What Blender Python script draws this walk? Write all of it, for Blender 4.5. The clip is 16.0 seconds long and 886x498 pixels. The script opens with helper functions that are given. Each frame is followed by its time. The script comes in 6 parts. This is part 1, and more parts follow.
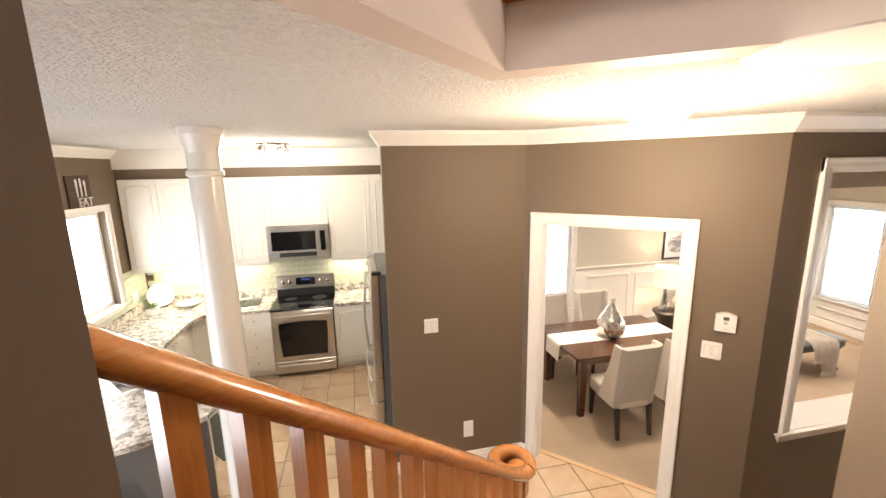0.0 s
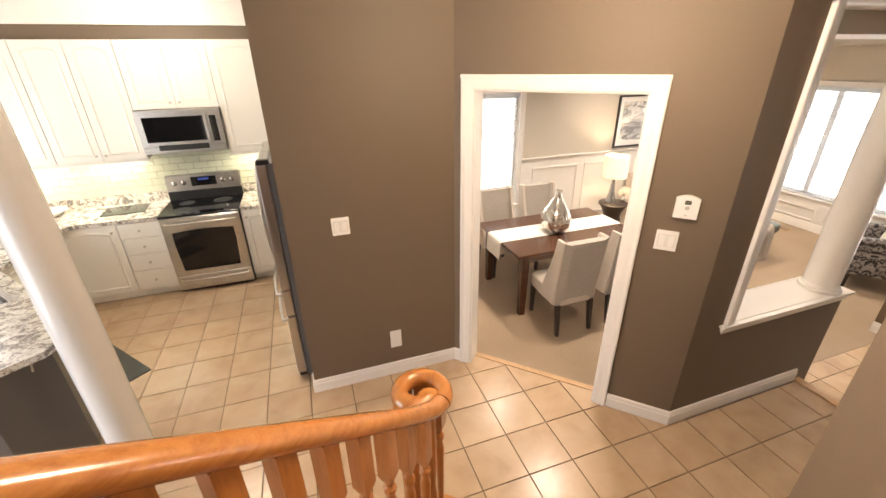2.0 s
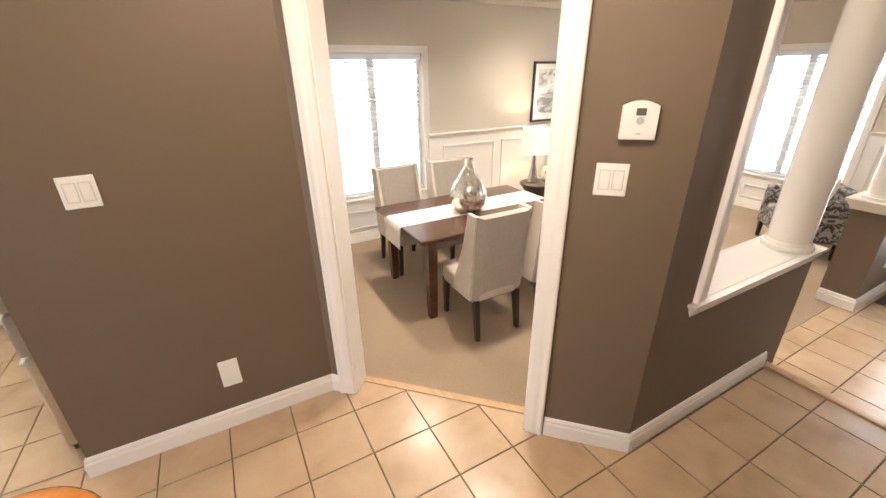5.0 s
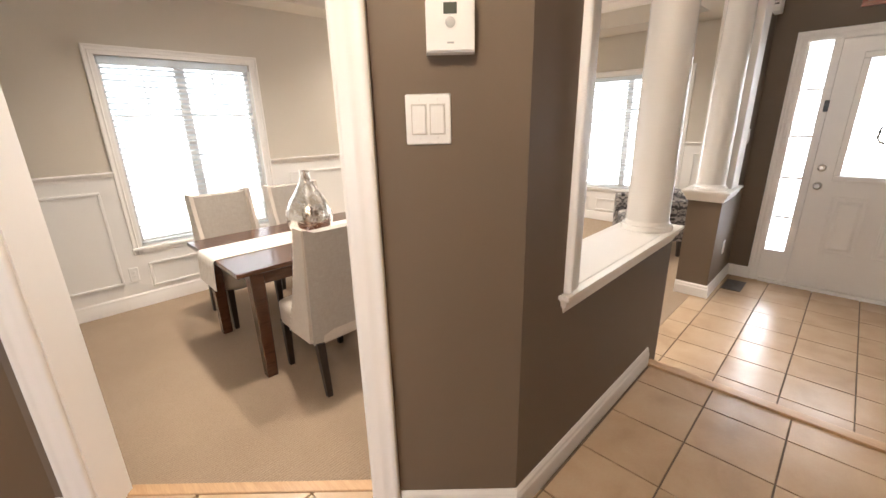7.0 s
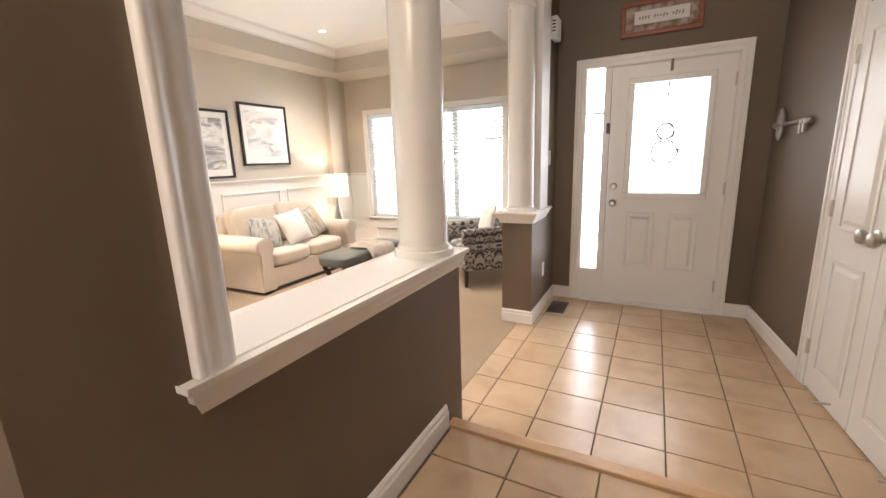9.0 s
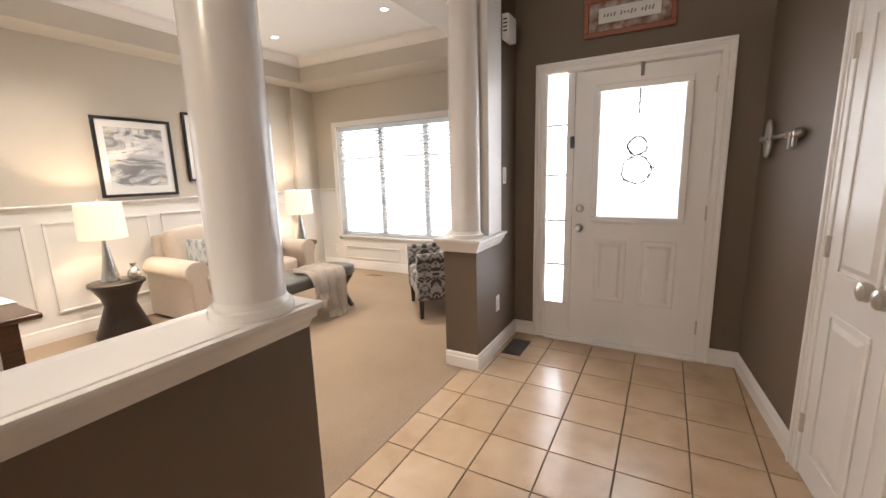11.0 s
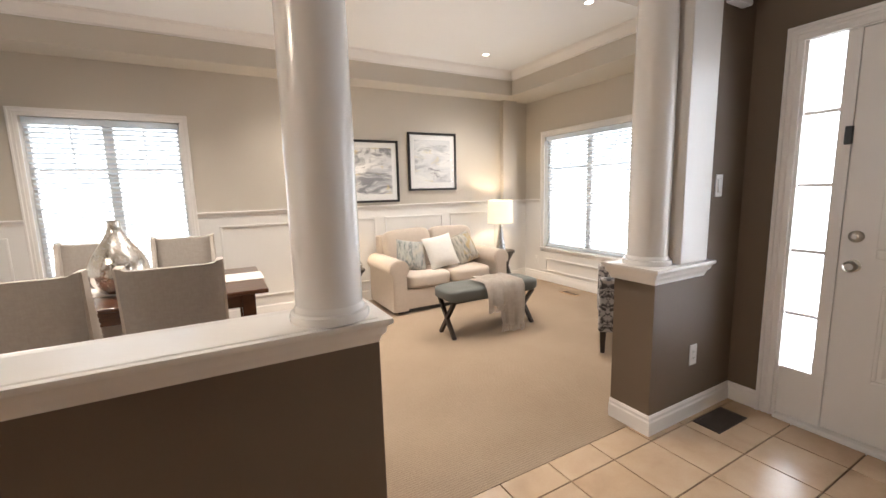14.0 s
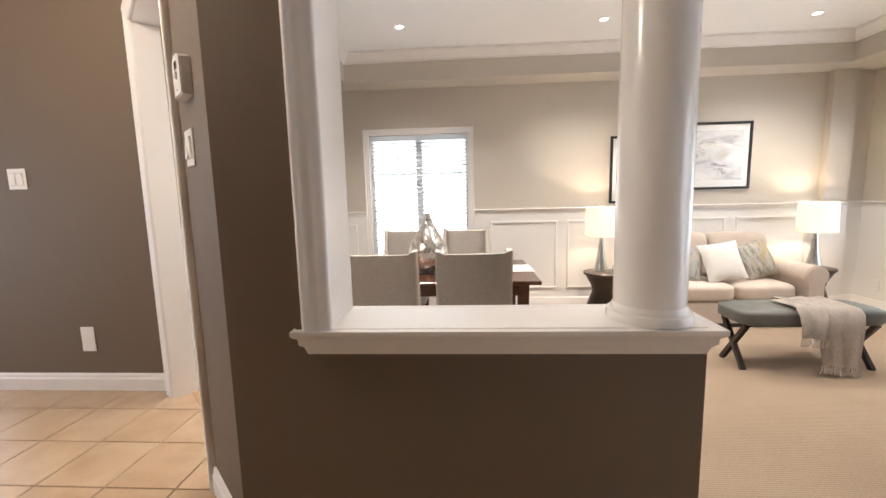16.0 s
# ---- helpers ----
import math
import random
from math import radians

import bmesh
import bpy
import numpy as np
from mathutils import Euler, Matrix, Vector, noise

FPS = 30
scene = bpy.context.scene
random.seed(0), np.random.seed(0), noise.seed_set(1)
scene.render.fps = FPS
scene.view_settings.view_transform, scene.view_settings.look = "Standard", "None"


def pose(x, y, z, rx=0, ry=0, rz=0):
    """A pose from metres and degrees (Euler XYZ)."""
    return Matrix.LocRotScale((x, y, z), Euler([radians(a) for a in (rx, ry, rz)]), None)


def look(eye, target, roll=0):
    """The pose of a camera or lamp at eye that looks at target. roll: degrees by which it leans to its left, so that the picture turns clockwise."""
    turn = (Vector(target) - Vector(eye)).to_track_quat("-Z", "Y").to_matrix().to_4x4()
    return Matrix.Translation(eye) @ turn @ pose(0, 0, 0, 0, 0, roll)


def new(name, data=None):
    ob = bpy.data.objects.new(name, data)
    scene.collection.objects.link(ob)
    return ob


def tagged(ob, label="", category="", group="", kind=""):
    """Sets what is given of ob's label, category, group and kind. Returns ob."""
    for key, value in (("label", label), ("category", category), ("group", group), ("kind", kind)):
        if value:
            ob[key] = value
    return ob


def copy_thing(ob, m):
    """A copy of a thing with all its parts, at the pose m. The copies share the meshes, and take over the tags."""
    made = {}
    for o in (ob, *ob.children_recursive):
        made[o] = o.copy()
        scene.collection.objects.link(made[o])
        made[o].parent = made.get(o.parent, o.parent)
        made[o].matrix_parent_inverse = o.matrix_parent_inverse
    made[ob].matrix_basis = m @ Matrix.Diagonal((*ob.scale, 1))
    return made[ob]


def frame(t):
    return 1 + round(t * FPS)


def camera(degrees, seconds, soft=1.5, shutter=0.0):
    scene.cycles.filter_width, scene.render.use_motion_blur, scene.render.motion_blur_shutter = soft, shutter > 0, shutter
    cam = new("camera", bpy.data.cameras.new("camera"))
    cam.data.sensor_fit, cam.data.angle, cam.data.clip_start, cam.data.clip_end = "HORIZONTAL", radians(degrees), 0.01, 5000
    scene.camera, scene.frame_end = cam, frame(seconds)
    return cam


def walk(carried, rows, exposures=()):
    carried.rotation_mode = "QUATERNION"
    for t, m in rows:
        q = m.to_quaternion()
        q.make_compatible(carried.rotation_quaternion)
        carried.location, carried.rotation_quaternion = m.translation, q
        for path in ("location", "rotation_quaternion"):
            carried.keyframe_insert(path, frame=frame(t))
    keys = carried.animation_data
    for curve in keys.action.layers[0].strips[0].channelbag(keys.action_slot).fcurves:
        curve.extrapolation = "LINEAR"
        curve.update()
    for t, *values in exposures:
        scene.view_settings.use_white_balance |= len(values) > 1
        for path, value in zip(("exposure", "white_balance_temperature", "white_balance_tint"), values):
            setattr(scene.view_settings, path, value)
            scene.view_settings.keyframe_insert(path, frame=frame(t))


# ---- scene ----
cam = camera(95.1, 16.0)
PATH = [
    (0, (-0.204, -0.19, 2.638), (0.202, 1.727, 2.242), -1.1),
    (0.5, (-0.161, -0.058, 2.621), (0.341, 1.798, 2.07), -0.8),
    (1, (-0.064, 0.09, 2.577), (0.467, 1.89, 1.886), -0.9),
    (1.5, (0.023, 0.193, 2.489), (0.6, 1.932, 1.688), -0.8),
    (2, (0.187, 0.326, 2.356), (0.765, 2.041, 1.505), -0.9),
    (2.5, (0.302, 0.436, 2.274), (0.875, 2.145, 1.408), -0.9),
    (3, (0.372, 0.557, 2.157), (0.956, 2.264, 1.292), -0.9),
    (3.2, (0.406, 0.602, 2.13), (1.005, 2.303, 1.264), -1.0),
    (5.3, (0.926, 0.979, 1.706), (1.869, 2.556, 0.917), -0.9),
    (5.5, (0.984, 0.995, 1.67), (1.975, 2.558, 0.913), -1.1),
    (6, (1.107, 1.046, 1.556), (2.226, 2.548, 0.853), -1.2),
    (6.5, (1.206, 1.113, 1.474), (2.468, 2.524, 0.829), -1.3),
    (7, (1.366, 1.155, 1.362), (2.709, 2.509, 0.759), -1.4),
    (7.5, (1.526, 1.167, 1.301), (2.957, 2.455, 0.758), -1.5),
    (8, (1.71, 1.181, 1.211), (3.236, 2.376, 0.717), -1.6),
    (8.5, (1.93, 1.113, 1.191), (3.597, 2.121, 0.74), -1.8),
    (9, (2.165, 1.021, 1.175), (3.899, 1.923, 0.749), -1.9),
    (9.5, (2.361, 0.96, 1.166), (4.116, 1.834, 0.769), -1.8),
    (9.7, (2.454, 0.933, 1.175), (4.209, 1.808, 0.778), -1.9),
    (11.8, (3.12, 0.63, 1.194), (4.779, 1.695, 0.855), -1.7),
    (12, (3.204, 0.603, 1.188), (4.836, 1.709, 0.852), -1.9),
    (12.5, (3.302, 0.596, 1.175), (4.843, 1.83, 0.854), -1.5),
    (13, (3.346, 0.598, 1.194), (4.747, 1.988, 0.872), -1.6),
    (13.5, (3.364, 0.591, 1.197), (4.561, 2.164, 0.891), -1.5),
    (14, (3.352, 0.571, 1.184), (4.306, 2.306, 0.898), -1.5),
    (14.5, (3.293, 0.535, 1.196), (4.025, 2.376, 0.926), -1.5),
    (15, (3.23, 0.496, 1.169), (3.7, 2.424, 0.921), -1.6),
    (15.2, (3.154, 0.516, 1.177), (3.496, 2.47, 0.916), -1.2),
    (15.5, (3.118, 0.548, 1.183), (3.236, 2.527, 0.917), -1.3),
    (16, (3.077, 0.596, 1.179), (2.953, 2.576, 0.924), -1.4),
]
EXPOSURES = [(0, .27, 6600, 12), (1.5, .18, 6700, 13), (3, .22, 6600, 13), (5.5, .29, 6200, 11), (6.5, .26, 6100, 11), (9, .30, 6150, 12), (9.5, .22, 6100, 12), (12, -.02, 6100, 12), (14, -.05, 5950, 11), (15, -.03, 5850, 11), (16, .08, 5800, 11)]
walk(cam, [(t, look(eye, target, roll)) for t, eye, target, roll in PATH], EXPOSURES)

# ---- world, sun, large lights ----
world = bpy.data.worlds.new("world")
scene.world = world
world.use_nodes = True
wnt = world.node_tree
sky = wnt.nodes.new("ShaderNodeTexSky")
sky.sky_type = "NISHITA"
sky.sun_disc = False
sky.sun_elevation = radians(50)
sky.sun_rotation = radians(200)
wnt.links.new(sky.outputs["Color"], wnt.nodes["Background"].inputs["Color"])
wnt.nodes["Background"].inputs["Strength"].default_value = 0.12



def area(name, m, w, h, power, color=(1, 1, 1)):
    d = bpy.data.lights.new(name, "AREA")
    d.shape, d.size, d.size_y, d.energy, d.color = "RECTANGLE", w, h, power, color
    ob = new(name, d)
    ob.matrix_world = m
    return ob


def bulb(name, p, power, color=(1.0, 0.78, 0.52), r=0.04, spot=None):
    d = bpy.data.lights.new(name, "SPOT" if spot else "POINT")
    d.energy, d.color, d.shadow_soft_size = power, color, r
    if spot:
        d.spot_size, d.spot_blend = radians(spot), 1.0
    ob = new(name, d)
    ob.location = p
    return ob


# levels and main lines of the plan
LOW = -0.193          # sunken foyer and carpeted rooms
CEIL = 2.905
DAY = (1.0, 0.985, 0.96)
WARM = (1.0, 0.76, 0.50)
area("daylight_dining_window", look((2.50, 5.70, 1.14), (2.50, 4.0, 1.05)), 1.16, 1.50, 14, DAY)
area("daylight_living_window", look((7.75, 3.985, 1.115), (6.0, 3.985, 1.03)), 2.20, 1.55, 29, DAY)
area("daylight_door_glass", look((6.37, 0.95, 1.29), (0, 0.95, 1.1)), 0.54, 0.90, 7, (1.0, 0.95, 0.88))
area("daylight_sidelight", look((6.27, 1.53, 1.03), (0, 1.53, 0.9)), 0.13, 1.78, 8, DAY)
area("daylight_kitchen_window", look((-3.10, 4.62, 1.70), (0, 4.62, 1.6)), 0.84, 1.14, 20, DAY)
# added fill lamp in an unseen west opening, brightens the hall and near ceiling
area("daylight_patio_door", look((-3.12, 1.4, 1.15), (0, 1.5, 1.1)), 1.9, 1.9, 60, (0.95, 0.97, 1.0))
# added fill lamp under the closed stairwell ceiling, brightens the upper walls
area("stairwell_skylight", look((0.1, 0.2, 5.2), (0.1, 0.2, 0)), 1.0, 1.0, 60, (1.0, 0.92, 0.83))

# ---- materials ----


class Nodes:
    def __init__(self, name):
        self.mat = bpy.data.materials.new(name)
        self.mat.use_nodes = True
        self.nt = self.mat.node_tree
        self.bsdf = self.nt.nodes["Principled BSDF"]
        self.tc = self.nt.nodes.new("ShaderNodeTexCoord")

    def node(self, kind, **values):
        n = self.nt.nodes.new(kind)
        for k, v in values.items():
            n.inputs[k].default_value = v
        return n

    def link(self, a, b):
        self.nt.links.new(a, b)

    def coords(self, scale=(1, 1, 1), rot=(0, 0, 0)):
        n = self.node("ShaderNodeMapping", Scale=scale, Rotation=[radians(a) for a in rot])
        self.link(self.tc.outputs["Object"], n.inputs["Vector"])
        return n.outputs["Vector"]

    def noise(self, vec, scale, detail=4.0, rough=0.55, distort=0.0):
        n = self.node("ShaderNodeTexNoise", Scale=scale, Detail=detail, Roughness=rough, Distortion=distort)
        self.link(vec, n.inputs["Vector"])
        return n.outputs["Fac"]

    def ramp(self, fac, stops):
        n = self.nt.nodes.new("ShaderNodeValToRGB")
        els = n.color_ramp.elements
        while len(els) < len(stops):
            els.new(0.5)
        for e, (p, c) in zip(els, stops):
            e.position, e.color = p, (*c, 1)
        self.link(fac, n.inputs["Fac"])
        return n.outputs["Color"]

    def mix(self, fac, a, b, blend="MIX"):
        n = self.nt.nodes.new("ShaderNodeMix")
        n.data_type, n.blend_type = "RGBA", blend
        for sock, v in ((0, fac), (6, a), (7, b)):
            if isinstance(v, (int, float)):
                n.inputs[sock].default_value = v
            elif isinstance(v, tuple):
                n.inputs[sock].default_value = (*v, 1)
            else:
                self.link(v, n.inputs[sock])
        return n.outputs[2]

    def bump(self, height, strength, distance=0.002):
        n = self.node("ShaderNodeBump", Strength=strength, Distance=distance)
        self.link(height, n.inputs["Height"])
        self.link(n.outputs["Normal"], self.bsdf.inputs["Normal"])

    def put(self, **values):
        for k, v in values.items():
            sock = self.bsdf.inputs[k.replace("_", " ")]
            if hasattr(v, "is_output"):
                self.link(v, sock)
            elif isinstance(v, tuple) and len(v) == 3:
                sock.default_value = (*v, 1)
            else:
                sock.default_value = v
        return self.mat


def shade(c, f):
    return tuple(min(1.0, v * f) for v in c)


def plain(name, color, rough=0.5, metal=0.0, vary=0.06, grain=60.0, bump=0.05, spec=0.5, coat=0.0):
    n = Nodes(name)
    v = n.coords()
    big, fine = n.noise(v, 1.7, 3), n.noise(v, grain, 5)
    col = n.mix(0.5, n.ramp(big, [(0.3, shade(color, 1 - vary)), (0.7, shade(color, 1 + vary))]),
                n.ramp(fine, [(0.25, shade(color, 1 - vary)), (0.75, shade(color, 1 + vary))]))
    if bump:
        n.bump(fine, bump, 0.001)
    r = rough
    if vary > 0.05:
        r = n.ramp(n.noise(v, 9, 3), [(0.3, (rough * 0.88,) * 3), (0.7, (min(1, rough * 1.12),) * 3)])
    return n.put(Base_Color=col, Roughness=r, Metallic=metal, Specular_IOR_Level=spec, Coat_Weight=coat)


def wood(name, dark, light, axis="X", scale=1.0, rough=0.35, coat=0.2):
    n = Nodes(name)
    s = {"X": (1.2, 14, 14), "Y": (14, 1.2, 14), "Z": (14, 14, 1.2)}[axis]
    v = n.coords([a * scale for a in s])
    g = n.noise(v, 2.2, 8, 0.65, 1.2)
    f = n.noise(v, 14, 4, 0.7)
    col = n.mix(0.35, n.ramp(g, [(0.3, dark), (0.5, shade(light, 0.85)), (0.72, light)]), n.ramp(f, [(0.3, dark), (0.65, light)]))
    n.bump(f, 0.08, 0.0006)
    return n.put(Base_Color=col, Roughness=rough, Coat_Weight=coat, Coat_Roughness=0.18)


def fabric(name, color, color2, scale=260.0, bump=0.35, patch=18.0):
    n = Nodes(name)
    v = n.coords()
    wx = n.noise(n.coords((scale, scale * 0.25, scale * 0.25)), 1.0, 2)
    wz = n.noise(n.coords((scale * 0.25, scale * 0.25, scale)), 1.0, 2)
    w = n.mix(0.5, wx, wz)
    col = n.mix(0.4, n.ramp(w, [(0.35, color2), (0.65, color)]), n.ramp(n.noise(v, patch, 5), [(0.3, color2), (0.7, color)]))
    n.bump(w, bump, 0.0015)
    return n.put(Base_Color=col, Roughness=0.92, Specular_IOR_Level=0.15, Sheen_Weight=0.15)


M = {}
M["wall"] = plain("taupe_wall_paint", (0.153, 0.112, 0.0755), 0.58, vary=0.03, grain=220, bump=0.12)
M["wall_light"] = plain("greige_wall_paint", (0.58, 0.53, 0.455), 0.55, vary=0.025, grain=220, bump=0.1)
M["trim"] = plain("white_trim_paint", (0.84, 0.81, 0.775), 0.33, vary=0.012, grain=25, bump=0)
M["column"] = plain("glossy_white_column_paint", (0.86, 0.835, 0.80), 0.23, vary=0.012, grain=25, bump=0, coat=0.3)
M["wainscot"] = plain("white_wainscot_paint", (0.80, 0.78, 0.75), 0.36, vary=0.012, grain=25, bump=0)
M["ceiling"] = plain("smooth_white_ceiling_paint", (0.88, 0.88, 0.87), 0.8, vary=0.015, grain=150, bump=0.08)
M["cabinet"] = plain("white_cabinet_lacquer", (0.82, 0.80, 0.75), 0.32, vary=0.012, grain=25, bump=0)
M["grout"] = plain("brown_grey_grout", (0.15, 0.105, 0.07), 0.9, vary=0.15, grain=200, bump=0.4)
M["black"] = plain("black_plastic", (0.02, 0.02, 0.02), 0.35, vary=0.2)
M["dark_wood"] = wood("espresso_wood", (0.012, 0.008, 0.006), (0.030, 0.019, 0.013), "Z", 1, 0.38, 0.1)
M["table_wood"] = wood("walnut_table_wood", (0.028, 0.011, 0.006), (0.095, 0.038, 0.019), "X", 1, 0.22, 0.45)
M["oak"] = wood("honey_oak", (0.30, 0.095, 0.022), (0.52, 0.205, 0.052), "Z", 1.0, 0.34, 0.15)
M["oak_rail"] = wood("honey_oak_rail", (0.30, 0.095, 0.022), (0.50, 0.20, 0.05), "X", 1.0, 0.22, 0.5)
M["strip"] = wood("pale_oak_strip", (0.42, 0.24, 0.11), (0.60, 0.38, 0.20), "Y", 1.0, 0.4)
M["chrome"] = plain("polished_chrome", (0.78, 0.77, 0.75), 0.10, 1.0, vary=0.03, bump=0.0)
M["nickel"] = plain("satin_nickel", (0.58, 0.54, 0.48), 0.28, 1.0, vary=0.04, bump=0.01)
M["plate_gap"] = plain("grey_switch_seam", (0.60, 0.57, 0.53), 0.6)
M["plate"] = plain("white_switch_plastic", (0.82, 0.81, 0.79), 0.35, vary=0.01, bump=0.0)


def steel():
    n = Nodes("brushed_stainless_steel")
    f = n.noise(n.coords((1, 60, 400)), 3, 4)
    n.bump(f, 0.04, 0.0004)
    return n.put(Base_Color=n.ramp(f, [(0.3, (0.52, 0.50, 0.47)), (0.7, (0.64, 0.62, 0.59))]), Metallic=1.0,
                 Roughness=n.ramp(f, [(0.3, (0.24,) * 3), (0.7, (0.36,) * 3)]))


def stipple():
    n = Nodes("stippled_white_ceiling")
    v = n.coords()
    vor = n.node("ShaderNodeTexVoronoi", Scale=85.0)
    n.link(v, vor.inputs["Vector"])
    lumps = n.mix(0.5, n.noise(v, 55, 6, 0.65, 0.6), vor.outputs["Distance"])
    n.bump(n.ramp(lumps, [(0.32, (0, 0, 0)), (0.62, (1, 1, 1))]), 0.85, 0.012)
    return n.put(Base_Color=n.ramp(n.noise(v, 40, 4), [(0.3, (0.72, 0.70, 0.66)), (0.7, (0.82, 0.80, 0.77))]), Roughness=0.95)


def tile():
    n = Nodes("beige_ceramic_tile")
    info = n.nt.nodes.new("ShaderNodeObjectInfo")
    add = n.nt.nodes.new("ShaderNodeVectorMath")
    n.link(n.tc.outputs["Object"], add.inputs[0])
    com = n.nt.nodes.new("ShaderNodeCombineXYZ")
    mul = n.nt.nodes.new("ShaderNodeMath")
    mul.operation = "MULTIPLY"
    mul.inputs[1].default_value = 57.0
    n.link(info.outputs["Random"], mul.inputs[0])
    n.link(mul.outputs[0], com.inputs[2])
    n.link(com.outputs[0], add.inputs[1])
    v = add.outputs["Vector"]
    cloud = n.noise(v, 5, 4, 0.5, 0.4)
    fine = n.noise(v, 90, 4, 0.6)
    col = n.ramp(cloud, [(0.22, (0.40, 0.265, 0.155)), (0.45, (0.495, 0.345, 0.212)), (0.78, (0.57, 0.42, 0.275))])
    col = n.mix(0.10, col, n.ramp(fine, [(0.35, (0.42, 0.29, 0.18)), (0.65, (0.60, 0.46, 0.33))]))
    col = n.mix(0.18, col, n.ramp(info.outputs["Random"], [(0.0, (0.43, 0.30, 0.19)), (1.0, (0.63, 0.50, 0.37))]))
    n.bump(n.noise(v, 3, 1, 0.4), 0.06, 0.004)
    return n.put(Base_Color=col, Roughness=0.25, Specular_IOR_Level=0.5)


def carpet():
    n = Nodes("beige_loop_carpet")
    v = n.coords()
    wave = n.nt.nodes.new("ShaderNodeTexWave")
    wave.bands_direction = "Y"
    for k, x in (("Scale", 22.0), ("Distortion", 1.5), ("Detail", 3.0), ("Detail Scale", 6.0)):
        wave.inputs[k].default_value = x
    n.link(v, wave.inputs["Vector"])
    loops = n.noise(v, 190, 3, 0.6)
    patch = n.noise(v, 1.1, 4, 0.6)
    col = n.ramp(patch, [(0.3, (0.29, 0.205, 0.132)), (0.7, (0.375, 0.278, 0.188))])
    col = n.mix(0.28, col, n.ramp(loops, [(0.3, (0.21, 0.16, 0.11)), (0.7, (0.48, 0.385, 0.30))]))
    col = n.mix(0.12, col, n.ramp(wave.outputs["Fac"], [(0.2, (0.24, 0.18, 0.13)), (0.8, (0.46, 0.365, 0.28))]))
    n.bump(n.mix(0.5, loops, wave.outputs["Fac"]), 0.55, 0.006)
    return n.put(Base_Color=col, Roughness=1.0, Specular_IOR_Level=0.05, Sheen_Weight=0.1)


def granite():
    n = Nodes("speckled_granite")
    v = n.coords()
    a = n.noise(v, 13, 8, 0.75, 0.9)
    b = n.noise(v, 42, 6, 0.7, 0.3)
    vor = n.node("ShaderNodeTexVoronoi", Scale=70.0)
    n.link(v, vor.inputs["Vector"])
    col = n.ramp(a, [(0.40, (0.03, 0.03, 0.032)), (0.46, (0.26, 0.20, 0.15)), (0.51, (0.66, 0.62, 0.55)), (0.66, (0.82, 0.80, 0.75))])
    col = n.mix(n.ramp(b, [(0.55, (0, 0, 0)), (0.62, (1, 1, 1))]), col, (0.12, 0.10, 0.09))
    col = n.mix(0.2, col, n.ramp(vor.outputs["Distance"], [(0.1, (0.4, 0.38, 0.36)), (0.6, (0.9, 0.87, 0.83))]))
    return n.put(Base_Color=col, Roughness=0.24, Coat_Weight=0.1)


def glass(name, rough=0.0, tint=(1, 1, 1)):
    n = Nodes(name)
    return n.put(Base_Color=tint, Roughness=rough, Transmission_Weight=1.0, IOR=1.2)


def glow(name, color, strength, base=(0.8, 0.8, 0.8), rough=0.6):
    n = Nodes(name)
    return n.put(Base_Color=base, Emission_Color=color, Emission_Strength=strength, Roughness=rough)


M["steel"], M["stipple"], M["tile"], M["carpet"], M["granite"] = steel(), stipple(), tile(), carpet(), granite()
M["glass"] = glass("clear_window_glass")
M["frost"] = glass("frosted_door_glass", 0.45, (0.95, 0.97, 1.0))
M["oven_glass"] = plain("black_oven_glass", (0.006, 0.006, 0.007), 0.06, vary=0.1, bump=0.0)
M["linen"] = fabric("oatmeal_linen", (0.60, 0.54, 0.47), (0.52, 0.46, 0.395))
M["linen_back"] = fabric("grey_patterned_linen", (0.43, 0.39, 0.345), (0.365, 0.33, 0.29), 110, 0.5, 40)
M["sofa"] = fabric("cream_sofa_fabric", (0.63, 0.545, 0.46), (0.54, 0.46, 0.385), 300, 0.3)
M["grey_leather"] = plain("grey_green_leather", (0.115, 0.12, 0.11), 0.45, vary=0.1, grain=180, bump=0.25)

# ---- mesh helpers ----


def part(name, bm, material, parent=None, label=""):
    me = bpy.data.meshes.new(name)
    bmesh.ops.recalc_face_normals(bm, faces=bm.faces)
    bm.to_mesh(me)
    bm.free()
    me.materials.append(material)
    ob = new(name, me)
    if parent:
        ob.parent = parent
    if label:
        ob["label"] = label
    return ob


def smooth(ob, angle=35):
    me = ob.data
    me.polygons.foreach_set("use_smooth", [True] * len(me.polygons))
    me.set_sharp_from_angle(angle=radians(angle))
    return ob


def thing(name, m, label, category, group=""):
    ob = new(name)
    ob.matrix_basis = m
    ob.empty_display_size = 0.05
    return tagged(ob, label, category, group)


def struct(ob, label="", category=""):
    return tagged(ob, label, category, kind="structure")


def box(x0, x1, y0, y1, z0, z1, bevel=0.0, bm=None, seg=1):
    own = bmesh.new()
    bmesh.ops.create_cube(own, size=1.0)
    for v in own.verts:
        v.co = Vector((x0 + (v.co.x + 0.5) * (x1 - x0), y0 + (v.co.y + 0.5) * (y1 - y0), z0 + (v.co.z + 0.5) * (z1 - z0)))
    if bevel:
        bmesh.ops.bevel(own, geom=own.edges[:], offset=bevel, segments=seg, affect="EDGES", profile=0.6)
    return merge(own, bm)


def merge(own, bm):
    if bm is None:
        return own
    me = bpy.data.meshes.new("tmp")
    own.to_mesh(me)
    own.free()
    bm.from_mesh(me)
    bpy.data.meshes.remove(me)
    return bm


def moved(bm, m):
    bmesh.ops.transform(bm, matrix=m, verts=bm.verts)
    return bm


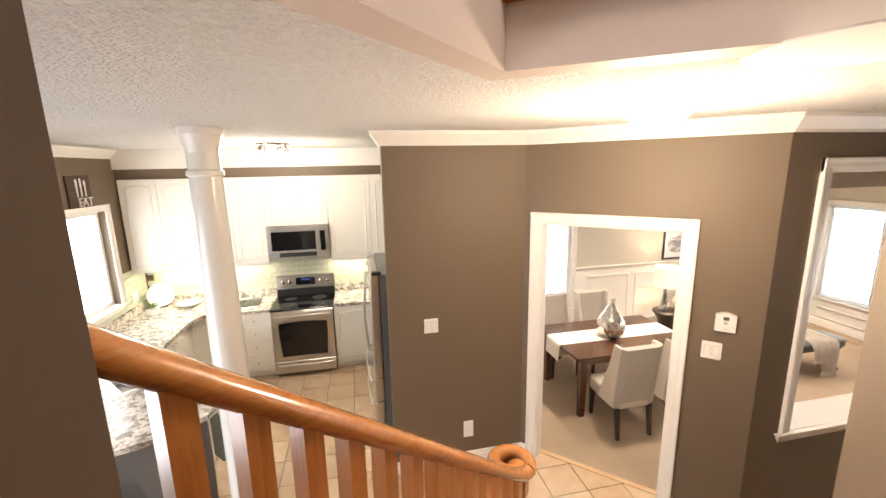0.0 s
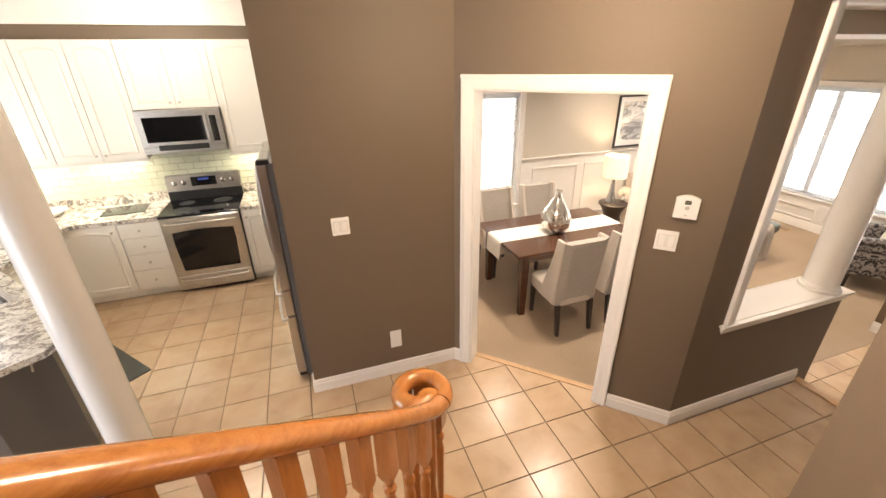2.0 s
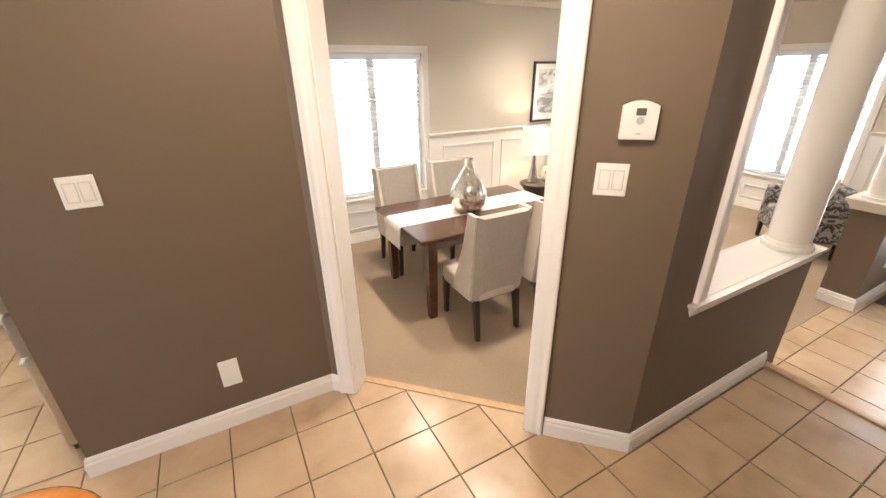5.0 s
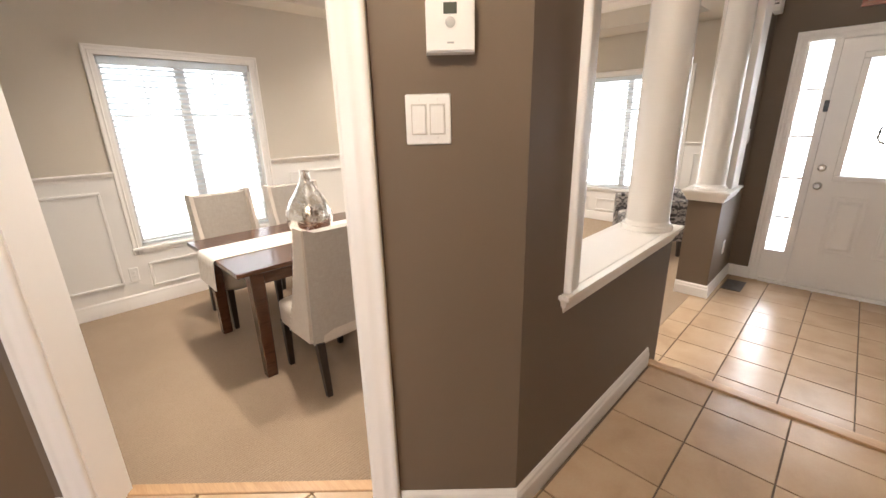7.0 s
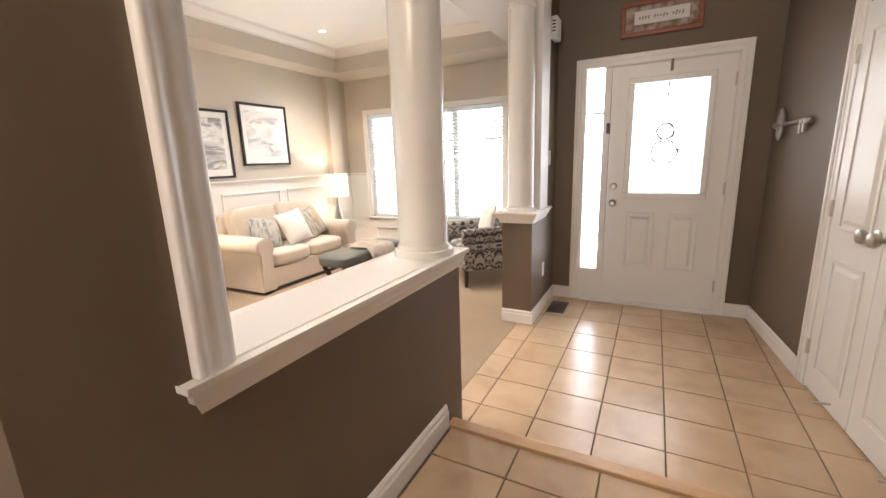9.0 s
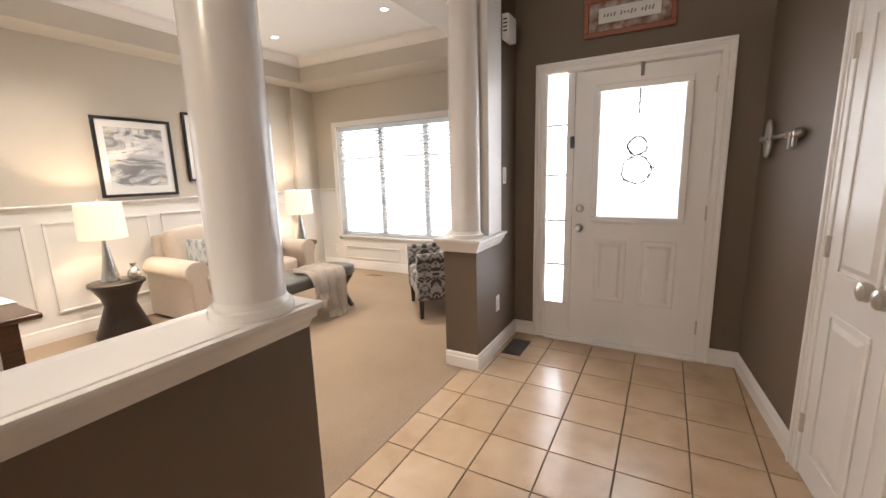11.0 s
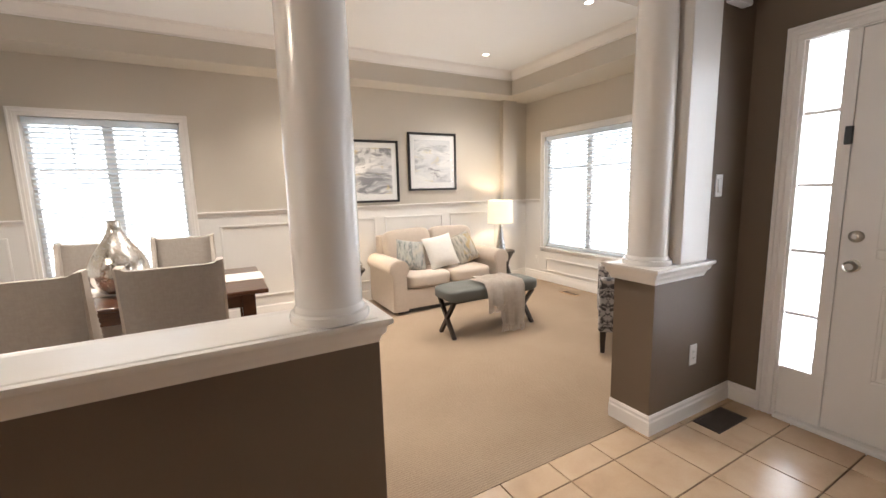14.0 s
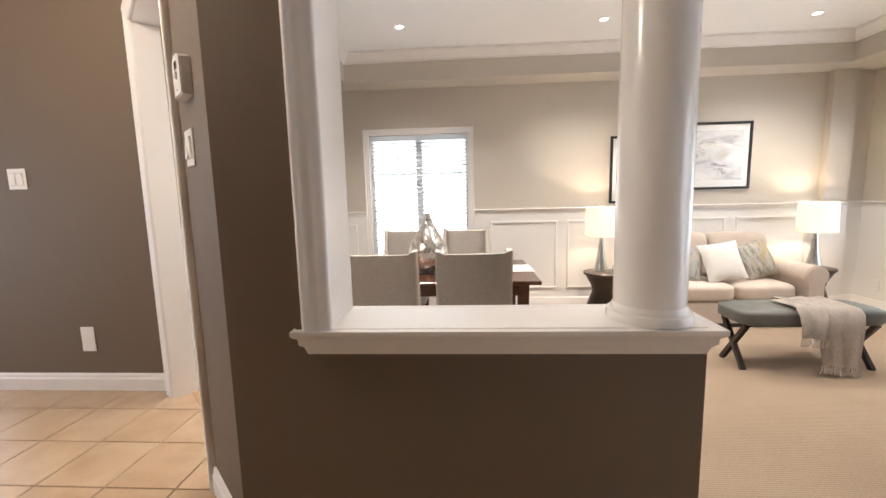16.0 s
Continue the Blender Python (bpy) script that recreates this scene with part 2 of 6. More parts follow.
def prism(pts, z0, z1, bm=None, bevel=0.0):
    own = bmesh.new()
    low = [own.verts.new((x, y, z0)) for x, y in pts]
    high = [own.verts.new((x, y, z1)) for x, y in pts]
    n = len(pts)
    own.faces.new(low[::-1])
    own.faces.new(high)
    for i in range(n):
        own.faces.new((low[i], low[(i + 1) % n], high[(i + 1) % n], high[i]))
    if bevel:
        bmesh.ops.bevel(own, geom=own.edges[:], offset=bevel, segments=2, affect="EDGES", profile=0.6)
    return merge(own, bm)


def lathe(profile, x=0.0, y=0.0, seg=24, bm=None):
    own = bmesh.new()
    rings = []
    for r, z in profile:
        rings.append([own.verts.new((x + r * math.cos(2 * math.pi * i / seg), y + r * math.sin(2 * math.pi * i / seg), z)) for i in range(seg)])
    for a, b in zip(rings, rings[1:]):
        for i in range(seg):
            own.faces.new((a[i], a[(i + 1) % seg], b[(i + 1) % seg], b[i]))
    own.faces.new(rings[0][::-1])
    own.faces.new(rings[-1])
    return merge(own, bm)


def sweep(profile, path, bm=None, closed=False):
    """A profile of (out, up) swept along a level or sloping path; out is to the path's right."""
    own = bmesh.new()
    pts = [Vector(p) for p in path]
    n = len(pts)
    rings = []
    for i, p in enumerate(pts):
        prev = pts[i - 1] if (i or closed) else None
        nxt = pts[(i + 1) % n] if (i < n - 1 or closed) else None
        dirs = []
        if prev is not None:
            dirs.append((p - prev).normalized())
        if nxt is not None:
            dirs.append((nxt - p).normalized())
        rights = [Vector((d.y, -d.x, 0)).normalized() for d in dirs]
        r = sum(rights, Vector()).normalized()
        r = r / max(0.3, r.dot(rights[0]))
        rings.append([own.verts.new(p + r * u + Vector((0, 0, w))) for u, w in profile])
    m = len(profile)
    for i in range(n if closed else n - 1):
        a, b = rings[i], rings[(i + 1) % n]
        for j in range(m):
            own.faces.new((a[j], a[(j + 1) % m], b[(j + 1) % m], b[j]))
    if not closed:
        own.faces.new(rings[0][::-1])
        own.faces.new(rings[-1])
    return merge(own, bm)


def tube(path, r, seg=10, bm=None):
    own = bmesh.new()
    pts = [Vector(p) for p in path]
    rings = []
    for i, p in enumerate(pts):
        d = (pts[min(i + 1, len(pts) - 1)] - pts[max(i - 1, 0)]).normalized()
        q = d.to_track_quat("Z", "Y")
        rr = r[i] if isinstance(r, (list, tuple)) else r
        rings.append([own.verts.new(p + q @ Vector((rr * math.cos(2 * math.pi * j / seg), rr * math.sin(2 * math.pi * j / seg), 0))) for j in range(seg)])
    for a, b in zip(rings, rings[1:]):
        for j in range(seg):
            own.faces.new((a[j], a[(j + 1) % seg], b[(j + 1) % seg], b[j]))
    own.faces.new(rings[0][::-1])
    own.faces.new(rings[-1])
    return merge(own, bm)


def cushion(sx, sy, sz, puff=0.3, cuts=8, bm=None, m=None):
    """A soft block, centred, rounded towards its edges."""
    own = bmesh.new()
    bmesh.ops.create_cube(own, size=1.0)
    bmesh.ops.subdivide_edges(own, edges=own.edges[:], cuts=cuts, use_grid_fill=True)
    for v in own.verts:
        c = v.co * 2
        k = 6.0
        f = (abs(c.x) ** k + abs(c.y) ** k + abs(c.z) ** k) ** (1 / k)
        g = c / f if f > 0 else c
        bulge = 1 + puff * 0.25 * (1 - min(1, max(abs(c.x), abs(c.y))) ** 2) if abs(c.z) > 0.98 else 1
        v.co = Vector((g.x * sx / 2, g.y * sy / 2, g.z * sz / 2 * bulge))
    if m is not None:
        moved(own, m)
    return merge(own, bm)

# ---- structure ----
S2 = math.sqrt(0.5)
DC = Vector((1.16, 2.94, 0))                 # where the diagonal wall begins
DU, DN = Vector((S2, -S2, 0)), Vector((S2, S2, 0))   # along it and into the dining room
DIAG = Matrix((( S2, S2, 0, DC.x), (-S2, S2, 0, DC.y), (0, 0, 1, 0), (0, 0, 0, 1)))


def wall(name, bm, mat=None):
    return struct(part(name, bm, mat or M["wall"]))


T = 0.13
# floors
struct(part("floor", prism([(-3.1, -1.2), (3.60, -1.2), (3.60, 1.85), (2.36, 1.85), (1.20, 3.01), (1.20, 5.8), (-3.1, 5.8)], -0.45, -0.008), M["grout"]),
       "brown grey grout bed under beige ceramic floor tiles", "floor")
struct(part("floor_foyer", box(3.66, 6.20, -0.4, 1.975, -0.45, LOW - 0.008), M["grout"]), "grout bed of the sunken tiled foyer", "floor")
struct(part("floor_carpet", prism([(1.32, 3.05), (2.45, 1.92), (3.70, 1.92), (3.70, 1.975), (5.4, 1.975), (5.4, 2.05), (7.7, 2.05), (7.7, 5.6), (1.1, 5.6), (1.1, 3.05)], -0.45, LOW), M["carpet"]),
       "beige looped carpet in the dining and living room", "carpet")
struct(part("floor_strip", prism([(3.600, -1.2), (3.662, -1.2), (3.662, 1.775), (3.600, 1.775)], -0.03, 0.012, bevel=0.004), M["strip"]),
       "pale oak nosing strip along the edge of the step", "trim")
struct(part("step_riser", box(3.60, 3.655, -1.2, 1.85, -0.45, -0.03), M["trim"]), "white riser below the oak nosing", "trim")
# tile hall walls
wall("wall_hall_north", prism([(0.0, 2.94), (1.16, 2.94), (1.25, 3.07), (0.0, 3.07)], 0, CEIL))
bm = box(0, 0.14, 0, T, 0, CEIL)
box(1.145, 1.64, 0, T, 0, CEIL, bm=bm)
box(0.14, 1.145, 0, T, 2.175, CEIL, bm=bm)
wall("wall_diagonal", moved(bm, DIAG))
bm = prism([(2.32, 1.78), (2.64, 1.78), (2.64, 1.99), (2.23, 1.99)], LOW, CEIL)
box(2.64, 3.772, 1.78, 1.99, LOW, 0.727, bm=bm)
box(2.64, 5.50, 1.78, 1.99, 2.58, CEIL, bm=bm)
wall("wall_pony", bm)
bm = box(5.33, 5.50, 1.86, 2.11, LOW, 0.692)
box(5.50, 6.15, 1.86, 2.11, LOW, 0.692, bm=bm)
box(5.56, 6.15, 1.86, 2.11, 0.692, CEIL, bm=bm)
box(5.33, 5.56, 1.86, 2.11, 2.58, CEIL, bm=bm)
wall("wall_post", bm)
bm = box(6.14, 6.29, 0.2, 0.44, LOW, CEIL)
box(6.14, 6.29, 1.675, 1.86, LOW, CEIL, bm=bm)
box(6.14, 6.29, 0.44, 1.675, 1.98, CEIL, bm=bm)
wall("wall_front", bm)
SOUTH = Matrix.Translation((6.14, 0.245, 0)) @ pose(0, 0, 0, 0, 0, 185.6)   # local x runs west along the foyer's south wall
wall("wall_foyer_south", moved(box(-0.15, 3.3, 0.0, 0.13, LOW - 0.2, CEIL), SOUTH))
wall("wall_hall_south", box(0.3, 2.9, -0.23, -0.10, -0.2, CEIL))
# stair walls, at 45 degrees
ST = Matrix(((S2, -S2, 0, 0), (S2, S2, 0, 0), (0, 0, 1, 0), (0, 0, 0, 1)))   # x down the stairs, y to the walker's left
wall("wall_stair_right", moved(box(-1.6, 1.485, -0.58, -0.46, -0.2, CEIL), ST))
wall("wall_stair_left", moved(box(-1.6, -0.135, 0.585, 0.70, -0.2, CEIL), ST))
wall("wall_stair_back", moved(box(-1.72, -1.6, -0.8, 0.8, -0.2, 5.4), ST))
# living and dining room
DW = (1.84, 3.16, 0.29, 1.99)     # dining window, outside of its casing
LW = (2.80, 5.17, 0.25, 1.98)     # living window, outside of its casing (y)
x0, x1, z0, z1 = DW[0] + 0.07, DW[1] - 0.07, DW[2] + 0.06, DW[3] - 0.07
bm = box(1.05, x0, 5.52, 5.67, LOW, CEIL)
box(x1, 7.75, 5.52, 5.67, LOW, CEIL, bm=bm)
box(x0, x1, 5.52, 5.67, LOW, z0, bm=bm)
box(x0, x1, 5.52, 5.67, z1, CEIL, bm=bm)
wall("wall_dining_north", bm, M["wall_light"])
y0, y1, z0, z1 = LW[0] + 0.07, LW[1] - 0.07, LW[2] + 0.06, LW[3] - 0.07
bm = box(7.57, 7.72, 2.0, y0, LOW, CEIL)
box(7.57, 7.72, y1, 5.52, LOW, CEIL, bm=bm)
box(7.57, 7.72, y0, y1, LOW, z0, bm=bm)
box(7.57, 7.72, y0, y1, z1, CEIL, bm=bm)
wall("wall_living_east", bm, M["wall_light"])
wall("wall_living_corner", box(7.08, 7.33, 5.44, 5.52, LOW, 2.445), M["wall_light"])
wall("wall_living_south", box(6.15, 7.72, 1.98, 2.11, LOW, CEIL), M["wall_light"])
wall("wall_dining_west", box(1.07, 1.20, 3.07, 5.52, LOW, CEIL), M["wall_light"])
# tray ceiling of the living and dining room
TR = (1.75, 7.02, 2.60, 5.17)
SOF = 2.445
bm = box(1.15, 7.7, TR[3], 5.6, SOF, CEIL)
prism([(2.34, 1.99), (7.7, 1.99), (7.7, TR[2]), (1.73, TR[2])], SOF, CEIL, bm=bm)
prism([(1.20, 3.13), (TR[0], TR[2] - 0.001), (TR[0], TR[3]), (1.20, TR[3])], SOF, CEIL, bm=bm)
box(TR[1], 7.7, TR[2], TR[3], SOF, CEIL, bm=bm)
struct(part("ceiling_tray", bm, M["wall_light"]), "greige dropped border of the tray ceiling", "ceiling")
struct(part("ceiling_living", box(TR[0] - 0.1, TR[1] + 0.1, TR[2] - 0.1, TR[3] + 0.1, 2.74, 2.86), M["ceiling"]), "smooth white ceiling inside the tray", "ceiling")
# hall ceiling round the open stairwell
VC, VL, VR = Vector((0.235, 0.99)), Vector((-0.9, -0.2)), Vector((1.30, 0.285))
bm = prism([(-3.2, -1.3), (-2.0, -1.3), (VL.x, VL.y), (VC.x, VC.y), (VC.x, 6.0), (-3.2, 6.0)], CEIL, CEIL + 0.1)
prism([(VC.x, VC.y), (VR.x, VR.y), (6.4, 0.0), (6.4, 2.0), (2.2, 2.0), (1.2, 3.0), (1.2, 6.0), (VC.x, 6.0)], CEIL, CEIL + 0.1, bm=bm)
prism([(VR.x, VR.y), (1.4, -0.2), (6.4, -0.2), (6.4, 0.0)], CEIL, CEIL + 0.1, bm=bm)
struct(part("ceiling", bm, M["stipple"]), "white stippled ceiling of the hall and kitchen", "ceiling")
M["void"] = plain("mauve_beige_stairwell_paint", (0.62, 0.53, 0.465), 0.6, vary=0.03, grain=120)
bm = prism([(VL.x + 0.004, VL.y - 0.004), (VC.x, VC.y - 0.009), (VC.x, VC.y + 0.12), (VL.x - 0.1, VL.y + 0.1)], CEIL - 0.002, 5.4)
prism([(VC.x + 0.001, VC.y - 0.008), (VR.x, VR.y - 0.008), (VR.x + 0.06, VR.y + 0.1), (VC.x + 0.001, VC.y + 0.12)], CEIL - 0.002, 3.08, bm=bm)
prism([(VR.x, VR.y), (VR.x - 1.2, VR.y - 1.3), (VR.x - 1.1, VR.y - 1.4), (VR.x + 0.1, VR.y)], CEIL + 0.001, 5.4, bm=bm)
struct(part("wall_stairwell", bm, M["void"]), "mauve beige walls of the open stairwell", "wall")
struct(part("ceiling_stairwell", box(-2.5, 3.5, -2.5, 3.5, 5.4, 5.5), M["ceiling"]), "white ceiling above the stairwell", "ceiling")
bm = prism([(VC.x - 0.03, VC.y - 0.03), (VR.x, VR.y - 0.03), (VR.x + 0.1, VR.y + 0.1), (VC.x, VC.y + 0.15)], 3.08, 3.12)
struct(part("stairwell_sill", bm, M["oak_rail"]), "honey oak sill on the stairwell parapet", "trim")
# kitchen walls
KW = (4.13, 5.09, 1.08, 2.30)
# the gap from y 0.4 to 2.4 is added, unseen, for the west fill lamp
bm = box(-3.08, -2.95, -1.2, 0.4, 0, CEIL)
box(-3.08, -2.95, 2.4, KW[0] + 0.06, 0, CEIL, bm=bm)
box(-3.08, -2.95, 0.4, 2.4, 2.12, CEIL, bm=bm)
box(-3.08, -2.95, KW[1] - 0.06, 5.65, 0, CEIL, bm=bm)
box(-3.08, -2.95, KW[0] + 0.06, KW[1] - 0.06, 0, KW[2] + 0.04, bm=bm)
box(-3.08, -2.95, KW[0] + 0.06, KW[1] - 0.06, KW[3] - 0.06, CEIL, bm=bm)
wall("wall_kitchen_west", bm)
wall("wall_kitchen_north", box(-3.08, 1.07, 5.65, 5.78, 0, CEIL))
wall("wall_south", box(-3.08, -1.0, -1.32, -1.2, -0.3, CEIL))

# ---- trim ----
BASE = [(0, 0), (0.016, 0), (0.016, 0.075), (0.011, 0.085), (0.011, 0.10), (0.004, 0.112), (0, 0.112)]
CROWN = [(0, 0), (0, -0.105), (0.012, -0.105), (0.016, -0.088), (0.030, -0.075), (0.058, -0.038), (0.072, -0.022), (0.074, -0.010), (0.088, -0.008), (0.088, 0)]
RAILP = [(0, 0.965), (0.016, 0.965), (0.020, 0.985), (0.034, 1.0), (0.038, 1.012), (0.034, 1.02), (0, 1.02)]


def run(name, profile, path, z, mat=None, label="white painted moulding", category="moulding"):
    ob = part(name, sweep(profile, [(x, y, z) for x, y in path]), mat or M["trim"])
    return smooth(struct(ob, label, category), 25)


def dp(u):
    p = DC + DU * u
    return (p.x, p.y)


run("baseboard", BASE, [(0, 3.07), (0, 2.94), (1.16, 2.94), dp(0.05)], 0, label="white painted baseboard along the taupe wall")
run("baseboard", BASE, [dp(1.235), (2.32, 1.78), (3.60, 1.78)], 0, label="white painted baseboard along the half wall")
run("baseboard", BASE, [(3.665, 1.78), (3.772, 1.78), (3.772, 1.99)], LOW, label="white painted baseboard round the half wall's end")
run("baseboard", BASE, [(5.33, 2.11), (5.33, 1.86), (6.14, 1.86), (6.14, 1.68)], LOW, label="white painted baseboard round the post")
run("baseboard", BASE, [(6.14, 0.43), (6.14, 0.245), (5.105, 0.147)], LOW, label="white painted baseboard in the foyer")
run("crown_moulding", CROWN, [(0, 3.07), (0, 2.94), (1.16, 2.94), (2.32, 1.78), (5.33, 1.78)], CEIL, label="white crown moulding under the hall ceiling")
run("crown_moulding", CROWN, [(-2.95, -1.0), (-2.95, 5.56), (0.9, 5.56)], CEIL, label="white crown moulding round the kitchen")
LIV = 2.74
tray_in = [(TR[0], TR[2]), (TR[0], TR[3]), (TR[1], TR[3]), (TR[1], TR[2])]
ob = part("crown_moulding", sweep(CROWN, [(x, y, LIV) for x, y in tray_in], closed=True), M["trim"])
smooth(struct(ob, "white crown moulding inside the tray ceiling", "moulding"), 25)

# wainscot of the dining and living room
WLINE = [(1.20, 3.0), (1.20, 5.52), (DW[0], 5.52)], [(DW[1], 5.52), (7.08, 5.52), (7.08, 5.44), (7.33, 5.44), (7.33, 5.52), (7.57, 5.52), (7.57, LW[1])], [(7.57, LW[0]), (7.57, 2.11), (6.14, 2.11)]
for line in WLINE:
    w = part("wainscot", sweep([(0, 0), (0.010, 0), (0.010, 0.975 - LOW), (0, 0.975 - LOW)], [(x, y, LOW) for x, y in line]), M["wainscot"])
    struct(w, "white painted wainscot with moulded panels", "wainscot")
    run("chair_rail", RAILP, line, 0.0, label="white chair rail above the wainscot")
    run("baseboard", [(a + 0.010, b * 1.15) for a, b in BASE], line, LOW, label="white painted baseboard below the wainscot")
for a, b, zz in (((DW[0], 5.52), (DW[1], 5.52), DW[2]), ((7.57, LW[1]), (7.57, LW[0]), LW[2])):
    w = part("wainscot", sweep([(0, 0), (0.010, 0), (0.010, zz - LOW), (0, zz - LOW)], [(*a, LOW), (*b, LOW)]), M["wainscot"])
    struct(w, "white painted wainscot below the window", "wainscot")
    run("baseboard", [(p + 0.010, q * 1.15) for p, q in BASE], [a, b], LOW, label="white painted baseboard below the window")


def panel_frame(m, w, z0, z1):
    """Raised moulding round a wall panel; local x along the wall, -y into the room."""
    bm = bmesh.new()
    t = 0.022
    for x0, x1, a, b in ((0, w, z0, z0 + t), (0, w, z1 - t, z1), (0, t, z0 + t, z1 - t), (w - t, w, z0 + t, z1 - t)):
        box(x0, x1, -0.024, -0.008, a, b, 0.006, bm=bm, seg=2)
    ob = part("panel_moulding", moved(bm, m), M["wainscot"])
    return smooth(struct(ob, "white raised moulding of a wainscot panel", "moulding"), 30)


NORTH = Matrix.Translation((0, 5.52, 0))
for xa, xb in ((1.30, 1.72), (3.35, 4.14), (4.26, 5.10), (5.22, 6.07), (6.19, 6.98)):
    panel_frame(NORTH @ Matrix.Translation((xa, 0, 0)), xb - xa, 0.045, 0.868)
panel_frame(NORTH @ Matrix.Translation((1.92, 0, 0)), 1.16, -0.03, 0.20)
EAST = Matrix.Translation((7.57, 0, 0)) @ pose(0, 0, 0, 0, 0, -90)
for ya, yb in ((5.05, 4.06), (3.94, 2.92)):
    panel_frame(EAST @ Matrix.Translation((-ya, 0, 0)), ya - yb, -0.04, 0.15)
panel_frame(EAST @ Matrix.Translation((-2.68, 0, 0)), 0.48, 0.06, 0.885)
WEST = Matrix.Translation((1.20, 0, 0)) @ pose(0, 0, 0, 0, 0, 90)
for ya, yb in ((3.2, 4.2), (4.32, 5.38)):
    panel_frame(WEST @ Matrix.Translation((ya, 0, 0)), yb - ya, 0.06, 0.885)


CASE = [(0.0, 0.0), (0.0, -0.021), (0.004, -0.0255), (0.011, -0.027), (0.018, -0.0255), (0.024, -0.0215), (0.031, -0.019), (0.042, -0.0185), (0.050, -0.0195), (0.057, -0.0185), (0.064, -0.016), (0.074, -0.0145), (0.083, -0.013), (0.088, -0.010), (0.09, -0.006), (0.09, 0.0)]


def case_bar(length):
    """One length of moulded casing, upright, its thick edge at x = 0 and its face towards -y."""
    return prism(CASE, 0, length)


def casing(m, w, h, parent_name, label, cw=0.09, depth=0.0):
    """Moulded casing round an opening of outer size w x h; local x along the wall, -y out of it."""
    top = thing(parent_name, m, label, "door trim")
    top["kind"] = "structure"

    smooth(part("side_casing", case_bar(h), M["trim"], top), 50)
    smooth(part("side_casing", moved(case_bar(h), Matrix.Translation((w, 0, 0)) @ Matrix.Diagonal((-1, 1, 1, 1))), M["trim"], top), 50)
    lay_flat = Matrix(((0, 0, 1, 0), (0, 1, 0, -0.0015), (-1, 0, 0, h), (0, 0, 0, 1)))
    smooth(part("head_casing", moved(case_bar(w), lay_flat), M["trim"], top), 50)
    if depth:
        for x0, x1 in ((cw - 0.012, cw + 0.008), (w - cw - 0.008, w - cw + 0.012)):
            part("jamb", box(x0, x1, 0.0, depth, 0, h - cw), M["trim"], top)
        part("head_jamb", box(cw - 0.012, w - cw + 0.012, 0.0, depth, h - cw - 0.008, h - cw + 0.012), M["trim"], top)
    return top


casing(DIAG @ Matrix.Translation((0.055, 0, 0)), 1.175, 2.265, "dining_opening_trim", "white moulded casing round the open dining doorway", 0.09, depth=T)
struct(part("threshold_strip", moved(box(0.14, 1.145, T - 0.03, T + 0.02, -0.02, 0.006, 0.003), DIAG), M["strip"]), "pale strip between tile and carpet", "trim")
# casing of the opening over the half wall: one side and the head
part_top = smooth(struct(part("half_wall_trim", moved(case_bar(1.865), Matrix.Translation((2.568, 1.78, 0.785))), M["trim"]), "white moulded casing beside the half wall opening", "trim"), 50)
smooth(part("head_casing", moved(case_bar(2.83), Matrix(((0, 0, 1, 2.568), (0, 1, 0, 1.7785), (-1, 0, 0, 2.65), (0, 0, 0, 1)))), M["trim"], part_top), 50)
part("jamb", box(2.64, 2.655, 1.775, 2.01, 0.785, 2.58), M["trim"], part_top)
part("head_jamb", box(2.655, 5.45, 1.775, 2.0, 2.562, 2.58), M["trim"], part_top)
part("back_casing", box(2.555, 2.65, 1.99, 2.008, 0.785, 2.65, 0.003), M["trim"], part_top)

CAP = [(0.0, 0.055), (0.006, 0.059), (0.006, 0.044), (0.0, 0.038), (-0.010, 0.030), (-0.012, 0.012), (-0.024, 0.0), (-0.030, -0.018), (-0.034, -0.03), (-0.045, -0.03), (-0.045, 0.055)]


def ledge(name, x0, x1, y0, y1, z, label, wall_side=None):
    """A moulded cap on a low wall; the outline runs so that its outside is on the right."""
    top = tagged(part(name, box(x0 + 0.03, x1 - 0.03, y0 + 0.03, y1 - 0.03, z, z + 0.0585, 0.003), M["trim"]), label, "ledge", kind="structure")
    loop = [(x0, y1, z), (x0, y0, z), (x1, y0, z), (x1, y1, z)]
    smooth(part("cap_moulding", sweep(CAP, loop, closed=True), M["trim"], top), 48)
    return top


ledge("half_wall_cap", 2.542, 3.803, 1.748, 2.03, 0.727, "white moulded wooden cap on the taupe half wall")
ledge("post_cap", 5.275, 5.80, 1.815, 2.155, 0.692, "white moulded wooden cap on the taupe post")


def column(name, x, y, z0, z1, r, label):
    top = thing(name, Matrix.Translation((x, y, z0)), label, "column", "white round columns")
    h = z1 - z0
    smooth(part("base", lathe([(r * 1.19, 0), (r * 1.20, 0.012), (r * 1.17, 0.026), (r * 1.06, 0.030), (r * 1.05, 0.04), (r * 1.01, 0.046), (r, 0.05)], seg=40), M["column"], top), 40)
    smooth(part("shaft", lathe([(r * 0.995, 0.045), (r, h * 0.3), (r * 0.97, h * 0.6), (r * 0.86, h - 0.15)], seg=40), M["column"], top), 40)
    c = r * 0.86
    smooth(part("capital", lathe([(c, h - 0.30), (c * 1.16, h - 0.29), (c * 1.16, h - 0.265), (c, h - 0.25), (c, h - 0.12), (c * 1.12, h - 0.10), (c * 1.3, h - 0.05), (c * 1.42, h - 0.04), (c * 1.42, h)], seg=40), M["column"], top), 40)
    return top


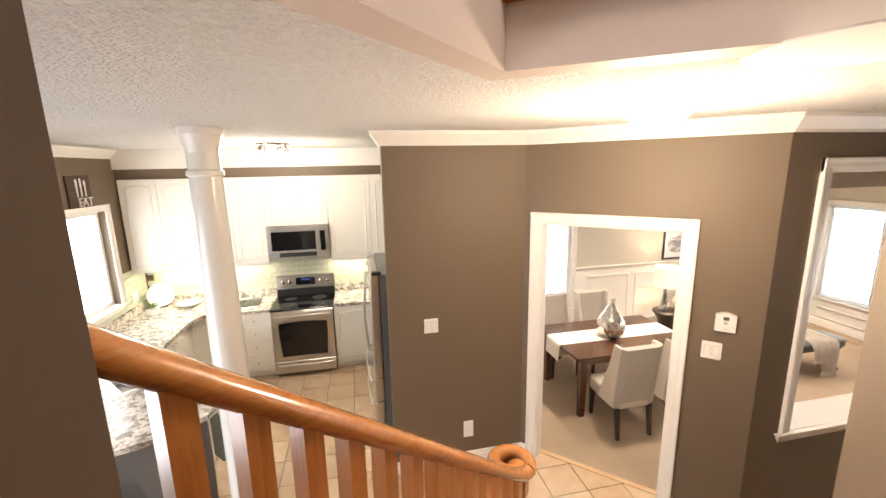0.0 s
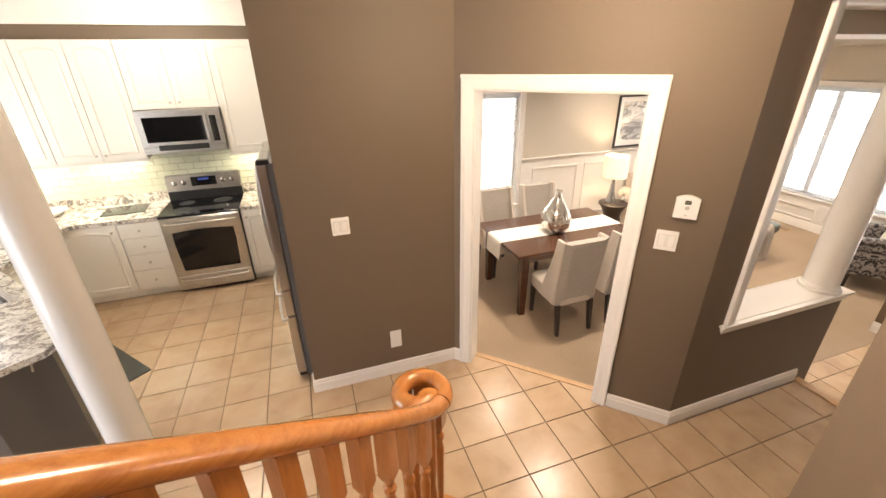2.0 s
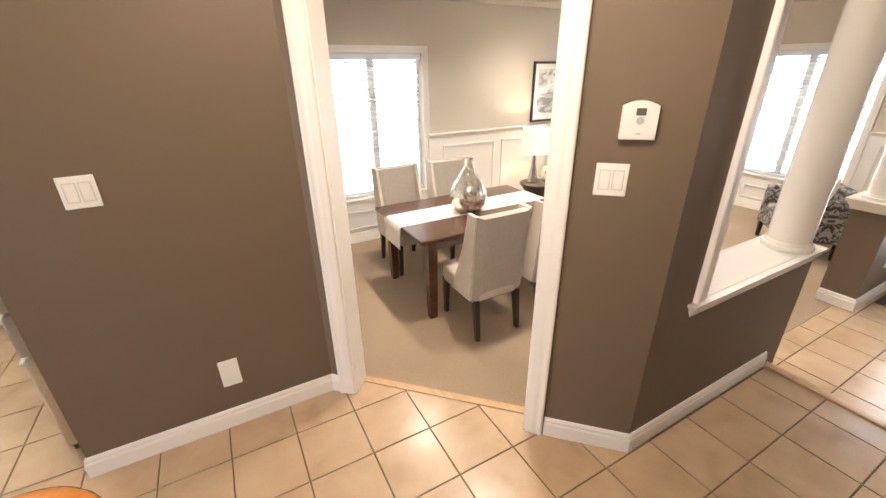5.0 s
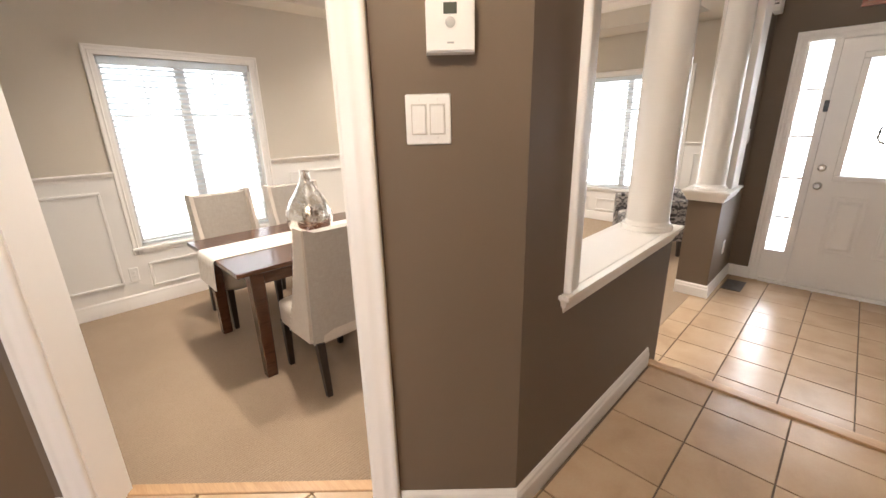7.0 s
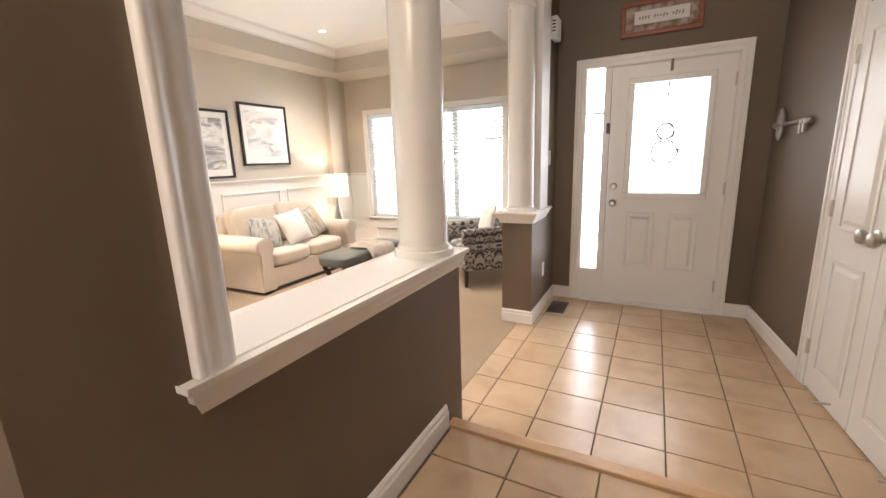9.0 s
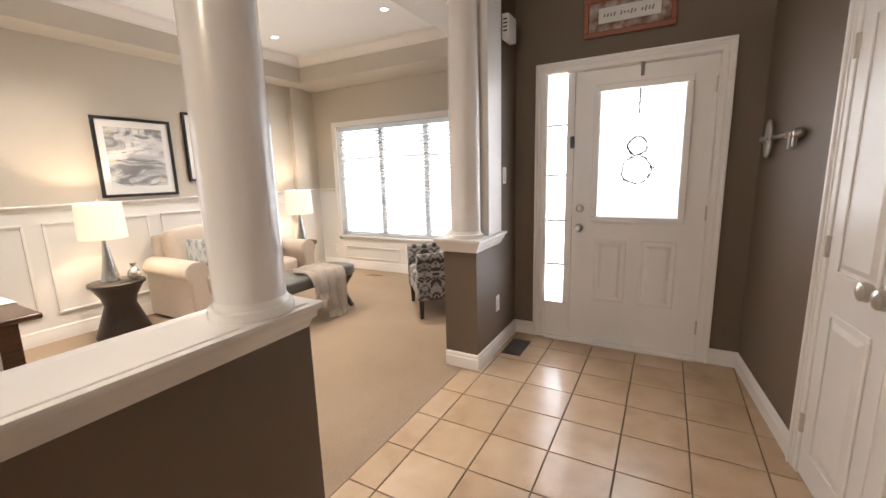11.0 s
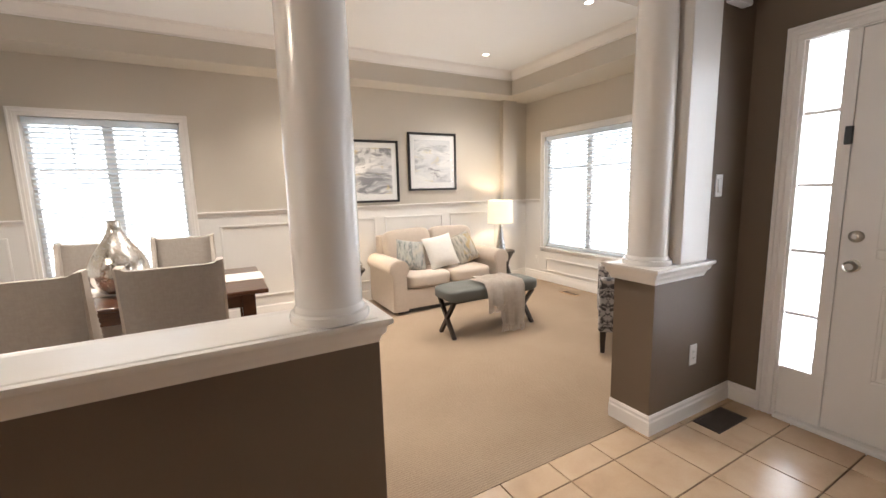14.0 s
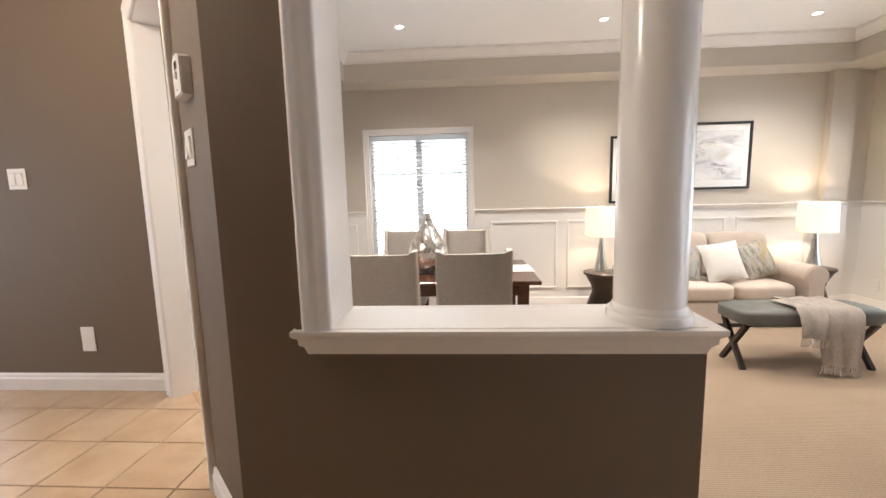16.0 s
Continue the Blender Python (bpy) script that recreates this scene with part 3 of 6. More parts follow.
column("column", 3.645, 1.885, 0.785, 2.562, 0.106, "white glossy round column standing on the half wall")
column("column", 5.435, 1.985, 0.75, 2.562, 0.105, "white glossy round column standing on the post cap")
column("column", -1.135, 2.71, 0.0, CEIL, 0.110, "white round column at the end of the kitchen peninsula")
tagged(part("pilaster", box(5.52, 5.775, 1.845, 2.125, 0.75, 2.60, 0.004), M["trim"]), "white flat pilaster behind the post column", "pilaster", kind="structure")

# ---- stairs ----
stair = thing("staircase", ST, "honey oak staircase with turned balusters and a scrolled handrail", "staircase")
RISE, RUN, S0 = 0.185, 0.215, 1.56
for i in range(7):
    s1 = S0 - RUN * i
    z = RISE * (i + 1)
    part("tread", box(s1 - RUN - 0.02, s1 + 0.025, -0.455, 0.66, z - 0.03, z, 0.006), M["oak"], stair)
    part("riser", box(s1 - 0.02, s1, -0.455, 0.65, z - RISE, z - 0.03), M["trim"], stair)
part("landing", box(-1.6, S0 - RUN * 7 + 0.025, -0.455, 0.58, RISE * 8 - 0.04, RISE * 8, 0.005), M["oak"], stair)
part("riser", box(S0 - RUN * 7 - 0.02, S0 - RUN * 7, -0.455, 0.58, RISE * 7, RISE * 8 - 0.04), M["trim"], stair)
RS, RY, RZ = 1.33, 0.622, 1.205           # the rail's lower end
SLOPE = RISE / RUN


def rail_z(s):
    return RZ + (RS - s) * SLOPE


prof = []
for k in range(20):
    a = 2 * math.pi * k / 20
    prof.append((0.036 * math.cos(a), 0.037 * math.sin(a) - 0.031))
rail = part("handrail", sweep(prof, [(-0.14, RY, rail_z(-0.14)), (RS - 0.16, RY, rail_z(RS - 0.16)), (RS - 0.02, RY, RZ + 0.03), (RS + 0.05, RY, RZ)]), M["oak_rail"], stair)
smooth(rail, 60)
path = []
for k in range(34):
    a = -math.pi / 2 + k / 33 * math.pi * 1.92
    r = 0.098 - 0.046 * (k / 33) ** 1.3
    path.append((RS + 0.055 + r * math.cos(a), RY + 0.098 + r * math.sin(a), RZ - 0.0))
scroll = sweep(prof, path)
lathe([(0.030, RZ - 0.062), (0.044, RZ - 0.05), (0.048, RZ - 0.03), (0.044, RZ - 0.008), (0.030, RZ)], path[-1][0], path[-1][1], 24, bm=scroll)
smooth(part("scroll", scroll, M["oak_rail"], stair, "scrolled end of the oak handrail"), 60)


def baluster(parent, x, y, z0, z1, name="baluster"):
    """Short square block under the rail, tapering into a turned shaft with a collar."""
    h = z1 - z0
    q = 0.0225
    b = h - 0.235
    bm = lathe([(0.013, 0.0), (0.018, 0.02), (0.018, b * 0.20), (0.011, b * 0.23), (0.019, b * 0.27), (0.012, b * 0.31), (0.014, b * 0.45), (0.0185, b * 0.72), (0.0205, b * 0.84),
                (0.014, b * 0.90), (0.021, b * 0.93), (0.021, b * 0.955), (0.013, b * 0.975), (0.016, b + 0.01)], seg=12)
    top = bmesh.new()
    bmesh.ops.create_cube(top, size=1.0)
    for v in top.verts:
        v.co = Vector((v.co.x * 2 * q, v.co.y * 2 * q, b if v.co.z < 0 else h))
        if v.co.z < h - 0.1:
            v.co.x *= 0.6
            v.co.y *= 0.6
    bmesh.ops.bisect_plane(top, geom=top.verts[:] + top.edges[:] + top.faces[:], plane_co=(0, 0, b + 0.03), plane_no=(0, 0, 1))
    for v in top.verts:
        if abs(v.co.z - b - 0.03) < 1e-5:
            v.co.x, v.co.y = math.copysign(q, v.co.x), math.copysign(q, v.co.y)
    merge(top, bm)
    ob = part(name, moved(bm, Matrix.Translation((x, y, z0))), M["oak"], parent)
    return smooth(ob, 30)


for k in range(16):
    s = RS - 0.0925 - 0.1075 * k
    if s < -0.09:
        break
    step = max(0, math.floor((S0 - s) / RUN) + 1)
    baluster(stair, s, RY, RISE * min(step, 8), rail_z(s) - 0.045)
for k in (6, 11, 16, 21, 26):
    baluster(stair, path[k][0], path[k][1], RISE, RZ - 0.05)
lathe_newel = lathe([(0.024, RISE), (0.026, RISE + 0.3), (0.018, RISE + 0.33), (0.026, RISE + 0.38), (0.016, RISE + 0.5), (0.024, RISE + 0.62), (0.024, RZ - 0.05)], path[-1][0], path[-1][1], 14)
smooth(part("newel", lathe_newel, M["oak"], stair), 40)
bull = lathe([(0.26, 0.0), (0.26, RISE - 0.03), (0.275, RISE - 0.028), (0.275, RISE - 0.004), (0.27, RISE)], RS + 0.06, RY + 0.06, 32)
smooth(part("starting_step", bull, M["oak"], stair), 40)

# ---- windows ----
M["glow"] = glow("overcast_daylight", (0.95, 0.98, 1.0), 1.3)


def blind_vinyl():
    """Thin white vinyl that lets some daylight through."""
    n = Nodes("white_blind_slat")
    n.put(Base_Color=(0.74, 0.76, 0.77), Roughness=0.5)
    tr = n.nt.nodes.new("ShaderNodeBsdfTranslucent")
    tr.inputs["Color"].default_value = (0.82, 0.85, 0.86, 1)
    mx = n.nt.nodes.new("ShaderNodeMixShader")
    mx.inputs[0].default_value = 0.42
    n.link(n.bsdf.outputs[0], mx.inputs[1])
    n.link(tr.outputs[0], mx.inputs[2])
    n.link(mx.outputs[0], n.nt.nodes["Material Output"].inputs["Surface"])
    return n.mat


M["blind"] = blind_vinyl()


def window(name, m, w, h, label, blinds=True, mullions=(0.5,), tilt=22, drop=1.0):
    """Cased window; local x along the wall as seen from the room, y outwards, origin at its lower left."""
    top = thing(name, m, label, "window")
    top["kind"] = "structure"
    c = 0.07
    bm = bmesh.new()
    for inset, width, t in ((0, c, 0.016), (-0.002, 0.018, 0.026), (0.030, 0.012, 0.021)):
        box(inset, inset + width, -t, 0, 0.0, h - inset, 0.003, bm=bm)
        box(w - inset - width, w - inset, -t, 0, 0.0, h - inset, 0.003, bm=bm)
        box(inset, w - inset, -t - 0.0015, 0, h - inset - width, h - inset, 0.003, bm=bm)
    part("casing", bm, M["trim"], top)
    part("window_sill", box(-0.01, w + 0.01, -0.035, 0.10, c - 0.035, c - 0.008, 0.005), M["trim"], top)
    part("apron", box(0.0, w, -0.016, 0, -0.0, c - 0.036, 0.003), M["trim"], top)
    bm = bmesh.new()
    for x0, x1, z0, z1 in ((c - 0.01, c + 0.035, c - 0.01, h - c + 0.01), (w - c - 0.035, w - c + 0.01, c - 0.01, h - c + 0.01)):
        box(x0, x1, 0.075, 0.13, z0, z1, 0.003, bm=bm)
    for z0, z1 in ((c - 0.009, c + 0.04), (h - c - 0.04, h - c + 0.009)):
        box(c, w - c, 0.076, 0.129, z0, z1, 0.003, bm=bm)
    part("window_frame", bm, M["trim"], top)
    xs = [c + 0.035] + [c + (w - 2 * c) * f for f in mullions] + [w - c - 0.035]
    for f in mullions:
        x = c + (w - 2 * c) * f
        part("mullion", box(x - 0.04, x + 0.04, 0.074, 0.131, c, h - c, 0.004), M["trim"], top)
    for a, b in zip(xs, xs[1:]):
        pane = part("pane", box(a, b, 0.10, 0.106, c + 0.03, h - c - 0.03), M["glass"], top)
        pane.visible_shadow = False
        part("glazing_bar", box(a + 0.02, b - 0.02, 0.108, 0.118, h - c - 0.47, h - c - 0.455), M["trim"], top)
        part("glazing_bar", box((a + b) / 2 - 0.007, (a + b) / 2 + 0.007, 0.108, 0.118, h - c - 0.455, h - c - 0.04), M["trim"], top)
    if blinds:
        blind = part("blind", box(c + 0.012, w - c - 0.012, 0.008, 0.062, h - c - 0.065, h - c - 0.004, 0.003), M["blind"], top, "white horizontal blind")
        zb = h - c - (h - 2 * c) * drop + 0.02
        n = int((h - c - 0.08 - zb) / 0.045)
        slat = None
        for i in range(n):
            z = h - c - 0.09 - 0.045 * i
            if slat is None:
                bm = bmesh.new()
                k = 5
                xs2 = (c + 0.018, w - c - 0.018)
                rows = []
                for j in range(k):
                    u = (j / (k - 1) - 0.5) * 0.048
                    rows.append([bm.verts.new((x, u, 0.0025 * math.cos(math.pi * u / 0.05))) for x in xs2])
                for p, q in zip(rows, rows[1:]):
                    bm.faces.new((p[0], p[1], q[1], q[0]))
                bmesh.ops.solidify(bm, geom=bm.faces[:], thickness=0.0022)
                moved(bm, pose(0, 0, 0, tilt))
                slat = part("slat", bm, M["blind"], blind)
                ob = slat
            else:
                ob = new("slat", slat.data)
                ob.parent = blind
            ob.location = (0, 0.036, z)
        part("bottom_rail", box(c + 0.016, w - c - 0.016, 0.016, 0.056, zb - 0.012, zb + 0.006, 0.003), M["blind"], blind)
        for f in (0.12, 0.5, 0.88):
            x = c + (w - 2 * c) * f
            part("cord", box(x - 0.0012, x + 0.0012, 0.0095, 0.011, zb, h - c - 0.06), M["blind"], blind)
    return top


window("window_1", Matrix.Translation((DW[0], 5.52, DW[2])), DW[1] - DW[0], DW[3] - DW[2], "white cased dining window with half-open horizontal blinds", tilt=-20)
window("window_2", Matrix.Translation((7.57, LW[1], LW[2])) @ pose(0, 0, 0, 0, 0, -90), LW[1] - LW[0], LW[3] - LW[2], "wide white cased living room window with horizontal blinds", mullions=(0.3333, 0.6667), tilt=-20)
window("window_3", Matrix.Translation((-2.95, KW[0], KW[2])) @ pose(0, 0, 0, 0, 0, 90), KW[1] - KW[0], KW[3] - KW[2], "white cased kitchen window", blinds=False, mullions=())
for name, m, w, h in (("backdrop_north", pose(2.5, 6.6, 1.3, 90, 0, 0), 7, 6), ("backdrop_east", pose(9.2, 3.0, 1.3, 90, 0, -90), 12, 6), ("backdrop_west", pose(-4.2, 4.6, 1.6, 90, 0, 90), 6, 6)):
    bm = bmesh.new()
    bmesh.ops.create_grid(bm, x_segments=1, y_segments=1, size=0.5)
    for v in bm.verts:
        v.co.x *= w
        v.co.y *= h
    struct(part(name, moved(bm, m), M["glow"]), "bright overcast daylight outside", "backdrop")

# ---- front door ----
fd = thing("door_1", Matrix.Translation((6.14, 0, 0)) @ pose(0, 0, 0, 0, 0, -90), "white panelled front door with a glazed upper half, closed", "door")
fd["kind"] = "structure"
# local x is minus world y, local y is world +x
DL, DR, DB, DT = -1.398, -0.502, -0.164, 1.908
bm = bmesh.new()
gx0, gx1, gz0, gz1 = -1.225, -0.665, 0.83, 1.765
for x0, x1, z0, z1 in ((DL, gx0, DB, DT), (gx1, DR, DB, DT), (gx0, gx1, DB, gz0), (gx0, gx1, gz1, DT)):
    box(x0, x1, 0.020, 0.064, z0, z1, bm=bm)
slab = part("slab", bm, M["trim"], fd)


def raised_panel(parent, x0, x1, z0, z1, y, mat=None, arch=0.0):
    bm = bmesh.new()
    t = 0.018
    for a, b, c, d in ((x0, x1, z0, z0 + t), (x0, x1, z1 - t, z1), (x0, x0 + t, z0 + t, z1 - t), (x1 - t, x1, z0 + t, z1 - t)):
        box(a, b, y - 0.007, y, c, d, 0.003, bm=bm)
    own = bmesh.new()
    bmesh.ops.create_cube(own, size=1.0)
    i = 0.035
    for v in own.verts:
        f = i + (0.022 if v.co.y < 0 else 0)
        v.co = Vector((x0 + f if v.co.x < 0 else x1 - f, y - 0.010 if v.co.y < 0 else y, z0 + f if v.co.z < 0 else z1 - f))
    merge(own, bm)
    return part("panel", bm, mat or M["trim"], parent)


raised_panel(slab, -1.225, -0.995, 0.16, 0.665, 0.020)
raised_panel(slab, -0.895, -0.665, 0.16, 0.665, 0.020)
bm = bmesh.new()
for x0, x1, z0, z1 in ((gx0 - 0.034, gx1 + 0.034, gz1 - 0.012, gz1 + 0.034), (gx0 - 0.034, gx1 + 0.034, gz0 - 0.034, gz0 + 0.012), (gx0 - 0.034, gx0 + 0.012, gz0 + 0.012, gz1 - 0.012), (gx1 - 0.012, gx1 + 0.034, gz0 + 0.012, gz1 - 0.012)):
    box(x0, x1, -0.004, 0.02, z0, z1, 0.009, bm=bm, seg=3)
part("glass_frame", bm, M["trim"], slab)
pane = part("pane", box(gx0, gx1, 0.036, 0.042, gz0, gz1), M["glass"], slab)
pane.visible_shadow = False
M["caming"] = plain("grey_lead_caming", (0.10, 0.10, 0.10), 0.5, 0.3)
gm = (gx0 + gx1) / 2
for z, xa, xb in ((1.20, gx0, gx1), (1.47, gx0, gm - 0.13), (1.47, gm + 0.13, gx1), (1.60, gm - 0.20, gm - 0.09), (1.60, gm + 0.09, gm + 0.20)):
    part("caming", box(xa, xb, 0.044, 0.050, z - 0.003, z + 0.003), M["caming"], slab)
for x in (gm - 0.20, gm + 0.20):
    part("caming", box(x - 0.003, x + 0.003, 0.0445, 0.0505, 1.603, 1.67), M["caming"], slab)
for r0 in (0.075, 0.11):
    pts = [(gm + r0 * math.cos(math.pi * k / 16), 0.047, 1.585 + r0 * math.sin(math.pi * k / 16)) for k in range(17)]
    part("caming", tube(pts, 0.003, 6), M["caming"], slab)
for z, r, lab in ((0.90, 0.026, "satin nickel deadbolt"), (0.75, 0.029, "satin nickel door knob")):
    bm = lathe([(0.032, 0.0), (0.032, 0.006), (0.012, 0.010), (0.012, 0.03), (r, 0.036), (r, 0.052), (r * 0.6, 0.062)] if z < 0.8 else [(0.030, 0.0), (0.030, 0.010), (0.022, 0.016), (0.012, 0.018), (0.012, 0.03)], seg=20)
    smooth(part("door_knob" if z < 0.8 else "deadbolt", moved(bm, Matrix.Translation((-1.34, 0.02, z)) @ pose(0, 0, 0, 90)), M["nickel"], slab, lab), 40)
for z in (0.05, 0.88, 1.72):
    part("hinge", box(-0.512, -0.494, 0.008, 0.021, z - 0.05, z + 0.05, 0.002), M["nickel"], slab, "brass coloured hinge")
# frame, sidelight and casing
bm = bmesh.new()
box(-1.675, -1.60, 0.0, 0.15, LOW, 1.98, bm=bm)
box(-1.455, -1.40, 0.012, 0.15, LOW, 1.93, bm=bm)
box(-0.50, -0.44, 0.0, 0.15, LOW, 1.98, bm=bm)
box(-1.60, -0.50, 0.0, 0.15, 1.91, 1.98, bm=bm)
box(-1.60, -1.455, 0.012, 0.15, LOW, 0.12, bm=bm)
for x0, x1, z0, z1 in ((-1.41, -1.38, LOW, 1.93), (-0.52, -0.49, LOW, 1.93), (-1.38, -0.52, 1.89, 1.93), (-1.38, -0.52, LOW, -0.14)):
    box(x0, x1, 0.068, 0.15, z0, z1, bm=bm)
part("door_frame", bm, M["trim"], fd)
pane = part("sidelight", box(-1.60, -1.455, 0.045, 0.051, 0.12, 1.93), M["frost"], fd, "narrow frosted sidelight")
pane.visible_shadow = False
for z in (0.44, 0.80, 1.16, 1.54):
    part("glazing_bar", box(-1.60, -1.455, 0.018, 0.044, z - 0.009, z + 0.009), M["trim"], fd)
bm = bmesh.new()
for inset, width, t in ((0, 0.075, 0.016), (-0.002, 0.02, 0.027), (0.034, 0.012, 0.021)):
    box(-1.69 + inset, -1.69 + inset + width, -t, 0, LOW, 1.99 - inset, 0.003, bm=bm)
    box(-0.42 - inset - width, -0.42 - inset, -t, 0, LOW, 1.99 - inset, 0.003, bm=bm)
    box(-1.69 + inset, -0.42 - inset, -t - 0.0015, 0, 1.99 - inset - width, 1.99 - inset, 0.003, bm=bm)
part("casing", bm, M["trim"], fd)
part("door_sill", box(-1.60, -0.50, -0.03, 0.15, LOW - 0.01, LOW + 0.025, 0.004), M["trim"], fd)
part("latch", box(-1.425, -1.395, 0.000, 0.02, 1.36, 1.45, 0.003), M["black"], fd, "dark door closer bracket")
# wreath outside the glass
wreath = thing("twig_wreath", Matrix.Translation((6.22, 0.96, 1.23)) @ pose(0, 0, 0, 0, 0, -90), "dark twig wreath of two rings hanging outside the door glass", "wreath")
M["twig"] = plain("grey_brown_twig", (0.24, 0.22, 0.20), 0.9, vary=0.3)
rnd = random.Random(4)
for nm, zc, r in (("upper_ring", 0.128, 0.064), ("lower_ring", -0.045, 0.098)):
    bm = bmesh.new()
    for s in range(4):
        ph = rnd.random() * 6.28
        pts = []
        for k in range(33):
            a = 2 * math.pi * k / 32
            rr = r + 0.005 * math.sin(5 * a + ph) + rnd.uniform(-0.004, 0.004)
            pts.append((rr * math.cos(a), 0.006 * math.cos(4 * a + ph), zc + rr * math.sin(a)))
        tube(pts, 0.0037, 5, bm)
    for k in range(36):
        a = rnd.random() * 6.28
        d = rnd.uniform(-0.6, 0.6)
        p = Vector((r * math.cos(a), 0, zc + r * math.sin(a)))
        tube([p, p + Vector((0.03 * math.cos(a + d), rnd.uniform(-0.01, 0.01), 0.03 * math.sin(a + d)))], 0.002, 4, bm)
    part(nm, bm, M["twig"], wreath)
part("hanging_ribbon", box(-0.006, 0.006, -0.004, 0.0, 0.35, 0.53), M["twig"], wreath)
hook = tagged(part("wreath_hook", box(-0.96, -0.94, -0.012, 0.02, 1.83, 1.915, 0.002), M["twig"], None), "brown metal wreath hook over the door top", "hook")
hook.matrix_basis = Matrix.Translation((6.14, 0, 0)) @ pose(0, 0, 0, 0, 0, -90)

# closet doors in the foyer's south wall
cd = thing("door_2", SOUTH @ Matrix.Translation((1.01, 0, LOW)), "white double closet doors with arched panels, closed", "closet door")
cd["kind"] = "structure"
bm = bmesh.new()
for inset, width, t in ((0, 0.08, 0.018), (-0.002, 0.022, 0.03), (0.034, 0.012, 0.023)):
    box(inset, inset + width, -t, 0, 0, 2.14 - inset, 0.003, bm=bm)
    box(1.10 - inset - width, 1.10 - inset, -t, 0, 0, 2.14 - inset, 0.003, bm=bm)
    box(inset, 1.10 - inset, -t - 0.0015, 0, 2.14 - inset - width, 2.14 - inset, 0.003, bm=bm)
part("casing", bm, M["trim"], cd)
for k in range(2):
    a = 0.083 + k * 0.469
    leaf = part("leaf", box(a, a + 0.465, -0.012, 0.0, 0.012, 2.05, 0.002), M["trim"], cd)
    raised_panel(leaf, a + 0.085, a + 0.38, 0.95, 1.92, -0.012)
    raised_panel(leaf, a + 0.085, a + 0.38, 0.14, 0.80, -0.012)
    kx = a + 0.42 if k == 0 else a + 0.045
    bm = lathe([(0.032, 0.0), (0.032, 0.006), (0.013, 0.012), (0.012, 0.034), (0.026, 0.040), (0.034, 0.055), (0.030, 0.072), (0.012, 0.08)], seg=20)
    smooth(part("door_knob", moved(bm, Matrix.Translation((kx, -0.012, 0.97)) @ pose(0, 0, 0, 90)), M["nickel"], leaf, "satin nickel oval door knob"), 40)
    for z in (0.25, 1.05, 1.82):
        hx = a - 0.004 if k == 0 else a + 0.469
        part("hinge", box(hx - 0.008, hx + 0.008, -0.026, -0.010, z - 0.045, z + 0.045, 0.002), M["nickel"], leaf)
    bm = tube([(a + 0.3 + 0.1 * k, -0.012, 0.06), (a + 0.3 + 0.1 * k, -0.085, 0.058)], 0.006, 8)
    part("door_stop", bm, M["nickel"], leaf)

# ---- kitchen ----
M["backsplash"] = plain("pale_green_glass_tile", (0.58, 0.61, 0.50), 0.12, vary=0.06, grain=12, bump=0.02, coat=0.3)
M["panel_taupe"] = plain("taupe_cabinet_panel", (0.12, 0.105, 0.09), 0.4, vary=0.03)


def door_front(parent, m, w, h, knob=None, arch=False, name="door"):
    """A framed cabinet door or drawer front; local x along, -y out, z up."""
    bm = box(0.002, w - 0.002, -0.019, 0, 0.002, h - 0.002, 0.003)
    d = part(name, bm, M["cabinet"], parent)
    d.matrix_basis = m
    if h > 0.25 and w > 0.2:
        f = 0.058
        bm = bmesh.new()
        own = bmesh.new()
        n = 9
        pts = [(f, f), (w - f, f)]
        for k in range(n):
            u = k / (n - 1)
            pts.append((w - f - (w - 2 * f) * u, h - f - (0.035 * (1 - math.sin(math.pi * u)) if arch else 0)))
        a = [own.verts.new((x, -0.0195, z)) for x, z in pts]
        cx, cz = w / 2, h / 2
        b = [own.verts.new((x + (0.010 if x < cx else -0.010), -0.0255, z + (0.010 if z < cz else -0.010))) for x, z in pts]
        c = [own.verts.new((x + (0.024 if x < cx else -0.024), -0.0205, z + (0.024 if z < cz else -0.024))) for x, z in pts]
        m2 = len(pts)
        for i in range(m2):
            j = (i + 1) % m2
            own.faces.new((a[i], a[j], b[j], b[i]))
            own.faces.new((b[i], b[j], c[j], c[i]))
        merge(own, bm)
        part("panel_moulding", bm, M["cabinet"], d)
    if knob:
        bm = lathe([(0.006, 0.0), (0.005, 0.014), (0.012, 0.02), (0.013, 0.027), (0.007, 0.031)], seg=12)
        smooth(part("knob", moved(bm, Matrix.Translation((knob[0], -0.019, knob[1])) @ pose(0, 0, 0, 90)), M["nickel"], d, "small nickel knob"), 40)
    return d


def cabinet(name, x0, x1, y0, y1, z0, z1, label, group):
    top = thing(name, Matrix.Translation((x0, y0, z0)), label, "cabinet", group)
    part("body", box(0, x1 - x0, 0, y1 - y0, 0, z1 - z0), M["cabinet"], top)
    return top


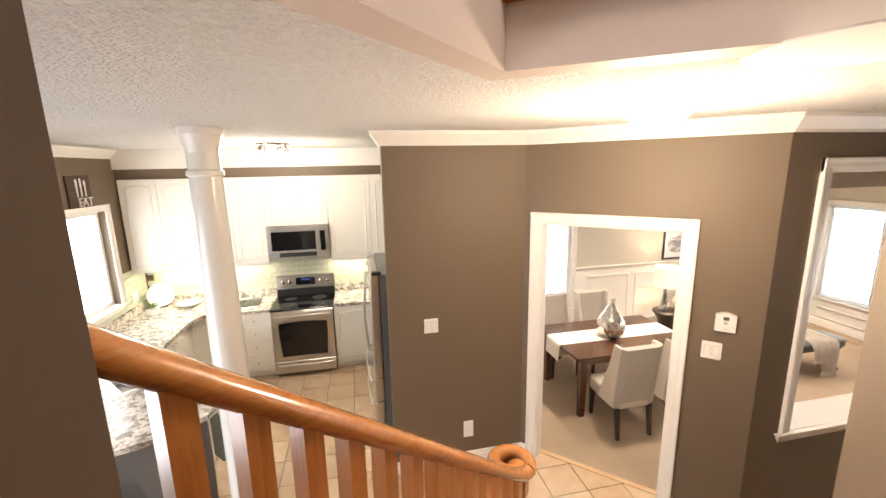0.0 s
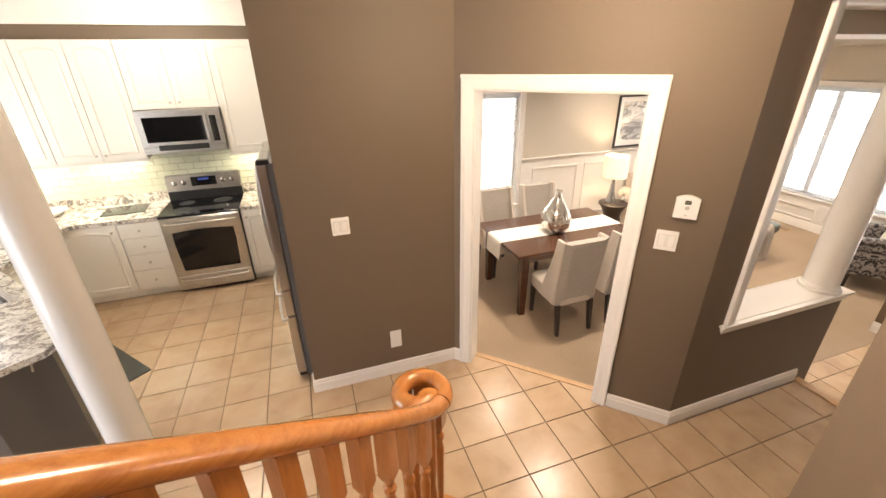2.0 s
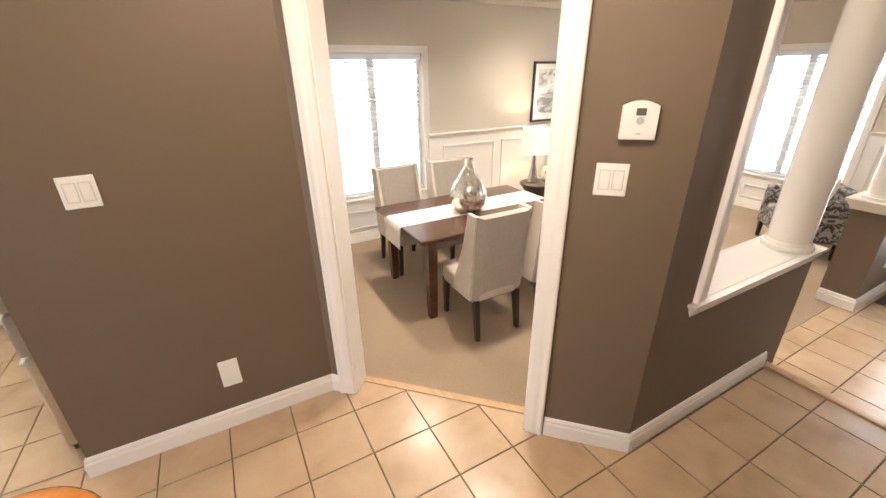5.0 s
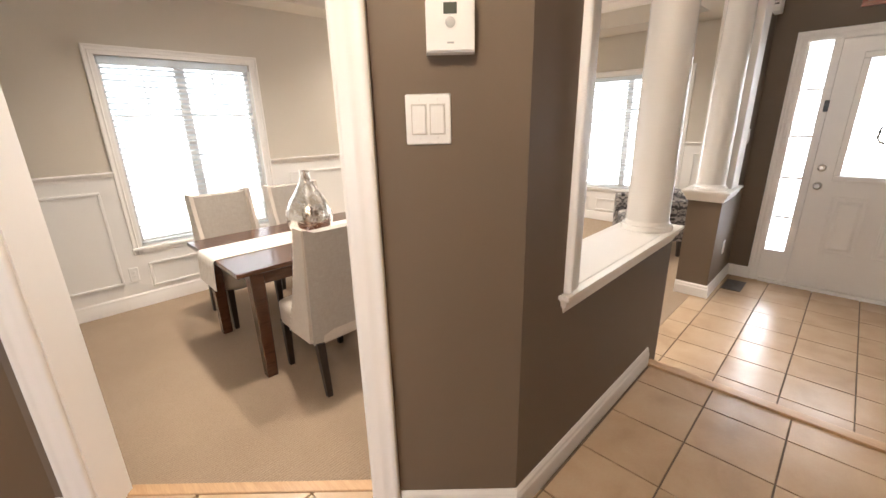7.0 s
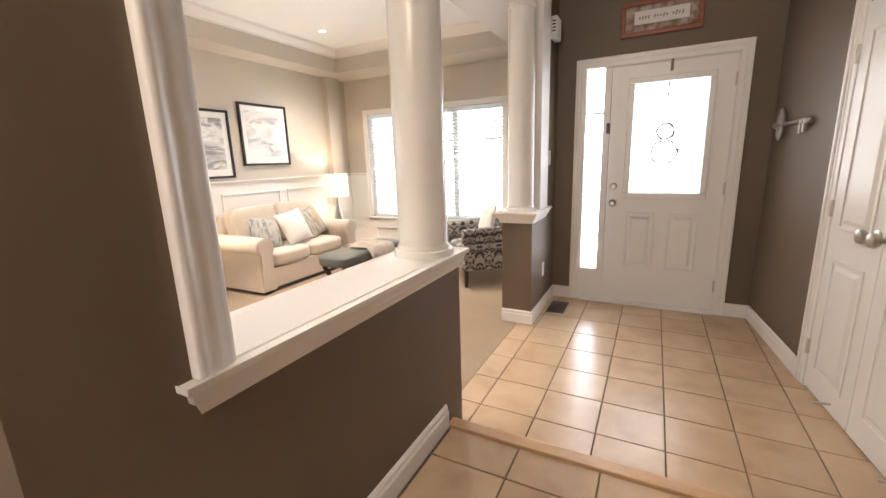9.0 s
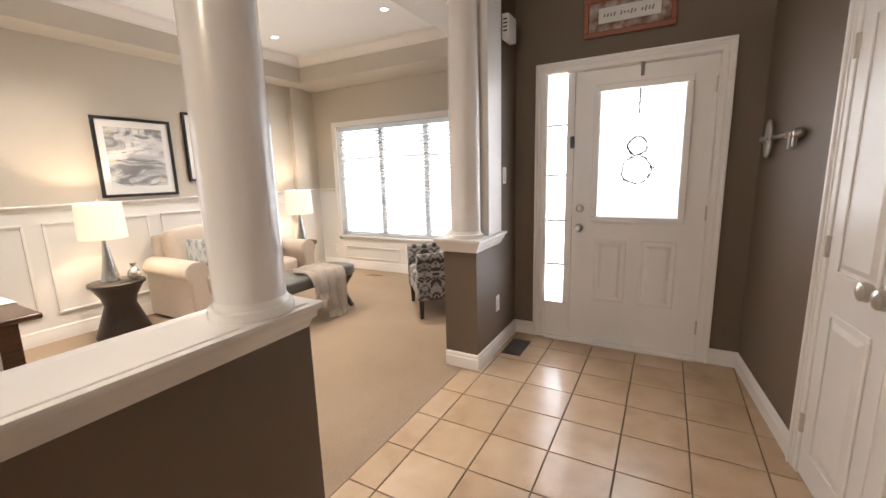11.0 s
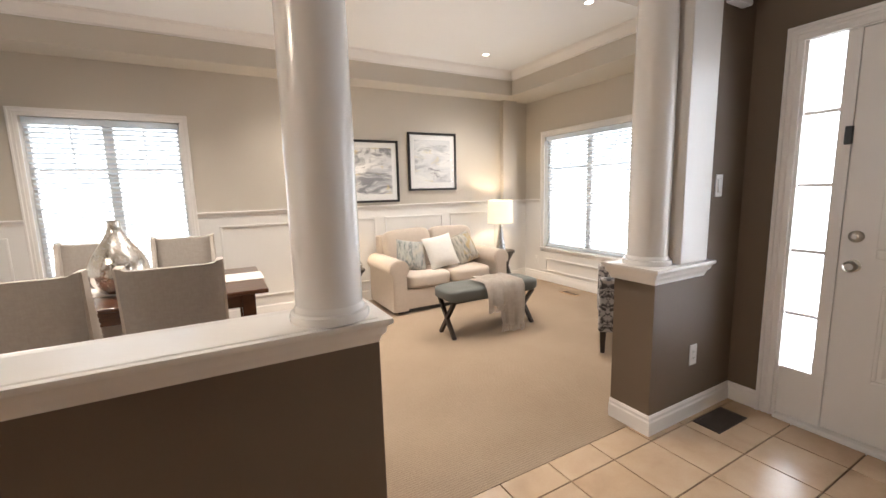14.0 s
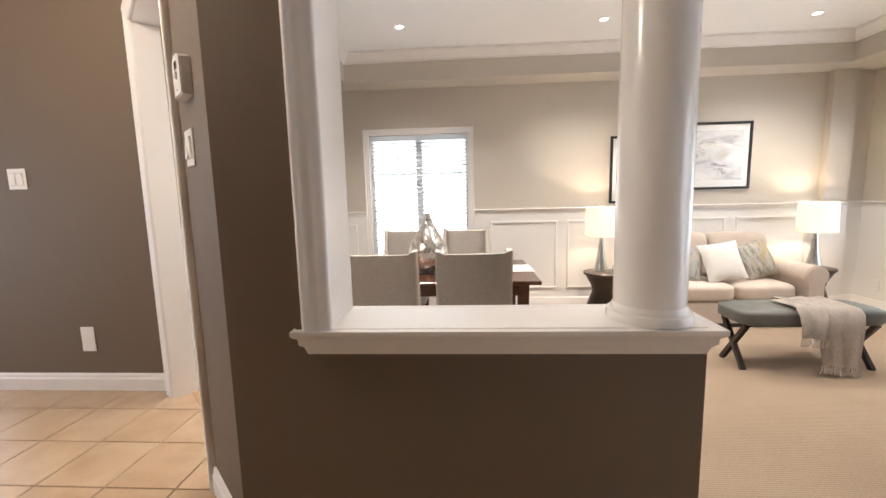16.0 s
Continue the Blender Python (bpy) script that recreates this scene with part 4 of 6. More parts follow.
UP = "white wall cabinets"
for x0, x1, zb, doors in ((-2.93, -2.12, 1.46, 2), (-2.12, -1.345, 1.46, 2), (-1.345, -0.575, 1.935, 2), (-0.575, -0.02, 1.46, 1), (-0.02, 0.55, 1.46, 1)):
    c = cabinet("wall_cabinet", x0 + 0.001, x1 - 0.001, 5.32, 5.648, zb, 2.56, "white wall cabinet with arched panel doors and small knobs", UP)
    w = (x1 - x0 - 0.002) / doors
    for k in range(doors):
        kx = (w - 0.04 if k == 0 else 0.04) if doors == 2 else w - 0.04
        door_front(c, Matrix.Translation((k * w, 0, 0)), w, 2.56 - zb, (kx, 0.06), arch=True)
    if zb < 1.5:
        part("light_valance", box(0.0, x1 - x0 - 0.002, 0.0, 0.018, -0.035, 0.0), M["cabinet"], c)
struct(part("bulkhead", box(-2.95, 0.6, 5.34, 5.65, 2.561, 2.68), M["wall"]), "taupe bulkhead above the wall cabinets", "wall")
struct(part("bulkhead_cove", box(-2.95, 0.6, 5.30, 5.65, 2.68, CEIL), M["trim"]), "white cove above the bulkhead", "moulding")

LO = "white base cabinets"
c = cabinet("base_cabinet", -2.27, -1.735, 5.045, 5.648, 0.10, 0.878, "white base cabinet with one panelled door", LO)
door_front(c, Matrix.Identity(4), 0.535, 0.778, (0.49, 0.70), arch=True)
part("toe_kick", box(0, 0.535, 0.05, 0.07, -0.10, 0), M["cabinet"], c)
c = cabinet("base_cabinet", -1.733, -1.347, 5.045, 5.648, 0.10, 0.878, "white base cabinet with a stack of four drawers", LO)
z = 0.0
for h in (0.235, 0.185, 0.185, 0.17):
    door_front(c, Matrix.Translation((0, 0, z)), 0.386, h, (0.193, h / 2), name="drawer")
    z += h
part("toe_kick", box(0, 0.386, 0.05, 0.07, -0.10, 0), M["cabinet"], c)
c = cabinet("base_cabinet", -0.572, -0.02, 5.045, 5.648, 0.10, 0.878, "white base cabinet beside the range", LO)
door_front(c, Matrix.Identity(4), 0.552, 0.778, (0.05, 0.70), arch=True)
part("toe_kick", box(0, 0.552, 0.05, 0.07, -0.10, 0), M["cabinet"], c)
# west run and angled peninsula below the counter
c = thing("base_cabinet", Matrix.Identity(4), "white base cabinet run along the window wall", "cabinet", LO)
part("body", prism([(-2.94, 5.64), (-2.275, 5.64), (-2.275, 5.045), (-2.26, 4.80), (-2.26, 4.10), (-2.94, 4.10)], 0.10, 0.878), M["cabinet"], c)
part("toe_kick", prism([(-2.94, 5.64), (-2.34, 5.64), (-2.34, 4.05), (-2.94, 4.05)], 0.0, 0.10), M["cabinet"], c)
for k in range(2):
    door_front(c, Matrix.Translation((-2.26, 4.12 + 0.33 * k, 0.10)) @ pose(0, 0, 0, 0, 0, 90), 0.33, 0.77, ((0.29 if k == 0 else 0.04), 0.70), arch=True)
pen = thing("peninsula", Matrix.Identity(4), "angled sink peninsula with a taupe back panel and white doors", "cabinet")
part("body", prism([(-2.94, 4.09), (-2.24, 4.09), (-1.56, 3.30), (-1.42, 2.92), (-1.70, 2.72), (-1.80, 2.72), (-1.80, 3.15), (-2.94, 3.15)], 0.0, 0.878), M["panel_taupe"], pen)
d = Vector((-1.56 + 2.24, 3.30 - 4.09, 0))
ang = math.degrees(math.atan2(d.y, d.x))
for k in range(2):
    w = d.length / 2 - 0.01
    door_front(pen, Matrix.Translation((-1.56, 3.30, 0.10)) @ pose(0, 0, 0, 0, 0, ang + 180) @ Matrix.Translation((0.008 + k * (w + 0.004), 0, 0)), w, 0.77, ((w - 0.04 if k == 0 else 0.04), 0.70), arch=True)
# arched bracket that carries the overhanging counter
arc = [(-2.32 + 0.52 * math.sin(math.radians(9 * k)), 0.28 + 0.53 * math.cos(math.radians(9 * k))) for k in range(11)]
bm = bmesh.new()
ring = [(-1.802, 0.878), (-2.75, 0.878), (-2.75, 0.81)] + arc
va = [bm.verts.new((x, 2.722, z)) for x, z in ring]
vb = [bm.verts.new((x, 2.752, z)) for x, z in ring]
bm.faces.new(va)
bm.faces.new(vb[::-1])
for i in range(len(ring)):
    j = (i + 1) % len(ring)
    bm.faces.new((va[i], vb[i], vb[j], va[j]))
part("arched_bracket", bm, M["panel_taupe"], pen)
# stool pushed under the overhang
st = thing("bar_stool", Matrix.Translation((-2.24, 2.66, 0)), "dark grey padded bar stool pushed under the counter", "stool")
M["stool_pad"] = plain("dark_blue_grey_vinyl", (0.035, 0.042, 0.055), 0.4, vary=0.1)
smooth(part("seat", lathe([(0.10, 0.58), (0.165, 0.585), (0.175, 0.61), (0.165, 0.64), (0.10, 0.65)], seg=32), M["stool_pad"], st), 60)
smooth(part("pedestal", lathe([(0.19, 0.0), (0.19, 0.012), (0.05, 0.03), (0.025, 0.06), (0.025, 0.58)], seg=28), M["chrome"], st), 40)
smooth(part("footring", tube([(0.15 * math.cos(math.pi * k / 14), 0.15 * math.sin(math.pi * k / 14), 0.24) for k in range(29)], 0.010, 8), M["black"], st), 50)
for x, y in ((-1.49, 2.85), (-1.62, 2.76)):
    part("hook", tube([(x, y, 0.80), (x + 0.01, y - 0.02, 0.79), (x + 0.02, y - 0.045, 0.765), (x + 0.025, y - 0.05, 0.785)], 0.005, 8), M["nickel"], pen, "nickel bag hook")

# counters with a cut-out for the sink
CT = [(-2.948, 5.648), (-2.948, 2.46), (-1.80, 2.46), (-1.66, 2.50), (-1.34, 2.74), (-1.30, 2.84), (-1.34, 2.95), (-1.52, 3.30), (-2.19, 4.08), (-2.19, 4.82), (-2.11, 5.00), (-2.02, 5.02), (-1.347, 5.02), (-1.347, 5.648)]
SINKM = Matrix.Translation((-2.20, 3.60, 0)) @ pose(0, 0, 0, 0, 0, -49)
SW, SD = 0.74, 0.44


def in_sink(x, y):
    p = SINKM.inverted() @ Vector((x, y, 0))
    return abs(p.x) < SW / 2 and abs(p.y) < SD / 2


bm = bmesh.new()
outer = [bm.verts.new((x, y, 0.92)) for x, y in CT]
oe = [bm.edges.new((outer[i], outer[(i + 1) % len(outer)])) for i in range(len(outer))]
hole = [bm.verts.new(SINKM @ Vector((sx * SW / 2, sy * SD / 2, 0.92))) for sx, sy in ((-1, -1), (1, -1), (1, 1), (-1, 1))]
he = [bm.edges.new((hole[i], hole[(i + 1) % 4])) for i in range(4)]
bmesh.ops.triangle_fill(bm, use_beauty=True, edges=oe + he)
ext = bmesh.ops.extrude_face_region(bm, geom=bm.faces[:])
for v in [g for g in ext["geom"] if isinstance(g, bmesh.types.BMVert)]:
    v.co.z -= 0.04
ct = tagged(part("countertop", bm, M["granite"]), "speckled brown and white granite countertop with the sink let in", "countertop")
part("backsplash_lip", box(-2.948, -1.347, 5.625, 5.648, 0.9205, 1.02, 0.002), M["granite"], ct)
part("backsplash_lip", box(-2.948, -2.925, 2.60, 5.624, 0.9205, 1.02, 0.002), M["granite"], ct)
ct2 = tagged(part("countertop", box(-0.572, -0.02, 5.02, 5.648, 0.88, 0.92, 0.004), M["granite"]), "short granite countertop beside the range", "countertop")
part("backsplash_lip", box(-0.572, -0.02, 5.625, 5.648, 0.9205, 1.02, 0.002), M["granite"], ct2)

M["sink_steel"] = plain("satin_sink_steel", (0.30, 0.285, 0.265), 0.36, 1.0, vary=0.06)
sink = thing("double_sink", SINKM @ Matrix.Translation((0, 0, 0.92)), "stainless steel double kitchen sink", "sink")
for cx, w in ((-0.19, 0.33), (0.19, 0.33)):
    bm = bmesh.new()
    w2, d2 = w / 2, 0.19
    rings = []
    for z, k in ((0.003, 1.0), (-0.005, 0.97), (-0.15, 0.92), (-0.17, 0.82)):
        ring = []
        for i in range(24):
            a = 2 * math.pi * i / 24
            cxp, syp = math.cos(a), math.sin(a)
            e = 0.45
            ring.append(bm.verts.new((cx + w2 * k * math.copysign(abs(cxp) ** e, cxp), d2 * k * math.copysign(abs(syp) ** e, syp), z)))
        rings.append(ring)
    for p, q in zip(rings, rings[1:]):
        for i in range(24):
            bm.faces.new((p[i], p[(i + 1) % 24], q[(i + 1) % 24], q[i]))
    bm.faces.new(rings[-1])
    smooth(part("bowl", bm, M["sink_steel"], sink), 50)
bm = bmesh.new()
for x0, x1, y0, y1 in ((-0.38, 0.38, 0.185, 0.225), (-0.38, 0.38, -0.225, -0.185), (-0.38, -0.345, -0.185, 0.185), (0.345, 0.38, -0.185, 0.185), (-0.035, 0.035, -0.185, 0.185)):
    box(x0, x1, y0, y1, 0.0, 0.005, bm=bm)
part("rim", bm, M["steel"], sink)
fau = thing("kitchen_faucet", Matrix.Translation((-2.60, 3.68, 0.92)) @ pose(0, 0, 0, 0, 0, 85), "chrome gooseneck kitchen faucet", "faucet")
smooth(part("base", lathe([(0.026, 0), (0.026, 0.01), (0.018, 0.02), (0.017, 0.07)], seg=16), M["chrome"], fau), 40)
pts = [(0, 0, 0.06), (0, 0, 0.19)] + [(0, -0.15 + 0.15 * math.cos(a), 0.19 + 0.12 * math.sin(a)) for a in [math.pi * k / 12 * 1.1 for k in range(1, 13)]]
smooth(part("spout", tube(pts, 0.015, 12), M["chrome"], fau), 50)
smooth(part("spray_head", tube([pts[-1], (pts[-1][0], pts[-1][1] - 0.008, pts[-1][2] - 0.05)], 0.016, 12), M["chrome"], fau), 50)
smooth(part("lever", tube([(0.015, 0, 0.06), (0.07, 0.0, 0.10)], 0.006, 8), M["chrome"], fau), 50)

# range
rg = thing("range", Matrix.Translation((-1.345, 4.985, 0)), "stainless steel electric range with a black glass top", "range")
RW = 0.77
part("body", box(0, RW, 0.03, 0.66, 0.02, 0.895), M["black"], rg)
part("cooktop", box(-0.003, RW + 0.003, 0.0, 0.60, 0.895, 0.915, 0.004), M["oven_glass"], rg, "black glass cooktop")
M["burner"] = plain("grey_burner_mark", (0.03, 0.03, 0.03), 0.3)
for x, y, r in ((0.20, 0.17, 0.10), (0.57, 0.17, 0.085), (0.20, 0.43, 0.08), (0.57, 0.43, 0.10)):
    part("burner", lathe([(r, 0.9152), (r, 0.9158), (r - 0.006, 0.9158), (r - 0.006, 0.9154)], x, y, 32), M["burner"], rg)
od = part("oven_door", box(0.006, RW - 0.006, 0.0, 0.03, 0.215, 0.885, 0.006), M["steel"], rg)
bm = bmesh.new()
pts = [(0.105, 0.275), (RW - 0.105, 0.275), (RW - 0.085, 0.60), (RW - 0.09, 0.70)]
for k in range(9):
    u = k / 8
    pts.append((RW - 0.09 - (RW - 0.18) * u, 0.725 + 0.018 * math.sin(math.pi * u)))
pts.append((0.085, 0.60))
va = [bm.verts.new((x, -0.004, z)) for x, z in pts]
vb = [bm.verts.new((x, 0.006, z)) for x, z in pts]
bm.faces.new(va)
bm.faces.new(vb[::-1])
for i in range(len(pts)):
    j = (i + 1) % len(pts)
    bm.faces.new((va[i], vb[i], vb[j], va[j]))
part("oven_window", bm, M["oven_glass"], od, "black oven window")


def bar_handle(parent, x0, x1, y, z, bow=0.03, r=0.011):
    pts = [(x0, y, z)] + [(x0 + (x1 - x0) * k / 10, y - 0.035 - bow * math.sin(math.pi * k / 10), z) for k in range(11)] + [(x1, y, z)]
    return smooth(part("handle", tube(pts, r, 10), M["steel"], parent), 50)


bar_handle(od, 0.05, RW - 0.05, 0.0, 0.83, 0.012)
dr = part("storage_drawer", box(0.006, RW - 0.006, 0.0, 0.03, 0.04, 0.205, 0.006), M["steel"], rg)
bar_handle(dr, 0.05, RW - 0.05, 0.0, 0.165, 0.012)
bg = part("backguard", box(0.0, RW, 0.595, 0.66, 0.915, 1.195, 0.008), M["steel"], rg)
part("vent_panel", box(0.0, RW, 0.580, 0.597, 0.918, 1.015), M["black"], bg)
part("control_panel", box(0.255, 0.515, 0.588, 0.597, 1.06, 1.165, 0.003), M["oven_glass"], bg)
M["display"] = glow("blue_clock_display", (0.15, 0.25, 1.0), 0.25, (0.02, 0.02, 0.05))
part("display", box(0.33, 0.44, 0.5865, 0.589, 1.125, 1.15), M["display"], bg, "blue lit clock display")
for x in (0.085, 0.18, 0.59, 0.685):
    bm = lathe([(0.027, 0), (0.027, 0.008), (0.021, 0.012), (0.019, 0.03), (0.010, 0.032)], seg=18)
    smooth(part("control_knob", moved(bm, Matrix.Translation((x, 0.596, 1.11)) @ pose(0, 0, 0, 90)), M["chrome"], bg), 40)
# microwave
mw = thing("microwave", Matrix.Translation((-1.342, 5.235, 1.505)), "stainless steel over-the-range microwave", "microwave")
part("body", box(0, 0.765, 0.02, 0.41, 0, 0.428), M["steel"], mw)
md = part("door", box(0.0, 0.765, 0.0, 0.02, 0.07, 0.428, 0.005), M["steel"], mw)
part("window", box(0.055, 0.60, -0.003, 0.004, 0.115, 0.36, 0.003), M["oven_glass"], md, "black microwave window")
part("control_strip", box(0.655, 0.72, -0.003, 0.004, 0.10, 0.36, 0.003), M["oven_glass"], md)
pts = [(0.63, 0.0, 0.11)] + [(0.63, -0.03 - 0.012 * math.sin(math.pi * k / 8), 0.11 + 0.26 * k / 8) for k in range(9)] + [(0.63, 0.0, 0.37)]
smooth(part("handle", tube(pts, 0.010, 10), M["steel"], md), 50)
part("vent_grille", box(0.14, 0.60, -0.002, 0.004, 0.03, 0.085, 0.002), M["black"], mw)
part("lower_trim", box(0, 0.765, 0.0, 0.02, 0.0, 0.068, 0.005), M["steel"], mw)
# fridge, facing west
fr = thing("refrigerator", Matrix.Translation((-0.125, 4.05, 0)) @ pose(0, 0, 0, 0, 0, -90), "stainless steel refrigerator with french doors over freezer drawers", "refrigerator")
M["fridge_side"] = plain("grey_fridge_side", (0.16, 0.16, 0.165), 0.4, vary=0.03)
part("body", box(0, 0.915, 0.075, 0.76, 0.02, 1.76), M["fridge_side"], fr)
for a, b in ((0.003, 0.455), (0.460, 0.912)):
    dd = part("door", box(a, b, 0.0, 0.07, 0.83, 1.755, 0.012, seg=2), M["steel"], fr)
    hx = b - 0.045 if a < 0.1 else a + 0.045
    pts = [(hx, 0.0, 0.92)] + [(hx, -0.035 - 0.025 * math.sin(math.pi * k / 10), 0.92 + 0.74 * k / 10) for k in range(11)] + [(hx, 0.0, 1.66)]
    smooth(part("handle", tube(pts, 0.011, 10), M["steel"], dd), 50)
for z0, z1 in ((0.60, 0.82), (0.05, 0.59)):
    dd = part("freezer_drawer", box(0.003, 0.912, 0.0, 0.07, z0, z1, 0.012, seg=2), M["steel"], fr)
    zz = z1 - 0.06
    pts = [(0.08, 0.0, zz)] + [(0.08 + 0.755 * k / 10, -0.035 - 0.03 * math.sin(math.pi * k / 10), zz) for k in range(11)] + [(0.835, 0.0, zz)]
    smooth(part("handle", tube(pts, 0.011, 10), M["steel"], dd), 50)
part("foot", box(0.03, 0.88, 0.01, 0.06, 0.0, 0.05), M["black"], fr)
part("hinge_cover", box(0.86, 0.915, 0.01, 0.09, 1.756, 1.785, 0.004), M["black"], fr)
box_on = thing("storage_basket", Matrix.Translation((0.30, 3.45, 1.76)), "grey wire basket on top of the refrigerator", "basket")
part("rack", box(-0.16, 0.16, -0.22, 0.22, 0.002, 0.14, 0.02), M["fridge_side"], box_on)
# kitchen odds and ends
pl = thing("decorative_plate", Matrix.Translation((-2.74, 5.49, 0.9205)) @ pose(0, 0, 0, 0, 0, 30), "round white decorative plate standing on the counter", "plate")
M["ceramic"] = plain("white_glazed_ceramic", (0.80, 0.80, 0.77), 0.15, vary=0.02, bump=0.0)
bm = lathe([(0.02, 0), (0.10, 0.004), (0.15, 0.022), (0.152, 0.026), (0.10, 0.010), (0.02, 0.006)], seg=36)
smooth(part("plate", moved(bm, Matrix.Translation((0, 0.03, 0.165)) @ pose(0, 0, 0, 80)), M["ceramic"], pl), 40)
part("stand", box(-0.06, 0.06, -0.02, 0.07, 0.0, 0.018, 0.004), M["dark_wood"], pl)
bo = thing("white_bowl", Matrix.Translation((-2.40, 5.42, 0.9205)), "shallow white serving bowl on the granite counter", "bowl")
smooth(part("bowl", lathe([(0.05, 0), (0.06, 0.006), (0.13, 0.045), (0.15, 0.06), (0.142, 0.06), (0.06, 0.014), (0.01, 0.012)], seg=32), M["ceramic"], bo), 40)
pt = thing("herb_pot", Matrix.Translation((-2.72, 5.20, 0.9205)), "small white pot with a green herb on the counter", "plant")
part("pot", box(-0.06, 0.06, -0.05, 0.05, 0, 0.085, 0.008, seg=2), M["ceramic"], pt)
M["leaf"] = plain("green_herb_leaf", (0.10, 0.20, 0.03), 0.6, vary=0.35, grain=30)
bm = bmesh.new()
rnd = random.Random(7)
for i in range(110):
    p = Vector((rnd.uniform(-0.05, 0.05), rnd.uniform(-0.04, 0.04), 0.085 + rnd.uniform(0.0, 0.06)))
    q = Euler((rnd.uniform(-1, 1), rnd.uniform(-1, 1), rnd.uniform(0, 6.28))).to_matrix()
    vs = [bm.verts.new(p + q @ Vector(c)) for c in ((0, -0.012, 0), (0.007, 0, 0.002), (0, 0.014, 0), (-0.007, 0, 0.002))]
    bm.faces.new(vs)
lf = part("leaves", bm, M["leaf"], pt)
lf["kind"] = "stuff"
cb = tagged(part("glass_cutting_board", moved(box(-0.20, 0.20, -0.15, 0.15, 0, 0.008, 0.002), Matrix.Translation((-1.72, 5.36, 0.921)) @ pose(0, 0, 0, 0, 0, 4)), plain("dark_glass_board", (0.04, 0.05, 0.045), 0.08)), "dark glass cutting board on the granite counter", "cutting board")
mat_rug = thing("kitchen_mat", Matrix.Translation((-1.743, 3.935, 0.0)) @ pose(0, 0, 0, 0, 0, ang), "dark grey anti-fatigue mat on the kitchen tiles", "mat")
part("mat", box(-0.48, 0.48, -0.155, 0.155, -0.003, 0.014, 0.006, seg=2), plain("dark_rubber_mat", (0.055, 0.06, 0.055), 0.7, vary=0.15, grain=150, bump=0.3), mat_rug)
# EAT sign over the kitchen window
sg = thing("kitchen_sign", Matrix.Translation((-2.948, 4.45, 2.295)) @ pose(0, 0, 0, 0, 0, 90), "dark wooden sign with white cutlery and the word EAT", "sign")
part("board", box(0, 0.36, -0.02, 0, 0.0, 0.33, 0.003), wood("dark_barn_board", (0.03, 0.017, 0.012), (0.09, 0.05, 0.035), "Z", 1, 0.7, 0.0), sg)
M["sign_white"] = plain("chipped_white_paint", (0.72, 0.70, 0.66), 0.7, vary=0.08)


def text(name, body, size, m, mat, parent=None, depth=0.002):
    cu = bpy.data.curves.new(name, "FONT")
    cu.body, cu.size, cu.extrude, cu.align_x, cu.align_y = body, size, depth, "CENTER", "CENTER"
    tmp = new(name, cu)
    me = bpy.data.meshes.new_from_object(tmp)
    bpy.data.objects.remove(tmp)
    me.materials.append(mat)
    ob = new(name, me)
    ob.parent = parent
    ob.matrix_basis = m
    return ob


text("lettering", "EAT", 0.13, pose(0.235, -0.026, 0.055, 90), M["sign_white"], sg, 0.006)
for i, x in enumerate((0.13, 0.195, 0.26)):
    bm = box(x - 0.008, x + 0.008, -0.028, -0.020, 0.115, 0.22, 0.002)
    if i == 1:
        box(x - 0.012, x + 0.014, -0.028, -0.020, 0.21, 0.30, 0.004, bm=bm)
    elif i == 0:
        for dx in (-0.014, -0.004, 0.006):
            box(x + dx, x + dx + 0.006, -0.028, -0.020, 0.225, 0.29, 0.001, bm=bm)
        box(x - 0.014, x + 0.012, -0.028, -0.020, 0.215, 0.235, 0.001, bm=bm)
    else:
        merge(moved(lathe([(0.010, -0.004), (0.022, 0.0), (0.010, 0.004)], seg=14), Matrix.Translation((x, -0.024, 0.25)) @ pose(0, 0, 0, 90) @ Matrix.Diagonal((1, 1.5, 1, 1))), bm)
    part("cutlery", bm, M["sign_white"], sg, "white wooden cutlery shape")
# fixtures on the kitchen ceiling
kf = thing("ceiling_spotlight", Matrix.Translation((-0.98, 4.22, CEIL)) @ pose(0, 0, 0, 0, 0, -10), "chrome four-spot ceiling light with lit bulbs", "ceiling light")
smooth(part("plate", lathe([(0.16, -0.025), (0.165, -0.018), (0.165, -0.005), (0.15, 0.0)], seg=32), M["chrome"], kf), 40)
M["bulb_glow"] = glow("lit_bulb", (1.0, 0.86, 0.62), 14.0)
for k in range(4):
    a = math.pi / 4 + k * math.pi / 2
    px, py = 0.11 * math.cos(a), 0.11 * math.sin(a)
    arm = part("spot_head", tube([(px, py, -0.02), (px * 1.2, py * 1.2, -0.05), (px * 1.35, py * 1.35, -0.085)], [0.008, 0.02, 0.028], 12), M["chrome"], kf)
    bm = lathe([(0.026, 0), (0.033, 0.02), (0.026, 0.05), (0.01, 0.062)], seg=16)
    smooth(part("bulb", moved(bm, Matrix.Translation((px * 1.36, py * 1.36, -0.084)) @ pose(0, 0, 0, 180)), M["bulb_glow"], arm, "lit bulb"), 50)
vt = thing("ceiling_vent", Matrix.Translation((-1.50, 4.70, CEIL)), "white slatted ceiling vent", "vent")
part("frame", box(-0.16, 0.16, -0.085, 0.085, -0.008, 0.0, 0.003), M["plate"], vt)
for k in range(7):
    part("slat", moved(box(-0.135, 0.135, -0.009, 0.009, -0.001, 0.001), Matrix.Translation((0, -0.057 + 0.019 * k, -0.012)) @ pose(0, 0, 0, 30)), M["plate"], vt)

